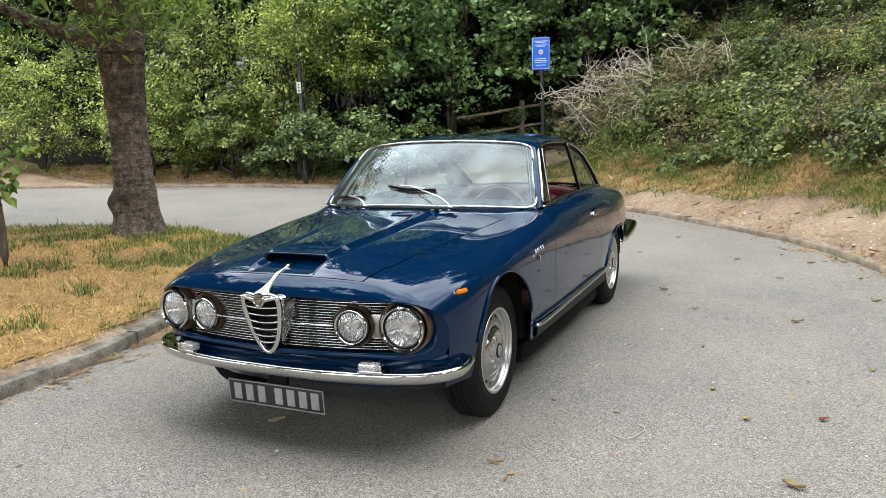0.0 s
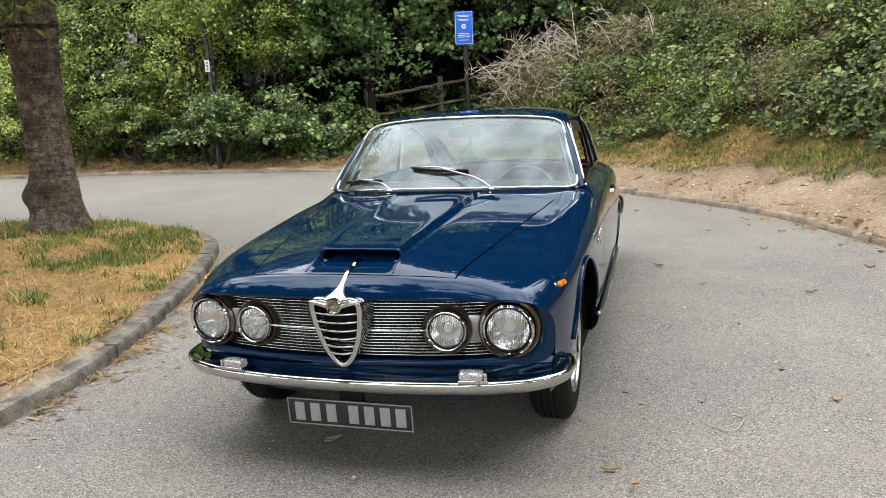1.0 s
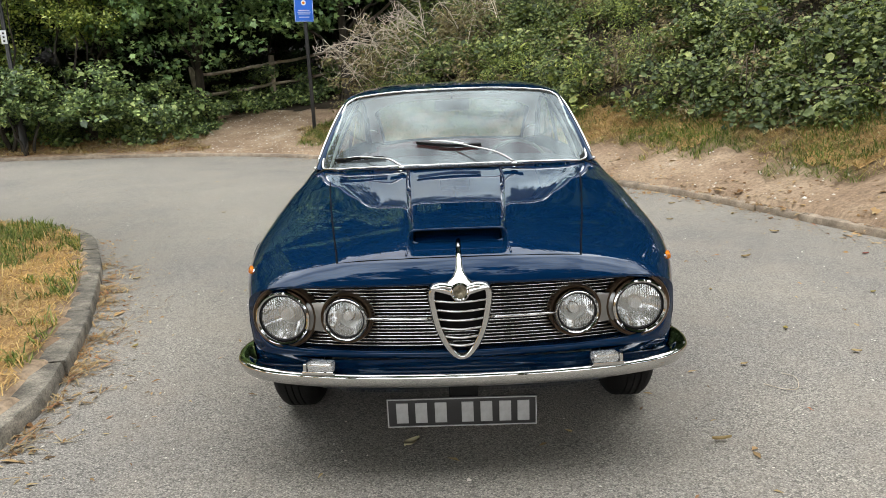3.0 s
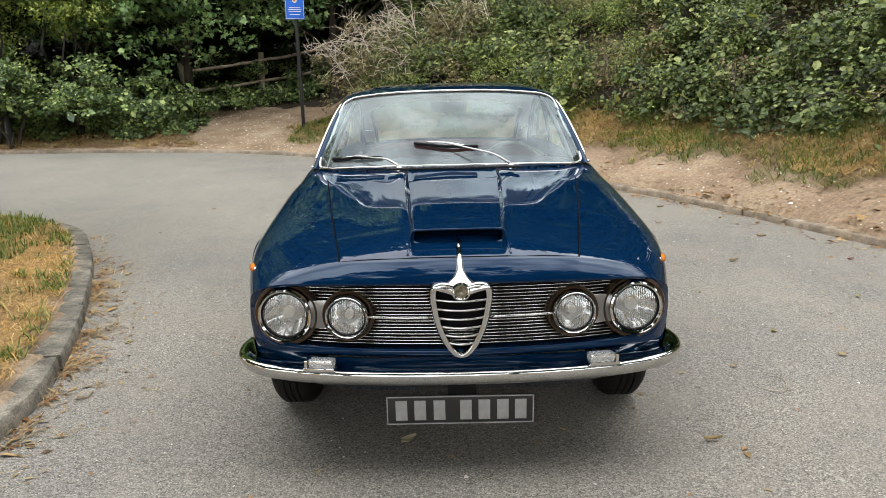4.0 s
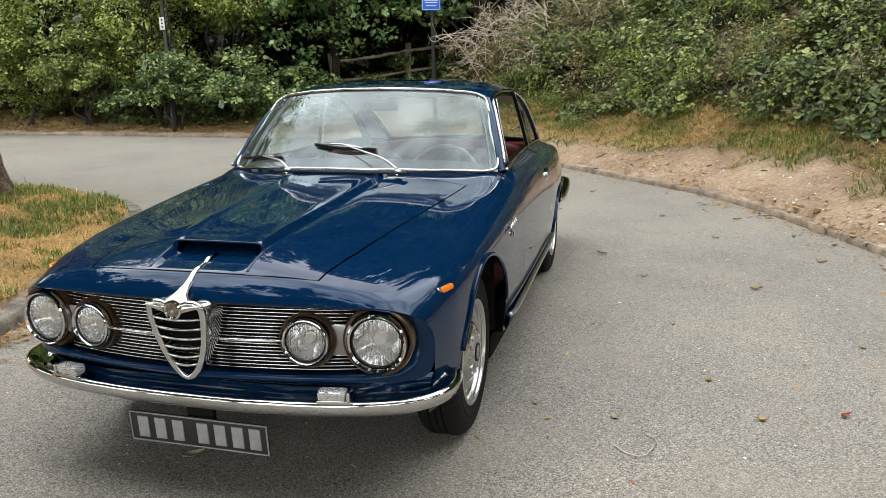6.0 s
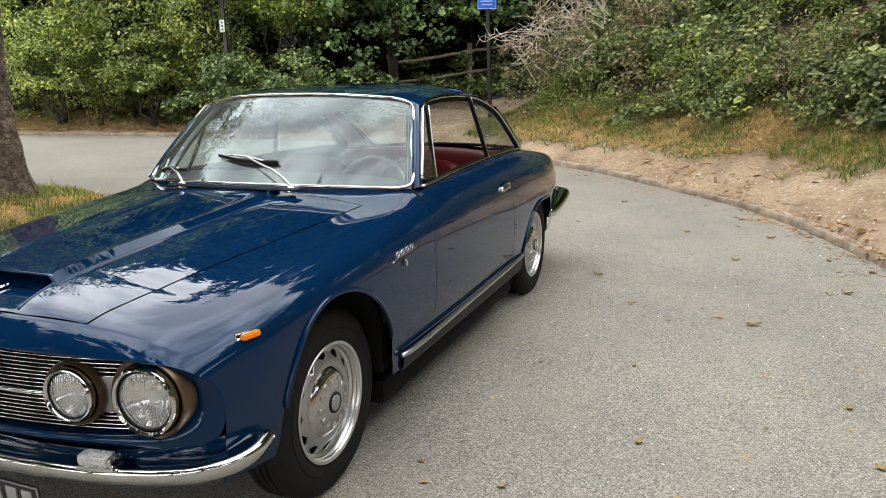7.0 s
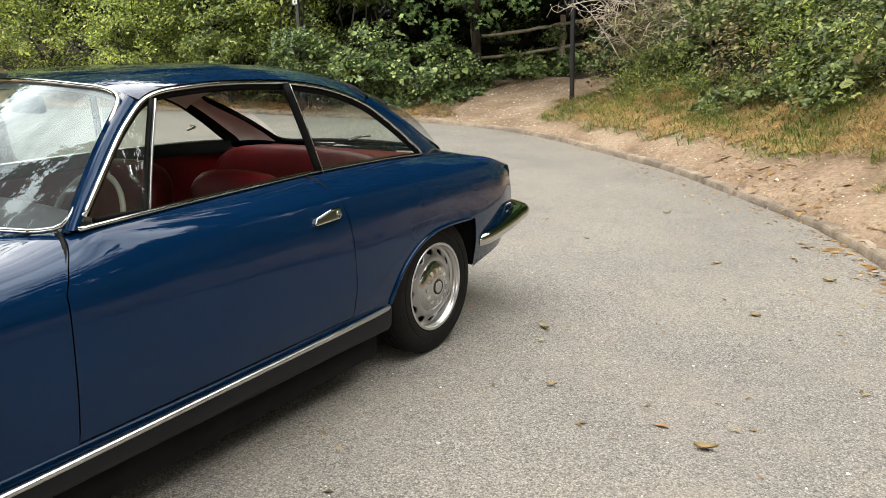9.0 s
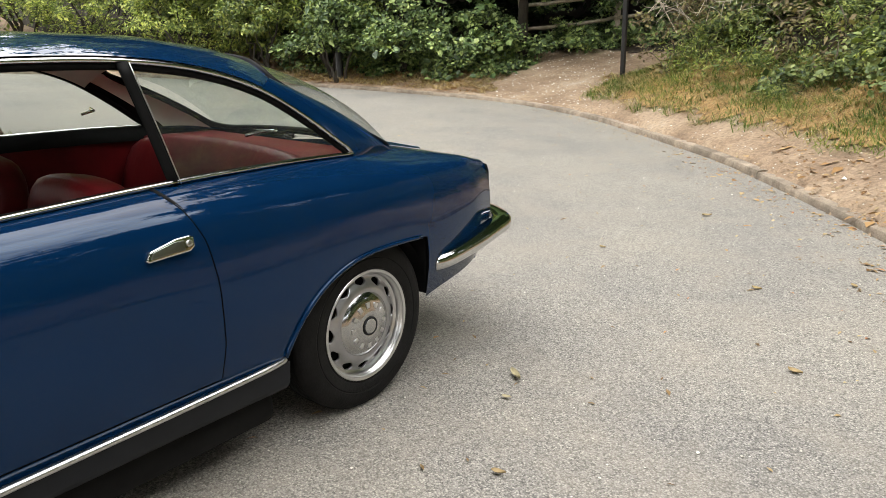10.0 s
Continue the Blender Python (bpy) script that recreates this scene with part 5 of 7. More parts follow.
grille = part("grille", joined("grille", [tube([(sx * 0.69, -0.57, z) for sx in (-1, -0.98)], 0.004, 5) for z in (0.5, 0.67)]), STEEL, car, "chrome grille of thin horizontal bars")
for k in range(18):
    z = 0.486 + 0.0117 * k
    half = 0.69 if 2 < k < 16 else 0.64
    pieces = []
    stops = [-half]
    for cx, cr in ((-0.607, 0.1), (-0.388, 0.08), (0.388, 0.08), (0.607, 0.1)):
        reach = math.sqrt(max(cr ** 2 - (z - 0.585) ** 2, 0))
        if reach > 0:
            stops += [cx - reach, cx + reach]
    stops.append(half)
    for a, b in zip(stops[::2], stops[1::2]):
        if b - a > 0.012:
            bx = np.linspace(a, b, max(3, int((b - a) / 0.04)))
            pts = np.stack([bx, -.705 + .035 * (bx / .4) ** 2 * (1 + 0.6 * (bx / .69) ** 6), z - 0.006 * (bx / 0.69) ** 2 * (k > 12)], 1)
            pieces.append(tube(pts, 0.0031, 6, flat=0.8))
    part("grille_bar", joined("grille_bar", pieces), CHROME, grille)
for s in (1, -1):
    bar = np.stack([s * np.linspace(0.1, 0.318, 12), -.728 + .022 * np.linspace(0, 1, 12) ** 2, np.full(12, 0.588)], 1)
    strip("grille_moulding", bar, np.interp(np.arange(12), [0, 10, 11], [0.0085, 0.0075, 0.003]), CHROME, grille, 8, flat=0.7)


def headlight(x, y, r, s):
    """A round lamp: bezel, chrome ring, reflector and fluted lens, facing forward."""
    lamp = lathe("headlight", [(0.05, r * 1.18), (-0.005, r * 1.2), (-0.012, r * 1.16), (-0.006, r * 1.06), (0.03, r * 1.0)], BRONZE, car, 48, "y", "round headlight in a bronze bezel with chrome ring", (x, y, 0.585), (0, 0, s * 6))
    ring = [(0.03, r * 0.98), (-0.018, r * 1.02), (-0.03, r * 1.0), (-0.034, r * 0.95), (-0.03, r * 0.89), (-0.018, r * 0.86), (0.0, r * 0.85)]
    lathe("ring", ring, CHROME, lamp, 48, "y")
    lathe("seal", [(-0.02, r * 0.87), (-0.024, r * 0.84), (-0.02, r * 0.8)], BLACK, lamp, 48, "y")
    a = np.linspace(0, 1, 9)
    lathe("reflector", [(0.05 * (1 - q ** 2) - 0.008, max(r * 0.83 * q, 0.001)) for q in a], CHROME, lamp, 32, "y")
    lathe("bulb_shield", [(0.012, 0.001), (0.012, r * 0.2), (0.035, r * 0.22)], STEEL, lamp, 20, "y")
    lathe("lens", [(-0.02 - 0.014 * (1 - q ** 2), max(r * 0.84 * q, 0.0005)) for q in a], LENS, lamp, 40, "y", "fluted glass lens")
    return lamp


for s in (1, -1):
    headlight(s * 0.607, -0.635, 0.095, s)
    headlight(s * 0.388, -0.675, 0.076, s)
    slab("lamp_panel", (0.07, 0.012, 0.1), (s * 0.494, -0.65, 0.585), DULL_STEEL, car, 0.004, (0, 0, s * 8), "silver plate between the headlights")

# the shield with its bars, badge and spear
half = [(0.03, .708), (.062, .714), (.086, .704), (.092, .68), (.088, .635), (.074, .565), (.045, .495), (.018, .462)]
outline = [(0, .702)] + half + [(0, .455)] + [(-a, b) for a, b in half[::-1]]
loop = spline([(a, -0.782 + 0.16 * (0.70 - b), b) for a, b in outline], 90, True)
shield = strip("shield_grille", loop, 0.012, CHROME, car, 10, True, 1.0, (0, 1, 0), "chrome heart-shaped shield with horizontal bars")
wall = np.stack([loop * (0.97, 1, 1) + (0, 0.004, 0), loop * (1.06, 1, 1) + (0, 0.02, 0), loop * (1.13, 1, 1) + (0, 0.045, 0), loop * (1.3, 1, 1) + (0, 0.085, 0)])
wall = np.concatenate([wall, wall[:, :1]], 1)
part("shield_wall", grid_mesh("shield_wall", wall), CHROME, shield)
part("shield_backing", grid_mesh("shield_backing", np.stack([loop * (0.9, 1, 1) + (0, 0.05, 0), loop * (0, 1, 1) + (0, 0.05, 0)])), UNDER, shield)
for k, z in enumerate((.660, .627, .594, .562, .531, .502)):
    w = np.interp(z, [.455, .495, .565, .635, .68], [.006, .043, .071, .085, .089])
    q = np.linspace(-1, 1, 9)
    pts = np.stack([w * q, -0.785 + 0.16 * (0.70 - z) - 0.008 * (1 - q * q), z + 0.006 * q * q], 1)
    strip("shield_bar", pts, 0.0075, CHROME, shield, 8, flat=0.7)
lathe("badge", [(0.0, 0.0005), (-0.004, 0.012), (-0.003, 0.023)], ENAMEL, shield, 32, "y", "small round enamel badge", (0, -0.795, 0.695))
lathe("badge_ring", [(-0.002, 0.021), (-0.007, 0.026), (-0.003, 0.031), (0.006, 0.031)], CHROME, shield, 32, "y", "", (0, -0.795, 0.695))
u = np.linspace(-1, 1, 21)
low_edge = np.stack([0.092 * u, np.full(21, -0.797), 0.688 + 0.016 * np.abs(u) ** 1.5 - 0.01 * np.exp(-(u / 0.4) ** 2)], 1)
high_edge = np.stack([0.092 * u * (1 - 0.25 * (1 - np.abs(u))), -0.778 + 0.03 * (1 - np.abs(u)), 0.71 + 0.028 * (1 - np.abs(u)) ** 1.2], 1)
crown_plate = np.stack([low_edge * (1 - t) + high_edge * t + (0, -0.012 * math.sin(math.pi * t), 0.006 * math.sin(math.pi * t)) for t in np.linspace(0, 1, 7)])
part("shield_crown", grid_mesh("shield_crown", crown_plate), CHROME, shield)
q = np.linspace(0, 1, 24)
sy = -0.79 + 0.265 * q
base = np.maximum(np.interp(sy, [-0.79, -0.735, -0.69], [.711, .738, .762]), np.interp(sy, BODY[:, -1, 1], BODY[:, -1, 2]))
base[-6:] += 0.006
sw = np.interp(q, [0, 0.06, 0.14, 0.25, 0.4, 0.8, 1], [.07, .052, .028, .0165, .0115, .0095, .0085])
sh = np.interp(q, [0, 0.2, 0.5, 1], [.012, .018, .012, .009])
a = np.linspace(0, math.pi, 9)
G = np.stack([np.stack([w * np.cos(a), np.full(9, yy), zz - 0.004 + h * np.sin(a)], 1) for w, yy, zz, h in zip(sw, sy, base, sh)])
part("spear", grid_mesh("spear", G, flip=True), CHROME, shield, "chrome spear running up to the scoop")

# bumpers
def bumper(name, path, prof, label):
    """A chrome blade along a plan path; prof(s) gives (inward, z) pairs."""
    p = spline(path, 81)
    t = np.gradient(p, axis=0)
    nrm = np.stack([-t[:, 1], t[:, 0], 0 * t[:, 0]], 1)
    nrm /= np.linalg.norm(nrm, axis=1)[:, None]
    G = np.array([[p[k] + nrm[k] * u + (0, 0, z) for u, z in prof(abs(2 * k / 80 - 1))] for k in range(81)])
    ob = part(name, grid_mesh(name, G), CHROME, car, label)
    s = ob.modifiers.new("thickness", "SOLIDIFY")
    s.thickness = 0.004
    return sharp(ob, 55)


def front_prof(e):
    r = smooth_step(0.7, 1.0, e)
    return [(0.036, -0.044), (0.022, -0.042), (0.014, -0.037), (0.0, -0.006), (0.001, 0.004), (0.008, 0.011), (0.022, 0.012 + 0.006 * r), (0.04, 0.006 + 0.012 * r), (0.06, 0.006 + 0.018 * r), (0.08, 0.014 + 0.012 * r), (0.1, 0.03)]


half_path = [(.818, -.40, .405), (.827, -.47, .40), (.803, -.565, .398), (.722, -.65, .395), (.556, -.715, .392), (.3, -.755, .39)]
bumper("front_bumper", [(-a, b, c) for a, b, c in half_path] + [(0, -.768, .39)] + half_path[::-1], front_prof, "bright chrome front bumper blade")


def rear_prof(e):
    return [(0.035, -0.035), (0.006, -0.032), (0.0, -0.022), (-0.003, -0.004), (0.002, 0.014), (0.014, 0.024), (0.05, 0.026), (0.085, 0.02)]


half_path = [(.79, 2.945, .468), (.815, 3.0, .474), (.822, 3.2, .497), (.812, 3.38, .523), (.79, 3.49, .535), (.6, 3.62, .54), (.3, 3.69, .54)]
bumper("rear_bumper", half_path + [(0, 3.71, .54)] + [(-a, b, c) for a, b, c in half_path[::-1]], rear_prof, "bright chrome rear bumper blade")
for s in (1, -1):
    lampb = slab("sidelight", (0.112, 0.056, 0.012), (s * 0.487, -0.709, 0.409), CHROME, car, 0.004, (0, 0, s * 9), "small rectangular clear sidelight on the bumper")
    slab("lens", (0.09, 0.046, 0.032), (-s * 0.008, -0.004, 0.02), CLEAR, lampb, 0.011)
    slab("end_cap", (0.013, 0.048, 0.03), (s * 0.045, -0.003, 0.018), CHROME, lampb, 0.006)
    flasher = slab("side_indicator", (0.013, 0.08, 0.03), (s * 0.761, -0.415, 0.70), CHROME, car, 0.012, (0, -21 * s, -s * 14), "amber side indicator in a chrome base")
    slab("lens", (0.024, 0.064, 0.022), (s * 0.008, 0.005, 0), AMBER, flasher, 0.012)

# number plate: raised bars stand for its characters
plate = slab("number_plate", (0.522, 0.006, 0.112), (-0.008, -0.712, 0.243), PLATE, car, 0.003, (4, 0, -0.5), "black number plate with silver border and characters")
for dx, dz, w, h in ((0, 0.052, 0.518, 0.004), (0, -0.052, 0.518, 0.004), (-0.257, 0, 0.004, 0.108), (0.257, 0, 0.004, 0.108)):
    slab("border", (w, 0.004, h), (dx, -0.004, dz), PLATE_INK, plate, 0.0008)
for dx in (-0.207, -0.141, -0.073, 0.02, 0.085, 0.15, 0.213):
    slab("bar", (0.041, 0.004, 0.076), (dx, -0.0045, 0), PLATE_INK, plate, 0.001)
slab("plate_bracket", (0.1, 0.02, 0.06), (0, -0.695, 0.31), UNDER, car)

# greenhouse
RAIL = spline([(.748, .872, .936), (.708, .985, 1.06), (.655, 1.12, 1.195), (.618, 1.235, 1.268), (.61, 1.42, 1.292), (.615, 1.65, 1.295), (.622, 1.87, 1.283), (.63, 2.08, 1.248), (.643, 2.27, 1.183), (.66, 2.44, 1.082), (.674, 2.565, .992), (.679, 2.612, .958), (.68, 2.626, .938)], 90)
BELT = np.stack([through_knots(np.linspace(.872, 2.63, 60), ST, LINE_X[5]), np.linspace(.872, 2.63, 60), through_knots(np.linspace(.872, 2.63, 60), ST, LINE_Z[5]) + 0.004], 1)
a = np.linspace(-1, 1, 41)
WS_FOOT = np.stack([0.712 * a, windscreen_foot(0.70 * a) + 0.004, .957 - .028 * abs(a) ** 2.4], 1)
WS_HEAD = np.stack([0.582 * a, 1.085 + .085 * abs(a) ** 2.4, 1.322 - .036 * abs(a) ** 2.6], 1)
RG_FOOT = np.stack([0.572 * a, rear_glass_foot(0.57 * a), .918 - .012 * a * a], 1)


def ruled(A, B, n, bulge=0.0):
    """A surface between two curves, swollen outwards in the middle."""
    t = np.linspace(0, 1, n)[:, None, None]
    P = A[None] * (1 - t) + B[None] * t
    d = B - A
    out = np.cross(np.gradient(A, axis=0), d)
    out /= np.linalg.norm(out, axis=1)[:, None] + 1e-9
    return P + out[None] * bulge * np.sin(math.pi * t)


def glass(name, P, material, label=""):
    me = grid_mesh(name, P)
    c, nrm = P.reshape(-1, 3).mean(0), np.array(me.polygons[len(me.polygons) // 2].normal)
    if nrm @ (c - np.array((0, 1.7, 0.9))) < 0:
        me = grid_mesh(name, P, flip=True)
    ob = part(name, me, material, car, label)
    ob.visible_shadow = False
    return ob


glass("windscreen", ruled(WS_FOOT, WS_HEAD, 14, 0.018), WINDSCREEN, "curved clear windscreen mirroring the sky")


def frame_loop(A, B, inset=0.05):
    """A loop with rounded corners round a pane."""
    la = A[0] * (1 - inset) + B[0] * inset, A[0] * inset + B[0] * (1 - inset)
    ra = A[-1] * (1 - inset) + B[-1] * inset, A[-1] * inset + B[-1] * (1 - inset)
    k = 2
    pts = list(A[k:-k:3]) + [A[-k - 1]] + [ra[0], (ra[0] + ra[1]) / 2, ra[1]] + list(B[::-1][k:-k:3]) + [B[k]] + [la[1], (la[0] + la[1]) / 2, la[0]]
    return spline(pts, 160, True)


strip("windscreen_trim", frame_loop(WS_FOOT + (0, -0.004, 0.002), WS_HEAD + (0, -0.004, 0.002)), 0.0078, CHROME, car, 8, True, 1.0, (0, 1, 0), "polished windscreen surround")

# roof with its turned-down edges, and the lining below it
k0, k1 = int(np.argmin(abs(RAIL[:, 1] - 1.205))), int(np.argmin(abs(RAIL[:, 1] - 2.34)))
rail_top = RAIL[k0:k1 + 1]
b = np.linspace(0, 1, 36)
edge_l = np.stack([np.interp(b, np.linspace(0, 1, len(rail_top)), rail_top[:, c]) for c in range(3)], 1)
edge_l[:, 0] -= 0.004
edge_l[:, 2] += 0.012
mid_y = 1.085 + (2.44 - 1.085) * b
mid_z = np.interp(b, [0, 0.1, 0.25, 0.45, 0.7, 0.88, 1], [1.325, 1.343, 1.358, 1.366, 1.352, 1.316, 1.276])
aa = np.sin(np.linspace(-1, 1, 61) * math.pi / 2)
RO = np.stack([np.stack([e[0] * aa, m_y + (e[1] - m_y) * abs(aa) ** 2.4, e[2] + (m_z - e[2]) * (1 - abs(aa) ** 4.6)], 1) for e, m_y, m_z in zip(edge_l, mid_y, mid_z)])
RG_HEAD = np.stack([0.565 * a, np.interp(0.565 * a, RO[-1, :, 0], RO[-1, :, 1]) + 0.004, np.interp(0.565 * a, RO[-1, :, 0], RO[-1, :, 2]) - 0.003], 1)
glass("rear_window", ruled(RG_FOOT, RG_HEAD, 12, -0.055), GLASS, "wide sloping rear window")
strip("rear_window_trim", frame_loop(RG_FOOT, RG_HEAD), 0.011, SEAL, car, 8, True, 1.0, (0, 1, 0))
roof = part("roof", grid_mesh("roof", RO), PAINT, car, "deep blue roof panel")
part("headliner", grid_mesh("headliner", RO * (0.97, 1, 1) - (0, 0, 0.03), flip=True), LINER, car, "cream roof lining")

for s in (1, -1):
    # pillar behind the quarter window, running down to the rear deck
    n = 22
    h = np.linspace(0, 1, n)
    tail_rail = RAIL[k1 - 3:]
    front = np.stack([np.interp(h, np.linspace(0, 1, len(tail_rail)), tail_rail[::-1, c]) for c in range(3)], 1) + (0, 0.004, 0.003)
    rear = np.stack([np.interp(h, [0, 1], [RG_FOOT[-1, c], RG_HEAD[-1, c]]) for c in range(3)], 1)
    rear += np.sin(math.pi * h)[:, None] * np.array((0.004, 0.012, 0.014))
    C = np.stack([front * (1 - t) + rear * t + np.array((0.014, 0.004, 0.014)) * math.sin(math.pi * t) for t in np.linspace(0, 1, 12)])
    part("rear_pillar", grid_mesh("rear_pillar", flip_x(C, s), flip=s > 0), PAINT, car)
    foot_y = C[:, 0, 1]
    foot_row = np.stack([through_knots(foot_y, ST, LINE_X[5]) + 0.012, foot_y, through_knots(foot_y, ST, LINE_Z[5]) - 0.008], 1)
    part("pillar_foot", grid_mesh("pillar_foot", flip_x(np.stack([C[:, 0] + (0, 0, 0.002), (C[:, 0] + foot_row) / 2 + (0.004, 0, 0.004), foot_row]), s), flip=s < 0), PAINT, car)
    part("pillar_lining", grid_mesh("pillar_lining", flip_x(C[2:10] * (0.965, 1, 1) - (0, 0, 0.012), s), flip=s < 0), LINER, car, "cream pillar lining")
    part("pillar_rubber", grid_mesh("pillar_rubber", flip_x(C * (0.972, 1, 1) - (0, 0, 0.008), s), flip=s < 0), SEAL, car)
    # windscreen pillar
    h = np.linspace(0, 1, 16)
    inner = ruled(WS_FOOT, WS_HEAD, 16, 0.018)[:, -1]
    outer = np.stack([np.interp(h, np.linspace(0, 1, k0 + 1), RAIL[:k0 + 1, c]) for c in range(3)], 1)
    A = np.stack([inner + (0, 0.012, -0.006), inner, inner * 0.4 + outer * 0.6 + (0.006, -0.008, 0.004), outer, outer - (0.03, -0.012, 0.012)])
    part("windscreen_pillar", grid_mesh("windscreen_pillar", flip_x(A, s), flip=s < 0), PAINT, car)
    part("pillar_lining", grid_mesh("pillar_lining", flip_x(np.stack([inner + (-0.034, 0.03, -0.004), inner + (-0.05, 0.06, -0.008), outer - (0.045, -0.03, 0.015)]), s)), LINER, car, "cream pillar lining")
    part("pillar_rubber", grid_mesh("pillar_rubber", flip_x(np.stack([inner + (-0.006, 0.012, -0.004), inner + (-0.02, 0.028, -0.004), inner + (-0.034, 0.031, -0.004)]), s)), SEAL, car)
    strip("pillar_rubber", flip_x(inner + (-0.052, 0.058, -0.008), s), 0.007, SEAL, car, 8)
    # chrome along the window tops and the belt
    strip("drip_rail", flip_x(RAIL[2:], s), 0.0075, CHROME, car, 8, flat=1.0)
    strip("window_seal", flip_x(RAIL[3:-2] - (0.012, 0, 0.014), s), 0.012, SEAL, car, 8)
    strip("belt_trim", flip_x(BELT + (0.006, 0, 0.002), s), 0.0085, CHROME, car, 8, flat=0.8)
    part("belt_seal", grid_mesh("belt_seal", flip_x(np.stack([BELT + (0.004, 0, -0.002), BELT + (-0.03, 0, 0.004), BELT + (-0.036, 0, -0.06)]), s)), SEAL, car)

    def pane(name, y0, y1, top0, top1, label=""):
        """A side pane between the belt and the rail; its ends lean."""
        n = 20
        yb, yt = np.linspace(y0, y1, n), np.linspace(top0, top1, n)
        rail = RAIL[:, :]
        B = np.stack([np.interp(yb, BELT[:, 1], BELT[:, c]) for c in range(3)], 1)
        T = np.stack([np.interp(yt, rail[:, 1], rail[:, c]) for c in range(3)], 1)
        return glass(name, flip_x(ruled(B, T, 8) - (0.012, 0, 0), s), GLASS, label)

    pane("vent_window", 0.9, 1.118, 0.9, 1.248, "small front quarter light")
    if s < 0:                           # the other door's window is wound down
        pane("door_window", 1.13, 1.868, 1.262, 1.806)
    pane("rear_quarter_window", 1.912, 2.615, 1.846, 2.615)
    post = np.array([(.717, 1.122, .935), (.672, 1.185, 1.1), (.63, 1.252, 1.262)])
    strip("vent_post", flip_x(spline(post, 8), s), 0.0048, STEEL, car, 8)
    strip("vent_seal", flip_x(spline(post - (0.006, 0.012, 0), 8), s), 0.009, SEAL, car, 8)
    strip("vent_frame", flip_x(spline([(.735, .93, .952), (.722, 1.04, .948), (.712, 1.105, .945)], 8), s), 0.0075, SEAL, car, 8)
    bp = spline([(.706, 1.892, .95), (.668, 1.858, 1.12), (.626, 1.824, 1.283)], 10)
    strip("door_post", flip_x(bp, s), 0.018, SEAL, car, 10, flat=0.55, up=(1, 0, 0))
    strip("post_trim", flip_x(bp + (0.008, 0.017, 0), s), 0.0018, STEEL, car, 6)
    strip("window_catch", flip_x([(.61, 2.34, 1.045), (.56, 2.33, 1.04), (.545, 2.27, 1.03)], s), 0.006, CHROME, car, 6)
    strip("vent_catch", flip_x([(.672, 1.13, 1.02), (.655, 1.12, 1.04), (.65, 1.12, 1.075)], s), 0.007, CHROME, car, 6)

# sills, their chrome strips, door handles, wing badges
def paddle(name, outline, thick, material, parent, label=""):
    """A flat plate of that outline (y, z) with rounded edges, facing along x."""
    bm = bmesh.new()
    face = bm.faces.new([bm.verts.new((-thick / 2, y, z)) for y, z in outline])
    out = bmesh.ops.extrude_face_region(bm, geom=[face])
    bmesh.ops.translate(bm, vec=(thick, 0, 0), verts=[v for v in out["geom"] if isinstance(v, bmesh.types.BMVert)])
    bmesh.ops.recalc_face_normals(bm, faces=bm.faces)
    bmesh.ops.bevel(bm, geom=bm.edges[:], offset=min(0.005, thick * 0.35), segments=3, affect="EDGES", profile=0.6)
    return sharp(part(name, bm, material, parent, label), 50)


for s in (1, -1):
    yy = np.linspace(0.44, 2.15, 30)
    zb = through_knots(yy, ST, LINE_Z[0])
    G = np.stack([np.stack([np.full(30, .838), yy, np.full(30, 0.352)], 1), np.stack([np.full(30, .83), yy, zb + 0.012], 1), np.stack([np.full(30, .815), yy, zb - 0.012], 1), np.stack([np.full(30, .80), yy, zb - 0.022], 1), np.stack([np.full(30, .70), yy, zb - 0.026], 1)])
    part("sill", grid_mesh("sill", flip_x(G, s), flip=s < 0), SILL, car, "dark grey sill")
    strip("sill_trim", flip_x(spline([(.836, .412, .352), (.848, .45, .354), (.853, 1.2, .358), (.853, 1.9, .362), (.845, 2.1, .363), (.836, 2.128, .363)], 40), s), 0.0125, STEEL, car, 8, flat=0.8, label="polished sill strip")
    d = door_l if s > 0 else door_r
    hx = .834
    handle = paddle("door_handle", [(-.074, -.014), (-.066, -.021), (.056, -.016), (.071, -.006), (.073, .02), (.062, .027), (.02, .026), (-.058, .008)], 0.02, CHROME, d, "chrome paddle door handle")
    handle.matrix_local = pose(s * (hx + 0.012), 1.768, .812, 0, -s * 13, -s * 1) @ Matrix.Diagonal((s, 1, 1, 1))
    inset = paddle("handle_grip", [(-.06, -.012), (.04, -.009), (.04, .017), (.012, .018), (-.052, .004)], 0.004, DULL_STEEL, handle, "ribbed grey grip plate")
    inset.location = (0.0105, 0, 0)
    lathe("handle_button", [(0.008, 0.009), (0.0125, 0.009), (0.0135, 0.007), (0.0135, 0.001)], STEEL, handle, 20, "x", "", (0, 0.056, 0.006))
    badge = strip("script_badge", flip_x(spline([(.852, .34, .735), (.852, .38, .742), (.852, .45, .745), (.852, .52, .747), (.851, .565, .757)], 14), s), 0.0026, CHROME, car, 6, label="small chrome badge on the wing")
    for k in range(4):
        an = np.linspace(0, 2 * math.pi, 12, endpoint=False)
        loop = np.stack([np.full(12, .853), .385 + .042 * k + .014 * np.cos(an) + .005 * np.sin(an), .757 + .0015 * k + .010 * np.sin(an)], 1)
        strip("stroke", flip_x(loop, s), 0.0024, CHROME, badge, 6, True)
    slab("wing_emblem", (0.008, 0.015, 0.028), (s * .853, .455, .712), CHROME, car, 0.003, (0, -s * 7, 0), "tiny chrome emblem")

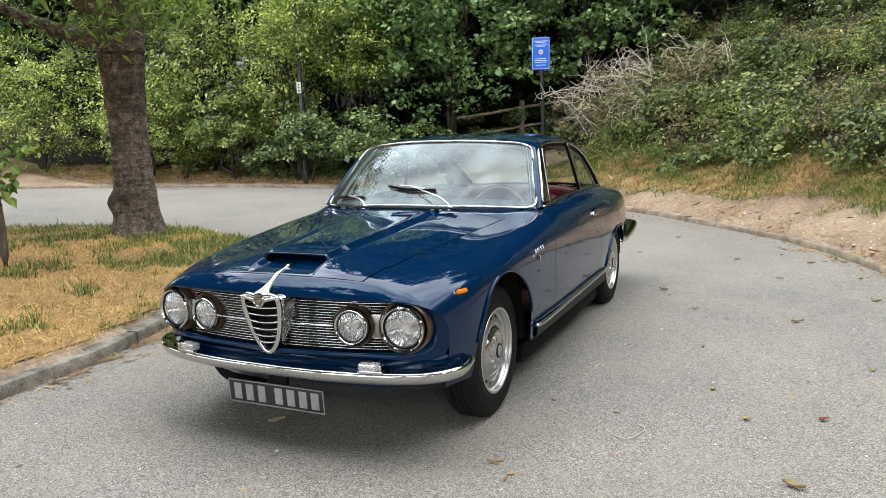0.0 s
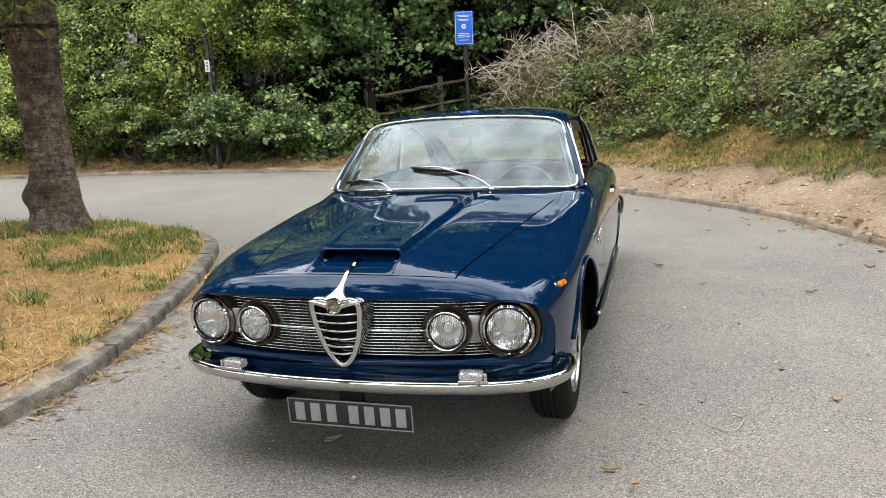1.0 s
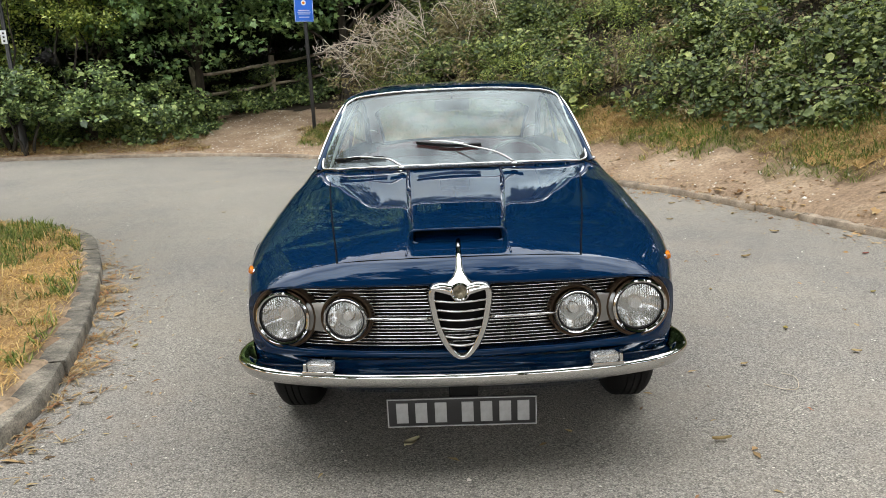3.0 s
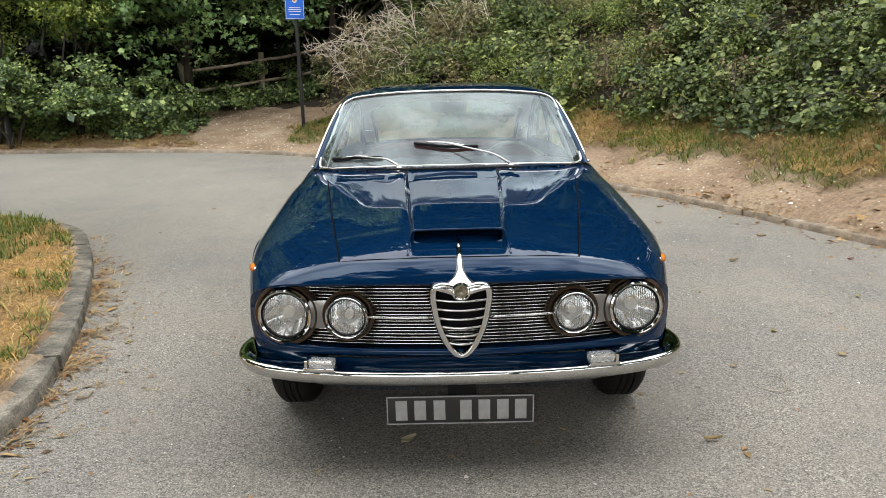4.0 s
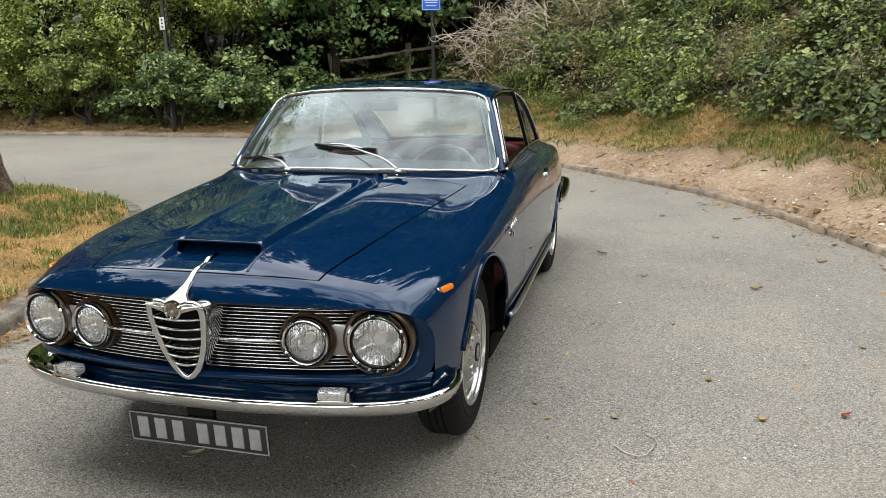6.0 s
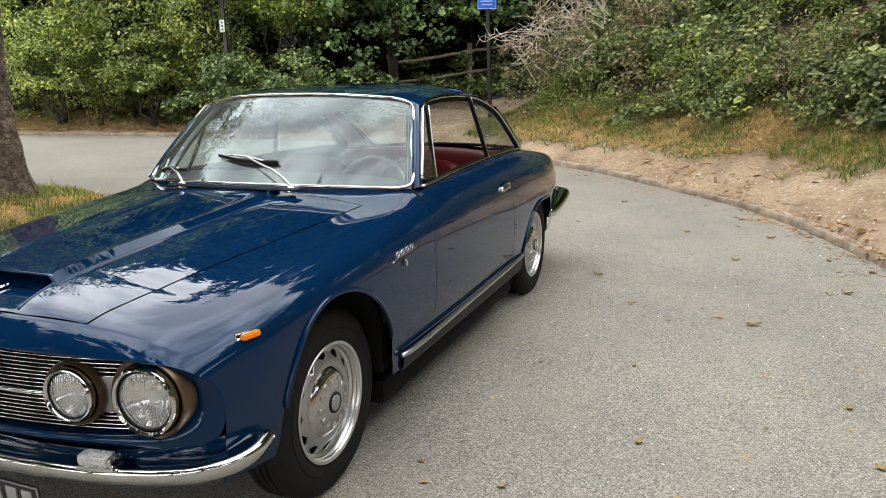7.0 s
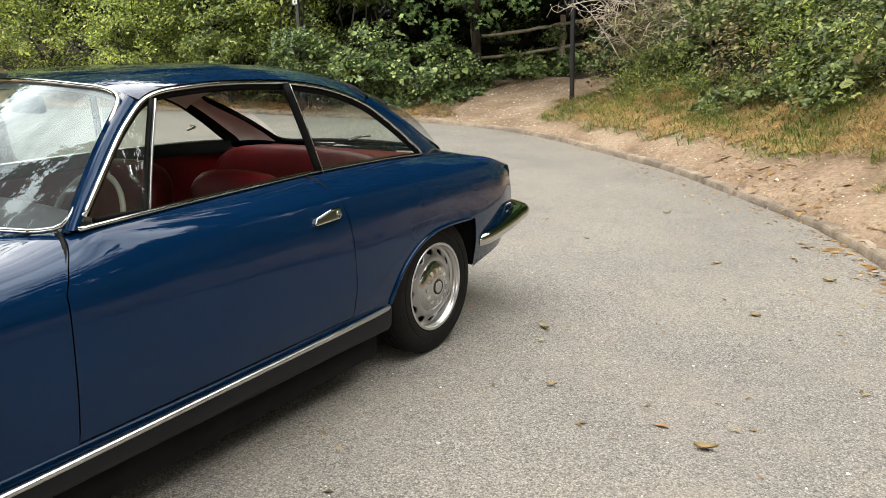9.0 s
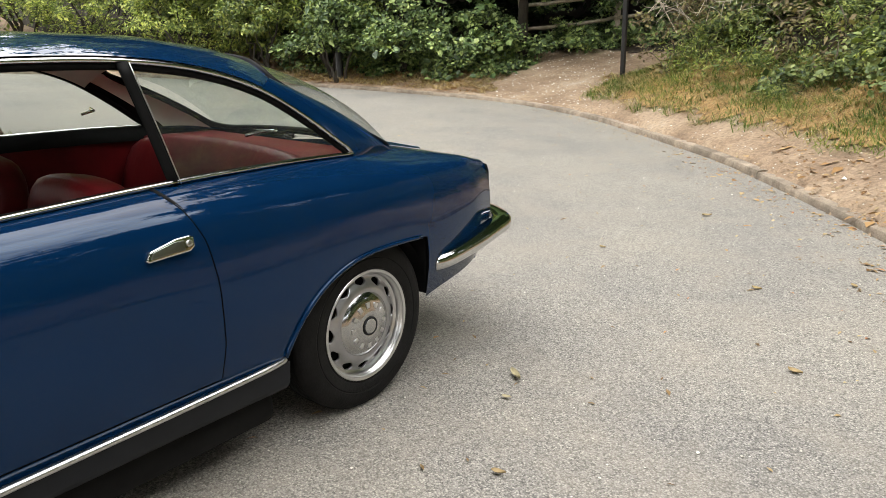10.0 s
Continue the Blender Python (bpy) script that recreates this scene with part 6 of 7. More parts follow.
# windscreen wipers and the scuttle vent
WSP = ruled(WS_FOOT, WS_HEAD, 21, 0.018)


def on_screen(x, h, off=0.015):
    k = int(round(20 * h))
    row = WSP[k]
    p = np.array([np.interp(x, row[:, 0], row[:, c]) for c in range(3)])
    return p + np.array((0, -0.75, 0.66)) * off


for px, xa, ha, xb2, hb in ((0.297, -0.19, 0.25, 0.14, 0.2), (-0.262, -0.63, 0.12, -0.36, 0.12)):
    pivot = np.array((px, 0.555, 0.955))
    mid = (on_screen(xa, ha, 0.03) + on_screen(xb2, hb, 0.03)) / 2
    wip = strip("wiper_arm", spline([pivot + (0, 0, 0.012), pivot * 0.75 + mid * 0.25 + (0, -0.005, 0.03), mid * 0.6 + pivot * 0.4 + (0, -0.004, 0.018), mid], 12), np.linspace(0.0062, 0.0035, 12), STEEL, car, 8, label="chrome windscreen wiper")
    strip("wiper_blade", spline([on_screen(xa, ha, 0.012), on_screen((xa + xb2) / 2, (ha + hb) / 2, 0.016), on_screen(xb2, hb, 0.012)], 12), 0.006, BLACK, wip, 6, flat=1.8, up=(0, -0.7, 0.7))
    strip("blade_bridge", spline([on_screen(xa * 0.8 + xb2 * 0.2, ha, 0.02), mid, on_screen(xa * 0.2 + xb2 * 0.8, hb, 0.02)], 8), 0.0045, CHROME, wip, 6)
    lathe("pivot", [(0.0, 0.02), (0.016, 0.019), (0.024, 0.012), (0.026, 0.001)], CHROME, wip, 20, "x", "", tuple(pivot - (0, 0, 0.01)), (0, -90, 0))
vent = slab("scuttle_vent", (0.66, 0.05, 0.008), (0.01, 0.548, 0.956), BLACK, car, 0.002, (4, 0, 0), "black slotted air vent below the windscreen")
for k in range(34):
    slab("slat", (0.007, 0.046, 0.008), (-0.315 + 0.0191 * k, 0, 0.003), PAINT, vent, 0.002)
lip = BODY[i_scoop, U_R0 + 1:] + (0, -0.002, 0.001)
run = int(np.argmin(abs(stations - HOOD_A - 0.018)))
half_lip = [BODY[k, U_R0] + (0.012 * (i_scoop - k) / (i_scoop - run), 0, -0.0015) for k in range(run, i_scoop)] + [lip[0] + (0.005, -0.004, -0.006)] + [q for q in lip[1:]]
whole_lip = half_lip + [np.array(q) * (-1, 1, 1) for q in half_lip[::-1][1:]]
strip("scoop_lip", spline(whole_lip, 90), 0.0042, PAINT, hood, 8)
j0 = i_scoop - 1
throat = np.concatenate([BODY[j0, U_R0 + 1:], (BODY[j0, U_R0 + 1:] * (-1, 1, 1))[::-1][1:]])
part("scoop_floor", grid_mesh("scoop_floor", np.stack([throat, throat + (0, 0.03, 0.010), throat + (0, 0.07, 0.019), throat + (0, 0.2, 0.022)]), flip=True), PAINT, hood)
part("scoop_back", grid_mesh("scoop_back", np.stack([throat + (0, 0.1, 0.0), throat + (0, 0.1, 0.055)]), flip=True), UNDER, hood)

# wheels
def wheel(x, y, s, label):
    """Tyre, slotted steel rim, domed hub cap."""
    hub = tagged(lathe("wheel", [(-0.03, 0.06), (0.0, 0.06), (0.0, 0.001)], UNDER, car, 24, "x"), label)
    hub.matrix_local = pose(x, y, HUB_Z) @ Matrix.Diagonal((s, 1, 1, 1))
    w = 0.082
    side = [(-w, .2), (-w - .003, .212), (-w - .001, .216), (-w - .005, .222), (-w - .006, .25), (-w - .003, .253), (-w - .006, .257), (-w - .005, .275), (-w, .295), (-w + .014, .313), (-0.05, TYRE_R - .001), (-0.03, TYRE_R)]
    prof = side + [(-.031 + .0, TYRE_R), (-.028, TYRE_R - .008), (-.024, TYRE_R - .008), (-.021, TYRE_R), (-.003, TYRE_R), (-.001, TYRE_R - .008), (.003, TYRE_R - .008), (.005, TYRE_R), (.021, TYRE_R), (.024, TYRE_R - .008), (.028, TYRE_R - .008), (.031, TYRE_R)] + [(-q, r) for q, r in side[::-1]]
    lathe("tyre", prof, RUBBER, hub, 72, "x", "black radial tyre")
    lathe("rim", [(-.07, .205), (.0, .195), (.05, .2), (.072, .212), (.082, .222), (.086, .218), (.084, .208), (.076, .206), (.073, .202), (.07, .204), (.066, .2), (.055, .198), (.048, .188)], STEEL, hub, 72, "x", "silver steel rim")
    # slotted disc between the rim and the cap
    r = np.linspace(.125, .196, 17)
    rc, ra = .171, .0165
    secs, m = [], 12
    for k in range(m):
        for sg in (1, -1):
            e = np.sqrt(np.clip(1 - ((r - rc) / ra) ** 2, 0, 1)) * 0.027 / r
            t = np.linspace(0, 1, 5)
            ang = 2 * math.pi * k / m + sg * (e[:, None] + (math.pi / m - e[:, None]) * t)
            xx = 0.038 + 0.02 * np.exp(-((r - .135) / .03) ** 2) - .004 * np.exp(-((r[:, None] - rc) / ra) ** 2 - (t * 2) ** 2).mean(1)
            G = np.stack([np.broadcast_to(xx[:, None], ang.shape), r[:, None] * np.cos(ang), r[:, None] * np.sin(ang)], -1)
            i = np.arange(G.shape[0] * 5).reshape(-1, 5)
            f = np.stack([i[:-1, :-1], i[1:, :-1], i[1:, 1:], i[:-1, 1:]], -1).reshape(-1, 4)
            secs.append((G.reshape(-1, 3), f if sg < 0 else f[:, ::-1]))
    dbm = bmesh.new()
    dbm.from_mesh(joined("disc", secs))
    bmesh.ops.remove_doubles(dbm, verts=dbm.verts, dist=0.0004)
    disc = part("disc", dbm, SILVER, hub, "silver wheel disc with ventilation slots")
    sol = disc.modifiers.new("thickness", "SOLIDIFY")
    sol.thickness = 0.01
    lathe("drum", [(.028, .196), (.028, .001)], UNDER, hub, 32, "x")
    cap = lathe("hub_cap", [(.044, .15), (.05, .153), (.054, .15), (.05, .146), (.046, .142), (.052, .143), (.058, .138), (.06, .134), (.064, .132), (.078, .108), (.082, .1), (.083, .095), (.094, .06), (.096, .042), (.094, .038), (.094, .032), (.098, .029), (.099, .001)], SATIN, hub, 56, "x", "domed chrome hub cap")
    lathe("centre_ring", [(.0945, .038), (.0985, .0365), (.0985, .031), (.0945, .0295)], BLACK, cap, 32, "x")
    for o in hub.children:
        if not o.name.startswith("tyre"):
            o.scale = (1, 0.95, 0.95)
    for k in range(12):
        an = 2 * math.pi * k / 12
        slab("embossed_block", (0.008, 0.017, 0.022), (.0865, .081 * math.cos(an + math.pi / 2), .081 * math.sin(an + math.pi / 2)), STEEL, cap, 0.002, (math.degrees(an), 0, 0))
    return hub


for s in (1, -1):
    wheel(s * 0.692, WHEEL_F, s, "front wheel with black tyre and chrome hub cap")
    wheel(s * 0.692, WHEEL_R, s, "rear wheel with black tyre and chrome hub cap")

# rolled lips of the wheel arches
for s in (1, -1):
    for y0, y1 in ((-0.405, 0.345), (2.13, 2.86)):
        run = BODY[(stations > y0) & (stations < y1), 0]
        strip("arch_lip", flip_x(run + (0.003, 0, 0.002), s), 0.0085, PAINT, car, 8, up=(1, 0, 0))

# under the body: pan, added dark blocks, wheel wells, tail panel
for s in (1, -1):
    slab("splash_panel", (0.31, 0.06, 0.3), (s * 0.62, 2.95, 0.49), UNDER, car, 0.006)
    slab("splash_panel", (0.25, 0.02, 0.34), (s * 0.65, 0.375, 0.46), UNDER, car, 0.006)
    slab("splash_panel", (0.2, 0.02, 0.34), (s * 0.62, -0.44, 0.5), UNDER, car, 0.006)
# hung low so that less light gets in under the car
slab("floor_pan", (1.16, 2.7, 0.12), (0, 1.6, 0.19), UNDER, car, 0.02)
# black slab added to stand for the deep shadow below the sills
slab("centre_pan", (1.52, 1.72, 0.11), (0, 1.27, 0.185), UNDER, car, 0.03)
# unseen filler below the bonnet, keeps light from leaking through the gaps
slab("engine_bay", (0.9, 1.1, 0.25), (0, -0.02, 0.52), UNDER, car, 0.03)
for s in (1, -1):
    for y0, hi in ((WHEEL_F, 0.40), (WHEEL_R, 0.36)):
        an = np.linspace(0.1 if y0 else -0.1, math.pi + (0.2 if y0 else -0.12), 25)
        ring = np.stack([np.zeros(25), y0 + 0.012 + hi * np.cos(an), HUB_Z + hi * np.sin(an) * (0.97 if y0 else 1)], 1)
        G = np.stack([ring + (s * 0.775, 0, 0), ring + (s * 0.55, 0, 0), ring * (0, 0, 0) + (s * 0.55, y0, HUB_Z)])
        part("wheel_well", grid_mesh("wheel_well", G), UNDER, car)
q = np.linspace(-1, 1, 31)
rt = np.stack([.69 * q, 3.59 - .11 * abs(q) ** 3, .786 - .01 * abs(q) ** 5], 1)
part("tail_panel", grid_mesh("tail_panel", np.stack([rt * (1, 1, 1) + (0, -0.004, 0), rt * (1.0, 1, 0) + (0, 0.012, .745), rt * (1.02, 1, 0) + (0, 0.0, .6), rt * (1.02, 1, 0) + (0, -.03, .48), rt * (1, 1, 0) + (0, -.1, .36)])), PAINT, car, "blue tail panel")

# ---- the cabin ----
def cushion(name, size, at, turn, parent, label="", bulge=0.35):
    """A padded cushion with rounded sides and piping."""
    bm = bmesh.new()
    bmesh.ops.create_cube(bm, size=1)
    bmesh.ops.subdivide_edges(bm, edges=bm.edges[:], cuts=7, use_grid_fill=True)
    for v in bm.verts:
        c = v.co * 2
        r = (abs(c.x) ** 5 + abs(c.y) ** 5 + abs(c.z) ** 5) ** 0.2
        k = c / max(r, 1e-6) * max(abs(c.x), abs(c.y), abs(c.z))
        v.co = k * 0.5
        v.co.z *= 1 - 0.1 * (c.x ** 2)
        v.co = Vector((v.co.x * size[0], v.co.y * size[1], v.co.z * size[2]))
    ob = part(name, bm, LEATHER, parent, label)
    ob.matrix_local = pose(*at, *turn)
    return ob


for s in (1, -1):
    seat = cushion("front_seat", (0.52, 0.52, 0.16), (s * 0.36, 1.52, 0.52), (6, 0, 0), car, "red leather front seat")
    cushion("seat_back", (0.5, 0.15, 0.46), (0, 0.27, 0.175), (-14, 0, 0), seat)
    slab("door_card", (0.02, 1.1, 0.46), (s * 0.735, 1.36, 0.67), LEATHER, car, 0.008, (0, -s * 6, 0))
    slab("side_panel", (0.02, 0.75, 0.4), (s * 0.69, 2.3, 0.7), LEATHER, car, 0.008, (0, -s * 4, 0))
cushion("rear_bench", (1.2, 0.5, 0.2), (0, 2.2, 0.52), (6, 0, 0), car, "red leather rear bench")
cushion("bench_back", (1.24, 0.17, 0.5), (0, 2.5, 0.7), (-20, 0, 0), car)
slab("parcel_shelf", (1.16, 0.36, 0.03), (0, 2.74, 0.885), LEATHER, car, 0.008, (-2, 0, 0), "red parcel shelf below the rear window")
slab("cabin_floor", (1.4, 1.9, 0.03), (0, 1.7, 0.33), CARPET, car)
slab("bulkhead", (1.24, 0.03, 0.5), (0, 0.66, 0.57), BLACK, car)
xs = np.linspace(-0.7, 0.7, 25)
D = np.stack([np.stack([xs, windscreen_foot(xs) + 0.03, np.full(25, .945) - .02 * (xs / .7) ** 2], 1), np.stack([xs, np.full(25, .93), np.full(25, .975) - .03 * (xs / .7) ** 4], 1), np.stack([xs, np.full(25, .99), np.full(25, .955) - .03 * (xs / .7) ** 4], 1), np.stack([xs, np.full(25, 1.0), np.full(25, .75)], 1)])
part("dashboard", grid_mesh("dashboard", D), DASH, car, "dark padded dashboard")
an = np.linspace(0, 2 * math.pi, 48, endpoint=False)
wheel_pts = np.stack([0.36 + 0.195 * np.cos(an), 1.12 + 0.195 * np.sin(an) * 0.42, 0.845 + 0.195 * np.sin(an) * 0.9], 1)
sw_ob = strip("steering_wheel", wheel_pts, 0.009, IVORY, car, 8, True, label="thin ivory steering wheel")
for a0 in (0.15, math.pi - 0.15, -math.pi / 2):
    e = (0.36 + 0.19 * math.cos(a0), 1.12 + 0.19 * math.sin(a0) * 0.42, 0.845 + 0.19 * math.sin(a0) * 0.9)
    strip("spoke", [(0.36, 1.09, 0.84), e], 0.008, CHROME, sw_ob, 6)
strip("column", [(0.36, 1.1, 0.845), (0.36, 0.9, 0.78)], 0.028, BLACK, sw_ob, 10)
mir = slab("rear_view_mirror", (0.19, 0.025, 0.06), (0.0, 1.19, 1.235), BLACK, car, 0.01, (8, 0, 0), "small interior mirror")
strip("mirror_stem", [(0, 0, 0.03), (0, -0.03, 0.07)], 0.006, CHROME, mir, 6)

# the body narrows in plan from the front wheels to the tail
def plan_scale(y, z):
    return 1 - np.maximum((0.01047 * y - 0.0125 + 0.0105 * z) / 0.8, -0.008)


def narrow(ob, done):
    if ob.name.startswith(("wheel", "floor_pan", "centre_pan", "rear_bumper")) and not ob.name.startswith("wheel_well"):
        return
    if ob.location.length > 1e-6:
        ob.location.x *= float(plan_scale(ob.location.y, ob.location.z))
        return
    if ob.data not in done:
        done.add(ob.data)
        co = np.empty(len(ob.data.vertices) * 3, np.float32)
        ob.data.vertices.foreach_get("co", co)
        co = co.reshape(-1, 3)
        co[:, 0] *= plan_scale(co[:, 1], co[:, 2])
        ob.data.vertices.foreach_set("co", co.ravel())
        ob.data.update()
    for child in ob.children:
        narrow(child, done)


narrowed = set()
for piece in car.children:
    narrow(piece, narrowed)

# ---- sign, lamp post, fence, stones and litter ----
POST_BLACK = plain("black_post_paint", (0.012, 0.012, 0.013), 0.45, 0, 0.2, 10)
SIGN_BLUE, SIGN_WHITE = plain("sign_blue", (0.012, 0.13, 0.62), 0.4, 0, 0.06, 6), plain("sign_white", (0.72, 0.74, 0.76), 0.5, 0, 0.05, 6)


def box(name, size, at, material, parent, bevel=0.004, turn=(0, 0, 0), label=""):
    return slab(name, size, at, material, parent, bevel, turn, label)


sign = tagged(new("notice_sign"), "blue notice board on a black post at the path", "sign")
SGX, SGY = -2.96, 12.33
sign.location = (SGX, SGY, float(ground_height(SGX, SGY)))
sz = sign.location.z
box("post", (0.065, 0.065, 3.2 - sz + 0.1), (0, 0, (3.2 - sz) / 2 - 0.05), POST_BLACK, sign)
board = box("board", (0.37, 0.012, 0.66), (0.0, -0.045, 2.9 - sz), SIGN_BLUE, sign, 0.004, (0, 1.5, 14), "blue board with white border and lines")
for dx, dz, w, h in ((0, 0.315, 0.35, 0.006), (0, -0.315, 0.35, 0.006), (-0.172, 0, 0.006, 0.63), (0.172, 0, 0.006, 0.63)):
    box("border", (w, 0.004, h), (dx, -0.008, dz), SIGN_WHITE, board, 0.001)
for dz, w in ((0.25, 0.28), (0.225, 0.2), (0.17, 0.24), (0.145, 0.16), (-0.11, 0.22), (-0.145, 0.26), (-0.18, 0.24), (-0.24, 0.2)):
    box("line", (w, 0.004, 0.012), (0, -0.008, dz), SIGN_WHITE, board, 0.001)
lathe("emblem", [(-0.009, 0.001), (-0.009, 0.045), (-0.006, 0.048)], SIGN_WHITE, board, 24, "y", "", (0, -0.002, 0.03))
lathe("emblem_core", [(-0.012, 0.001), (-0.012, 0.024), (-0.009, 0.025)], AMBER, board, 20, "y", "", (0, -0.002, 0.03))

lamp_post = tagged(new("lamp_post"), "black lamp post with a white number tag among the shrubs", "lamp post")
lamp_post.location = (-8.37, 11.22, float(ground_height(-8.37, 11.22)))
lathe("pole", [(-0.1, 0.07), (0.9, 0.07), (0.95, 0.042), (6.5, 0.035), (6.5, 0.001)], POST_BLACK, lamp_post, 20, "x", "", (0, 0, 0), (0, -90, 0))
tag = box("tag", (0.1, 0.006, 0.25), (0.0, -0.062, 2.5 - lamp_post.location.z), SIGN_WHITE, lamp_post, 0.003, (0, 0, 20), "white tag with dark marks")
for k in range(3):
    box("mark", (0.032, 0.004, 0.034), (0, -0.005, 0.07 - 0.07 * k), POST_BLACK, tag, 0.001)

fence = tagged(new("rail_fence"), "weathered split-rail wooden fence half hidden by ivy", "fence")
posts = [(-5.78, 13.75), (-4.35, 14.9), (-2.9, 15.9), (-1.4, 16.6)]
fence.location = (*posts[0], 0)
for k, (x, y) in enumerate(posts):
    z = float(ground_height(x, y))
    box("post", (0.11, 0.11, 1.25), (x - posts[0][0], y - posts[0][1], z + 0.5), FENCE_WOOD, fence, 0.012, (0, rng.normal(0, 2), 35))
for (x0, y0), (x1, y1) in zip(posts[:-1], posts[1:]):
    for h in (0.48, 0.94):
        a = np.array((x0 - posts[0][0], y0 - posts[0][1], float(ground_height(x0, y0)) + h + rng.normal(0, 0.02)))
        b = np.array((x1 - posts[0][0], y1 - posts[0][1], float(ground_height(x1, y1)) + h + rng.normal(0, 0.02)))
        t = np.linspace(0, 1, 9)[:, None]
        line = a + (b - a) * t + (0, -0.06, 0) + np.sin(math.pi * t) * (0, 0, -0.03) + rng.normal(0, 0.006, (9, 3))
        part("rail", tri_fix("rail", tube(line, 0.05 + rng.normal(0, 0.003, 9), 7, flat=0.7), FENCE_WOOD), None, fence)


def pebbles(name, x, y, size, material, label, category="stones"):
    """Many small stones as one piece of ground cover."""
    T = np.array([(1, 0, 0), (0.2, 0.9, 0.1), (-0.9, 0.3, 0), (-0.3, -0.9, 0), (0.6, -0.7, 0), (0.05, 0.05, 0.7), (0, 0, -0.3)])
    F = np.array([(0, 1, 5), (1, 2, 5), (2, 3, 5), (3, 4, 5), (4, 0, 5)])
    n = len(x)
    s = size * np.exp(rng.normal(0, 0.45, n))
    a = rng.uniform(0, 6.28, n)
    J = T[None] * rng.uniform(0.7, 1.3, (n, 7, 3)) * s[:, None, None]
    V = np.stack([J[..., 0] * np.cos(a)[:, None] - J[..., 1] * np.sin(a)[:, None], J[..., 0] * np.sin(a)[:, None] + J[..., 1] * np.cos(a)[:, None], J[..., 2]], -1)
    z = np.where((outside(x, y) <= 0.06) & (on_island(x, y) <= 0.08), road_height(x, y) + 0.003, ground_height(x, y))
    V += np.stack([x, y, z], 1)[:, None]
    return tagged(part(name, mesh_np(name, V.reshape(-1, 3), (F[None] + (np.arange(n) * 7)[:, None, None]).reshape(-1, 3), material), None), label, category, kind="stuff")


x, y = scatter(16000, -6.5, 4.2, 1, 14.5)
d = outside(x, y)
track = np.abs(x + 3.9 + 0.25 * (y - 11)) < 1.2
sel = (d > 0.08) & (d < np.where(track, 4, 0.8)) & (rng.uniform(0, 1, len(x)) < np.where(track, 0.8, 0.12 + 0.8 * (bumps(x, y, 61, 0.5) > 0.35)))
pebbles("chalk_pebbles", x[sel], y[sel], 0.0095, CHALK, "scattered chalk pebbles on the bare verge and path")
x, y = scatter(2600, -5, 3.9, -2.5, 11)
sel = (outside(x, y) < -0.05) & (on_island(x, y) < -0.02)
pebbles("road_grit", x[sel], y[sel], 0.0032, CHALK, "loose pale grit on the asphalt", "grit")

LITTER = leaf_material("fallen_leaf", [(0.1067, 0.06, 0.0267), (0.2191, 0.1388, 0.0657), (0.336, 0.24, 0.128), (0.4382, 0.333, 0.1753), (0.3264, 0.1152, 0.048)], 0.7, 0.0)
YELLOW_LEAF = leaf_material("yellow_leaf", [(0.2699, 0.2093, 0.049), (0.3213, 0.2558, 0.0796)], 0.6, 0.0)
RED_LEAF = leaf_material("red_leaf", [(0.225, 0.0375, 0.0225), (0.2625, 0.06, 0.0375)], 0.6, 0.0)
TAN_LEAF = leaf_material("tan_leaf", [(0.357, 0.255, 0.1275), (0.425, 0.323, 0.17)], 0.7, 0.0)
PALE_LEAF = leaf_material("pale_leaf", [(0.4, 0.3572, 0.2304), (0.44, 0.38, 0.2592)], 0.7, 0.0)


def fallen_leaf(x, y, size, material, label, turn, wide=0.35):
    """A curled dry leaf on the asphalt."""
    t = np.linspace(0, 1, 7)
    w = size * wide * np.sin(math.pi * t ** 0.8) * (1 - 0.3 * t) + 0.001
    c = np.linspace(-1, 1, 5)
    G = np.stack([np.stack([np.full(5, size * (tt - 0.5)), ww * c, 0.006 + 0.22 * size * (abs(c) ** 2 * 0.6 + 0.5 * (2 * tt - 1) ** 2 * rr)], 1) for tt, ww, rr in zip(t, w, rng.uniform(0.3, 1.0, 7))])
    ob = tagged(part("fallen_leaf", grid_mesh("fallen_leaf", G), material), label, "leaf", "fallen leaves")
    ob.matrix_world = pose(x, y, float(road_height(x, y)), 0, 0, turn)
    return ob


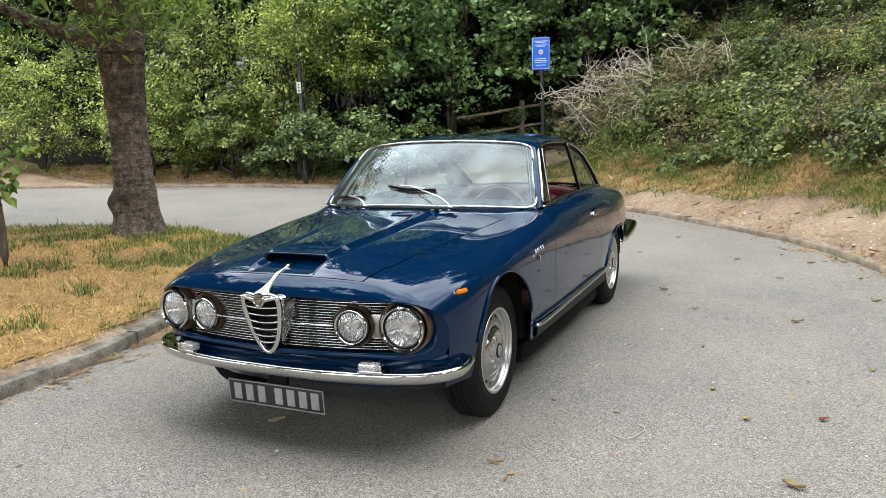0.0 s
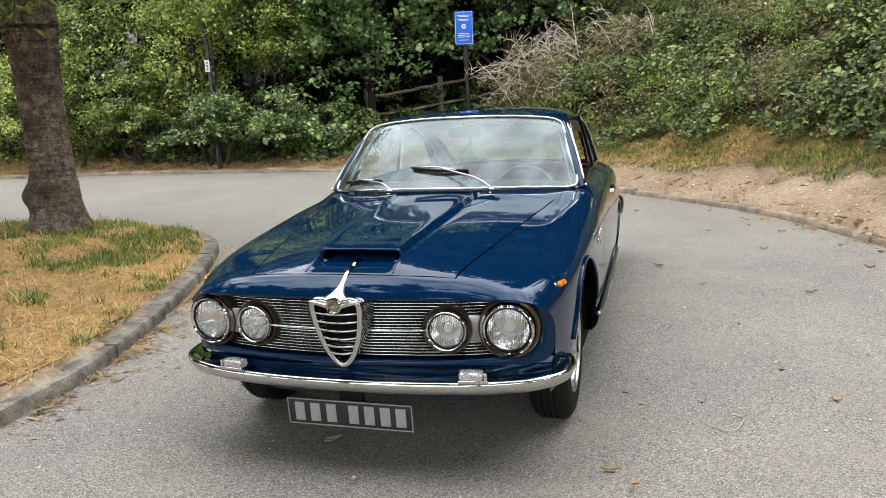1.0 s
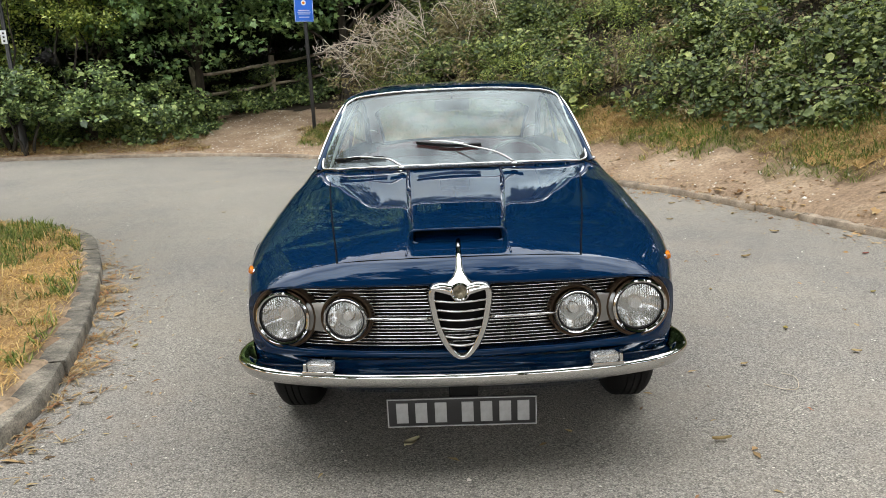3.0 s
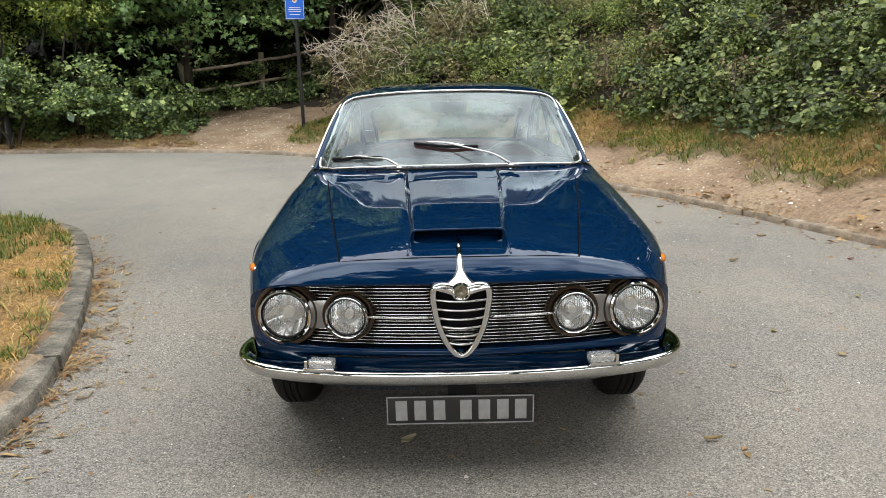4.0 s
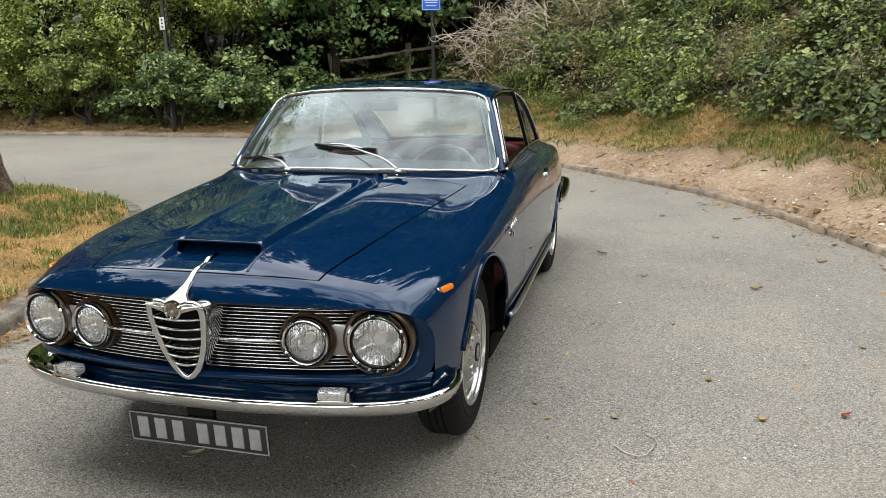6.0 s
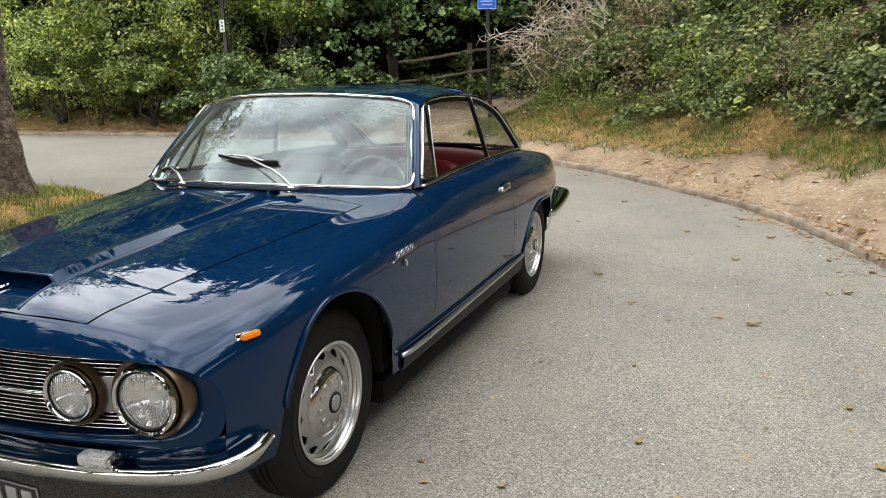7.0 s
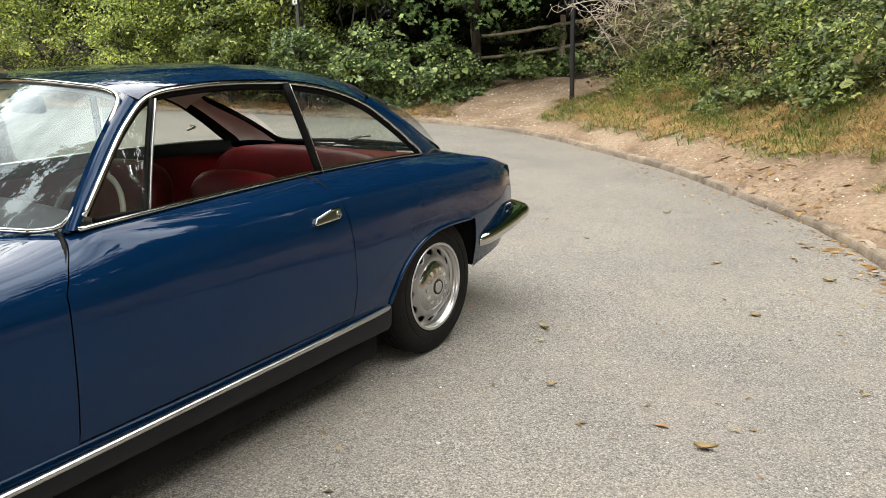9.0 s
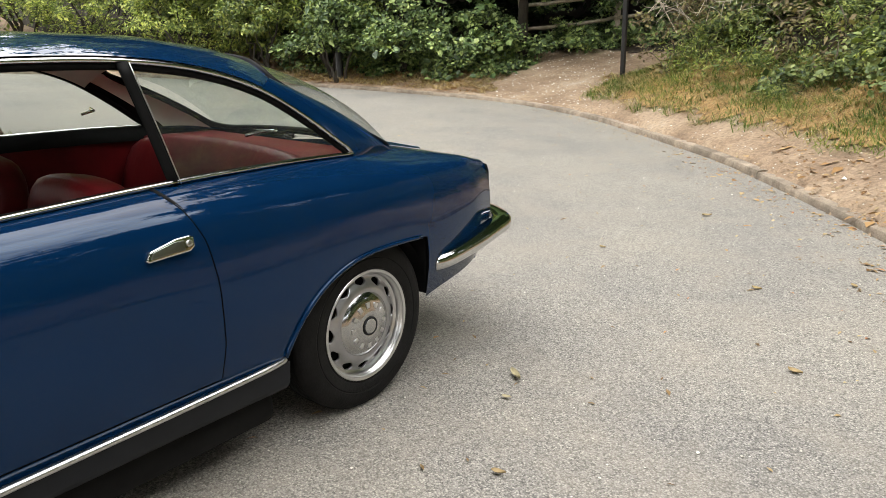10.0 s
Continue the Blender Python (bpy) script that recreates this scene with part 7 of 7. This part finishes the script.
for x, y, size, m, name, turn, wide in (
    (0.953, -0.521, 0.10, TAN_LEAF, "tan", 5, 0.14), (2.07, 2.265, 0.11, LITTER, "brown", 20, 0.22), (2.594, 3.055, 0.1, LITTER, "brown", -30, 0.3),
    (2.169, 4.587, 0.1, LITTER, "brown", 10, 0.3), (1.688, 0.671, 0.055, YELLOW_LEAF, "yellow", 60, 0.35), (1.871, 0.305, 0.06, TAN_LEAF, "tan", -20, 0.35),
    (2.193, 0.406, 0.07, RED_LEAF, "red", 40, 0.25), (2.079, -0.328, 0.12, LITTER, "brown", -25, 0.2), (-0.215, -0.472, 0.115, PALE_LEAF, "pale yellow", 50, 0.28),
    (0.74, 6.05, 0.09, LITTER, "brown", 30, 0.35), (1.504, 4.672, 0.07, TAN_LEAF, "tan", 0, 0.35), (1.378, 2.471, 0.065, LITTER, "brown", 15, 0.25),
    (1.925, 3.761, 0.08, LITTER, "brown", -10, 0.3), (-2.395, 2.14, 0.07, TAN_LEAF, "tan", 25, 0.3), (-1.78, 0.677, 0.05, YELLOW_LEAF, "yellow", 70, 0.4),
    (1.05, 3.07, 0.13, PALE_LEAF, "pale curled", -35, 0.16), (1.12, 2.9, 0.05, PALE_LEAF, "pale", 15, 0.3), (2.45, 1.25, 0.05, YELLOW_LEAF, "yellow", 15, 0.35),
    (1.55, 1.45, 0.05, LITTER, "brown", 80, 0.3), (2.9, 2.2, 0.07, RED_LEAF, "red", 10, 0.3), (2.5, 0.75, 0.055, YELLOW_LEAF, "yellow", -15, 0.4), (1.3, 0.2, 0.05, LITTER, "brown", 15, 0.3),
    (2.55, 3.9, 0.09, TAN_LEAF, "tan", 55, 0.3), (1.9, 5.0, 0.07, LITTER, "brown", -45, 0.3), (0.5, 4.9, 0.06, LITTER, "brown", -5, 0.3), (-2.6, 4.9, 0.06, TAN_LEAF, "tan", -5, 0.3)):
    fallen_leaf(x, y, size * 0.75, m, f"dry {name} fallen leaf lying on the asphalt", turn, wide)

# small litter along the kerbs
x, y = scatter(60000, -6, 4.2, -3, 12)
d, i = outside(x, y), on_island(x, y)
near_r = np.exp(-np.abs(d + 0.12) / 0.16) * (d < 0.5) * (0.35 + 0.65 * (bumps(x, y, 71, 0.7) > 0))
near_l = np.exp(-np.abs(i + 0.05) / 0.1) * (i < 0.02) * (y < 3.2) * 0.8
loose = 0.018 * (d < 0) * (i < 0)
sel = rng.uniform(0, 1, len(x)) < 1.0 * near_r + 0.9 * near_l + loose
x, y = x[sel], y[sel]
z = np.where((outside(x, y) <= 0.06) & (on_island(x, y) <= 0.08), road_height(x, y) + 0.004, ground_height(x, y) + 0.004)
P = np.stack([x, y, z], 1)
tagged(part("leaf_litter", leaf_mesh("leaf_litter", P, 0.04, LITTER, shape=NARROW, flat=0.9), None), "small dry leaves and straw along the kerbs", "litter", kind="stuff")
x, y = scatter(42000, -0.6, 4.1, 0.8, 8.6)
d = outside(x, y)
thick = np.clip(0.3 + 0.9 * bumps(x, y, 72, 0.8), 0.04, 1)
sel = rng.uniform(0, 1, len(x)) < 0.75 * thick * np.where(d < 0, np.exp(d / 0.13), np.exp(-d / 0.35)) * (d > -0.7)
x, y = x[sel], y[sel]
z = np.where(outside(x, y) <= 0.0, road_height(x, y) + 0.005, np.where(outside(x, y) < 0.1, road_height(x, y) + 0.066, ground_height(x, y) + 0.006))
RUSSET = leaf_material("russet_leaf", [(0.16, 0.075, 0.032), (0.3, 0.165, 0.075), (0.42, 0.27, 0.14), (0.5, 0.37, 0.22)], 0.75, 0.0, 0.2)
tagged(part("kerb_leaves", leaf_mesh("kerb_leaves", np.stack([x, y, z], 1), 0.042, RUSSET, flat=0.85, spread=0.45), None), "curled russet dead leaves along the road edge", "litter", kind="stuff")
x, y = scatter(110000, -4.6, -1.6, -2.6, 2.6)
i = on_island(x, y)
sel = (i < 0.0) & (rng.uniform(0, 1, len(x)) < np.exp(i / 0.07) * np.clip(0.25 + 1.1 * bumps(x, y, 73, 0.45), 0.04, 1))
g = np.stack([x[sel], y[sel], road_height(x[sel], y[sel]) + 0.003], 1)
tagged(part("gutter_straw", blades(g, 0.05, LITTER, "gutter_straw", 1.9, 0.0032), None), "brown dry straw swept against the kerb", "litter", kind="stuff")
x, y = scatter(70000, -4.6, -1.2, -2.6, 3.6)
i = on_island(x, y)
sel = (i < -0.01) & (rng.uniform(0, 1, len(x)) < 0.8 * np.exp(i / 0.12) * np.clip(0.3 + 0.9 * bumps(x, y, 74, 0.7), 0.03, 1))
g = np.stack([x[sel], y[sel], road_height(x[sel], y[sel]) + 0.006], 1)
tagged(part("gutter_leaves", leaf_mesh("gutter_leaves", g, 0.032, RUSSET, flat=0.85, spread=0.45, shape=NARROW), None), "curled russet leaves gathered in the gutter", "litter", kind="stuff")
strip("fallen_branch", spline([(-0.75, 10.35, 0.36), (-0.3, 10.1, 0.36), (0.1, 9.85, 0.33), (0.7, 9.75, 0.38)], 14) + rng.normal(0, 0.012, (14, 3)), np.linspace(0.03, 0.012, 14), DEAD_WOOD, None, 7)
tagged(bpy.data.objects["fallen_branch"], "pale fallen branch lying in the verge grass", "branch")
stalk = np.array([(1.30, -0.03), (1.36, -0.09), (1.41, -0.10), (1.45, -0.03), (1.46, 0.04), (1.42, 0.08)])
stalk = spline([(a, b, float(road_height(a, b)) + 0.006) for a, b in stalk], 18)
strip("dry_stalk", stalk, 0.0022, DEAD_WOOD, None, 5)
tagged(bpy.data.objects["dry_stalk"], "thin pale dry stalk curled on the asphalt", "stalk")
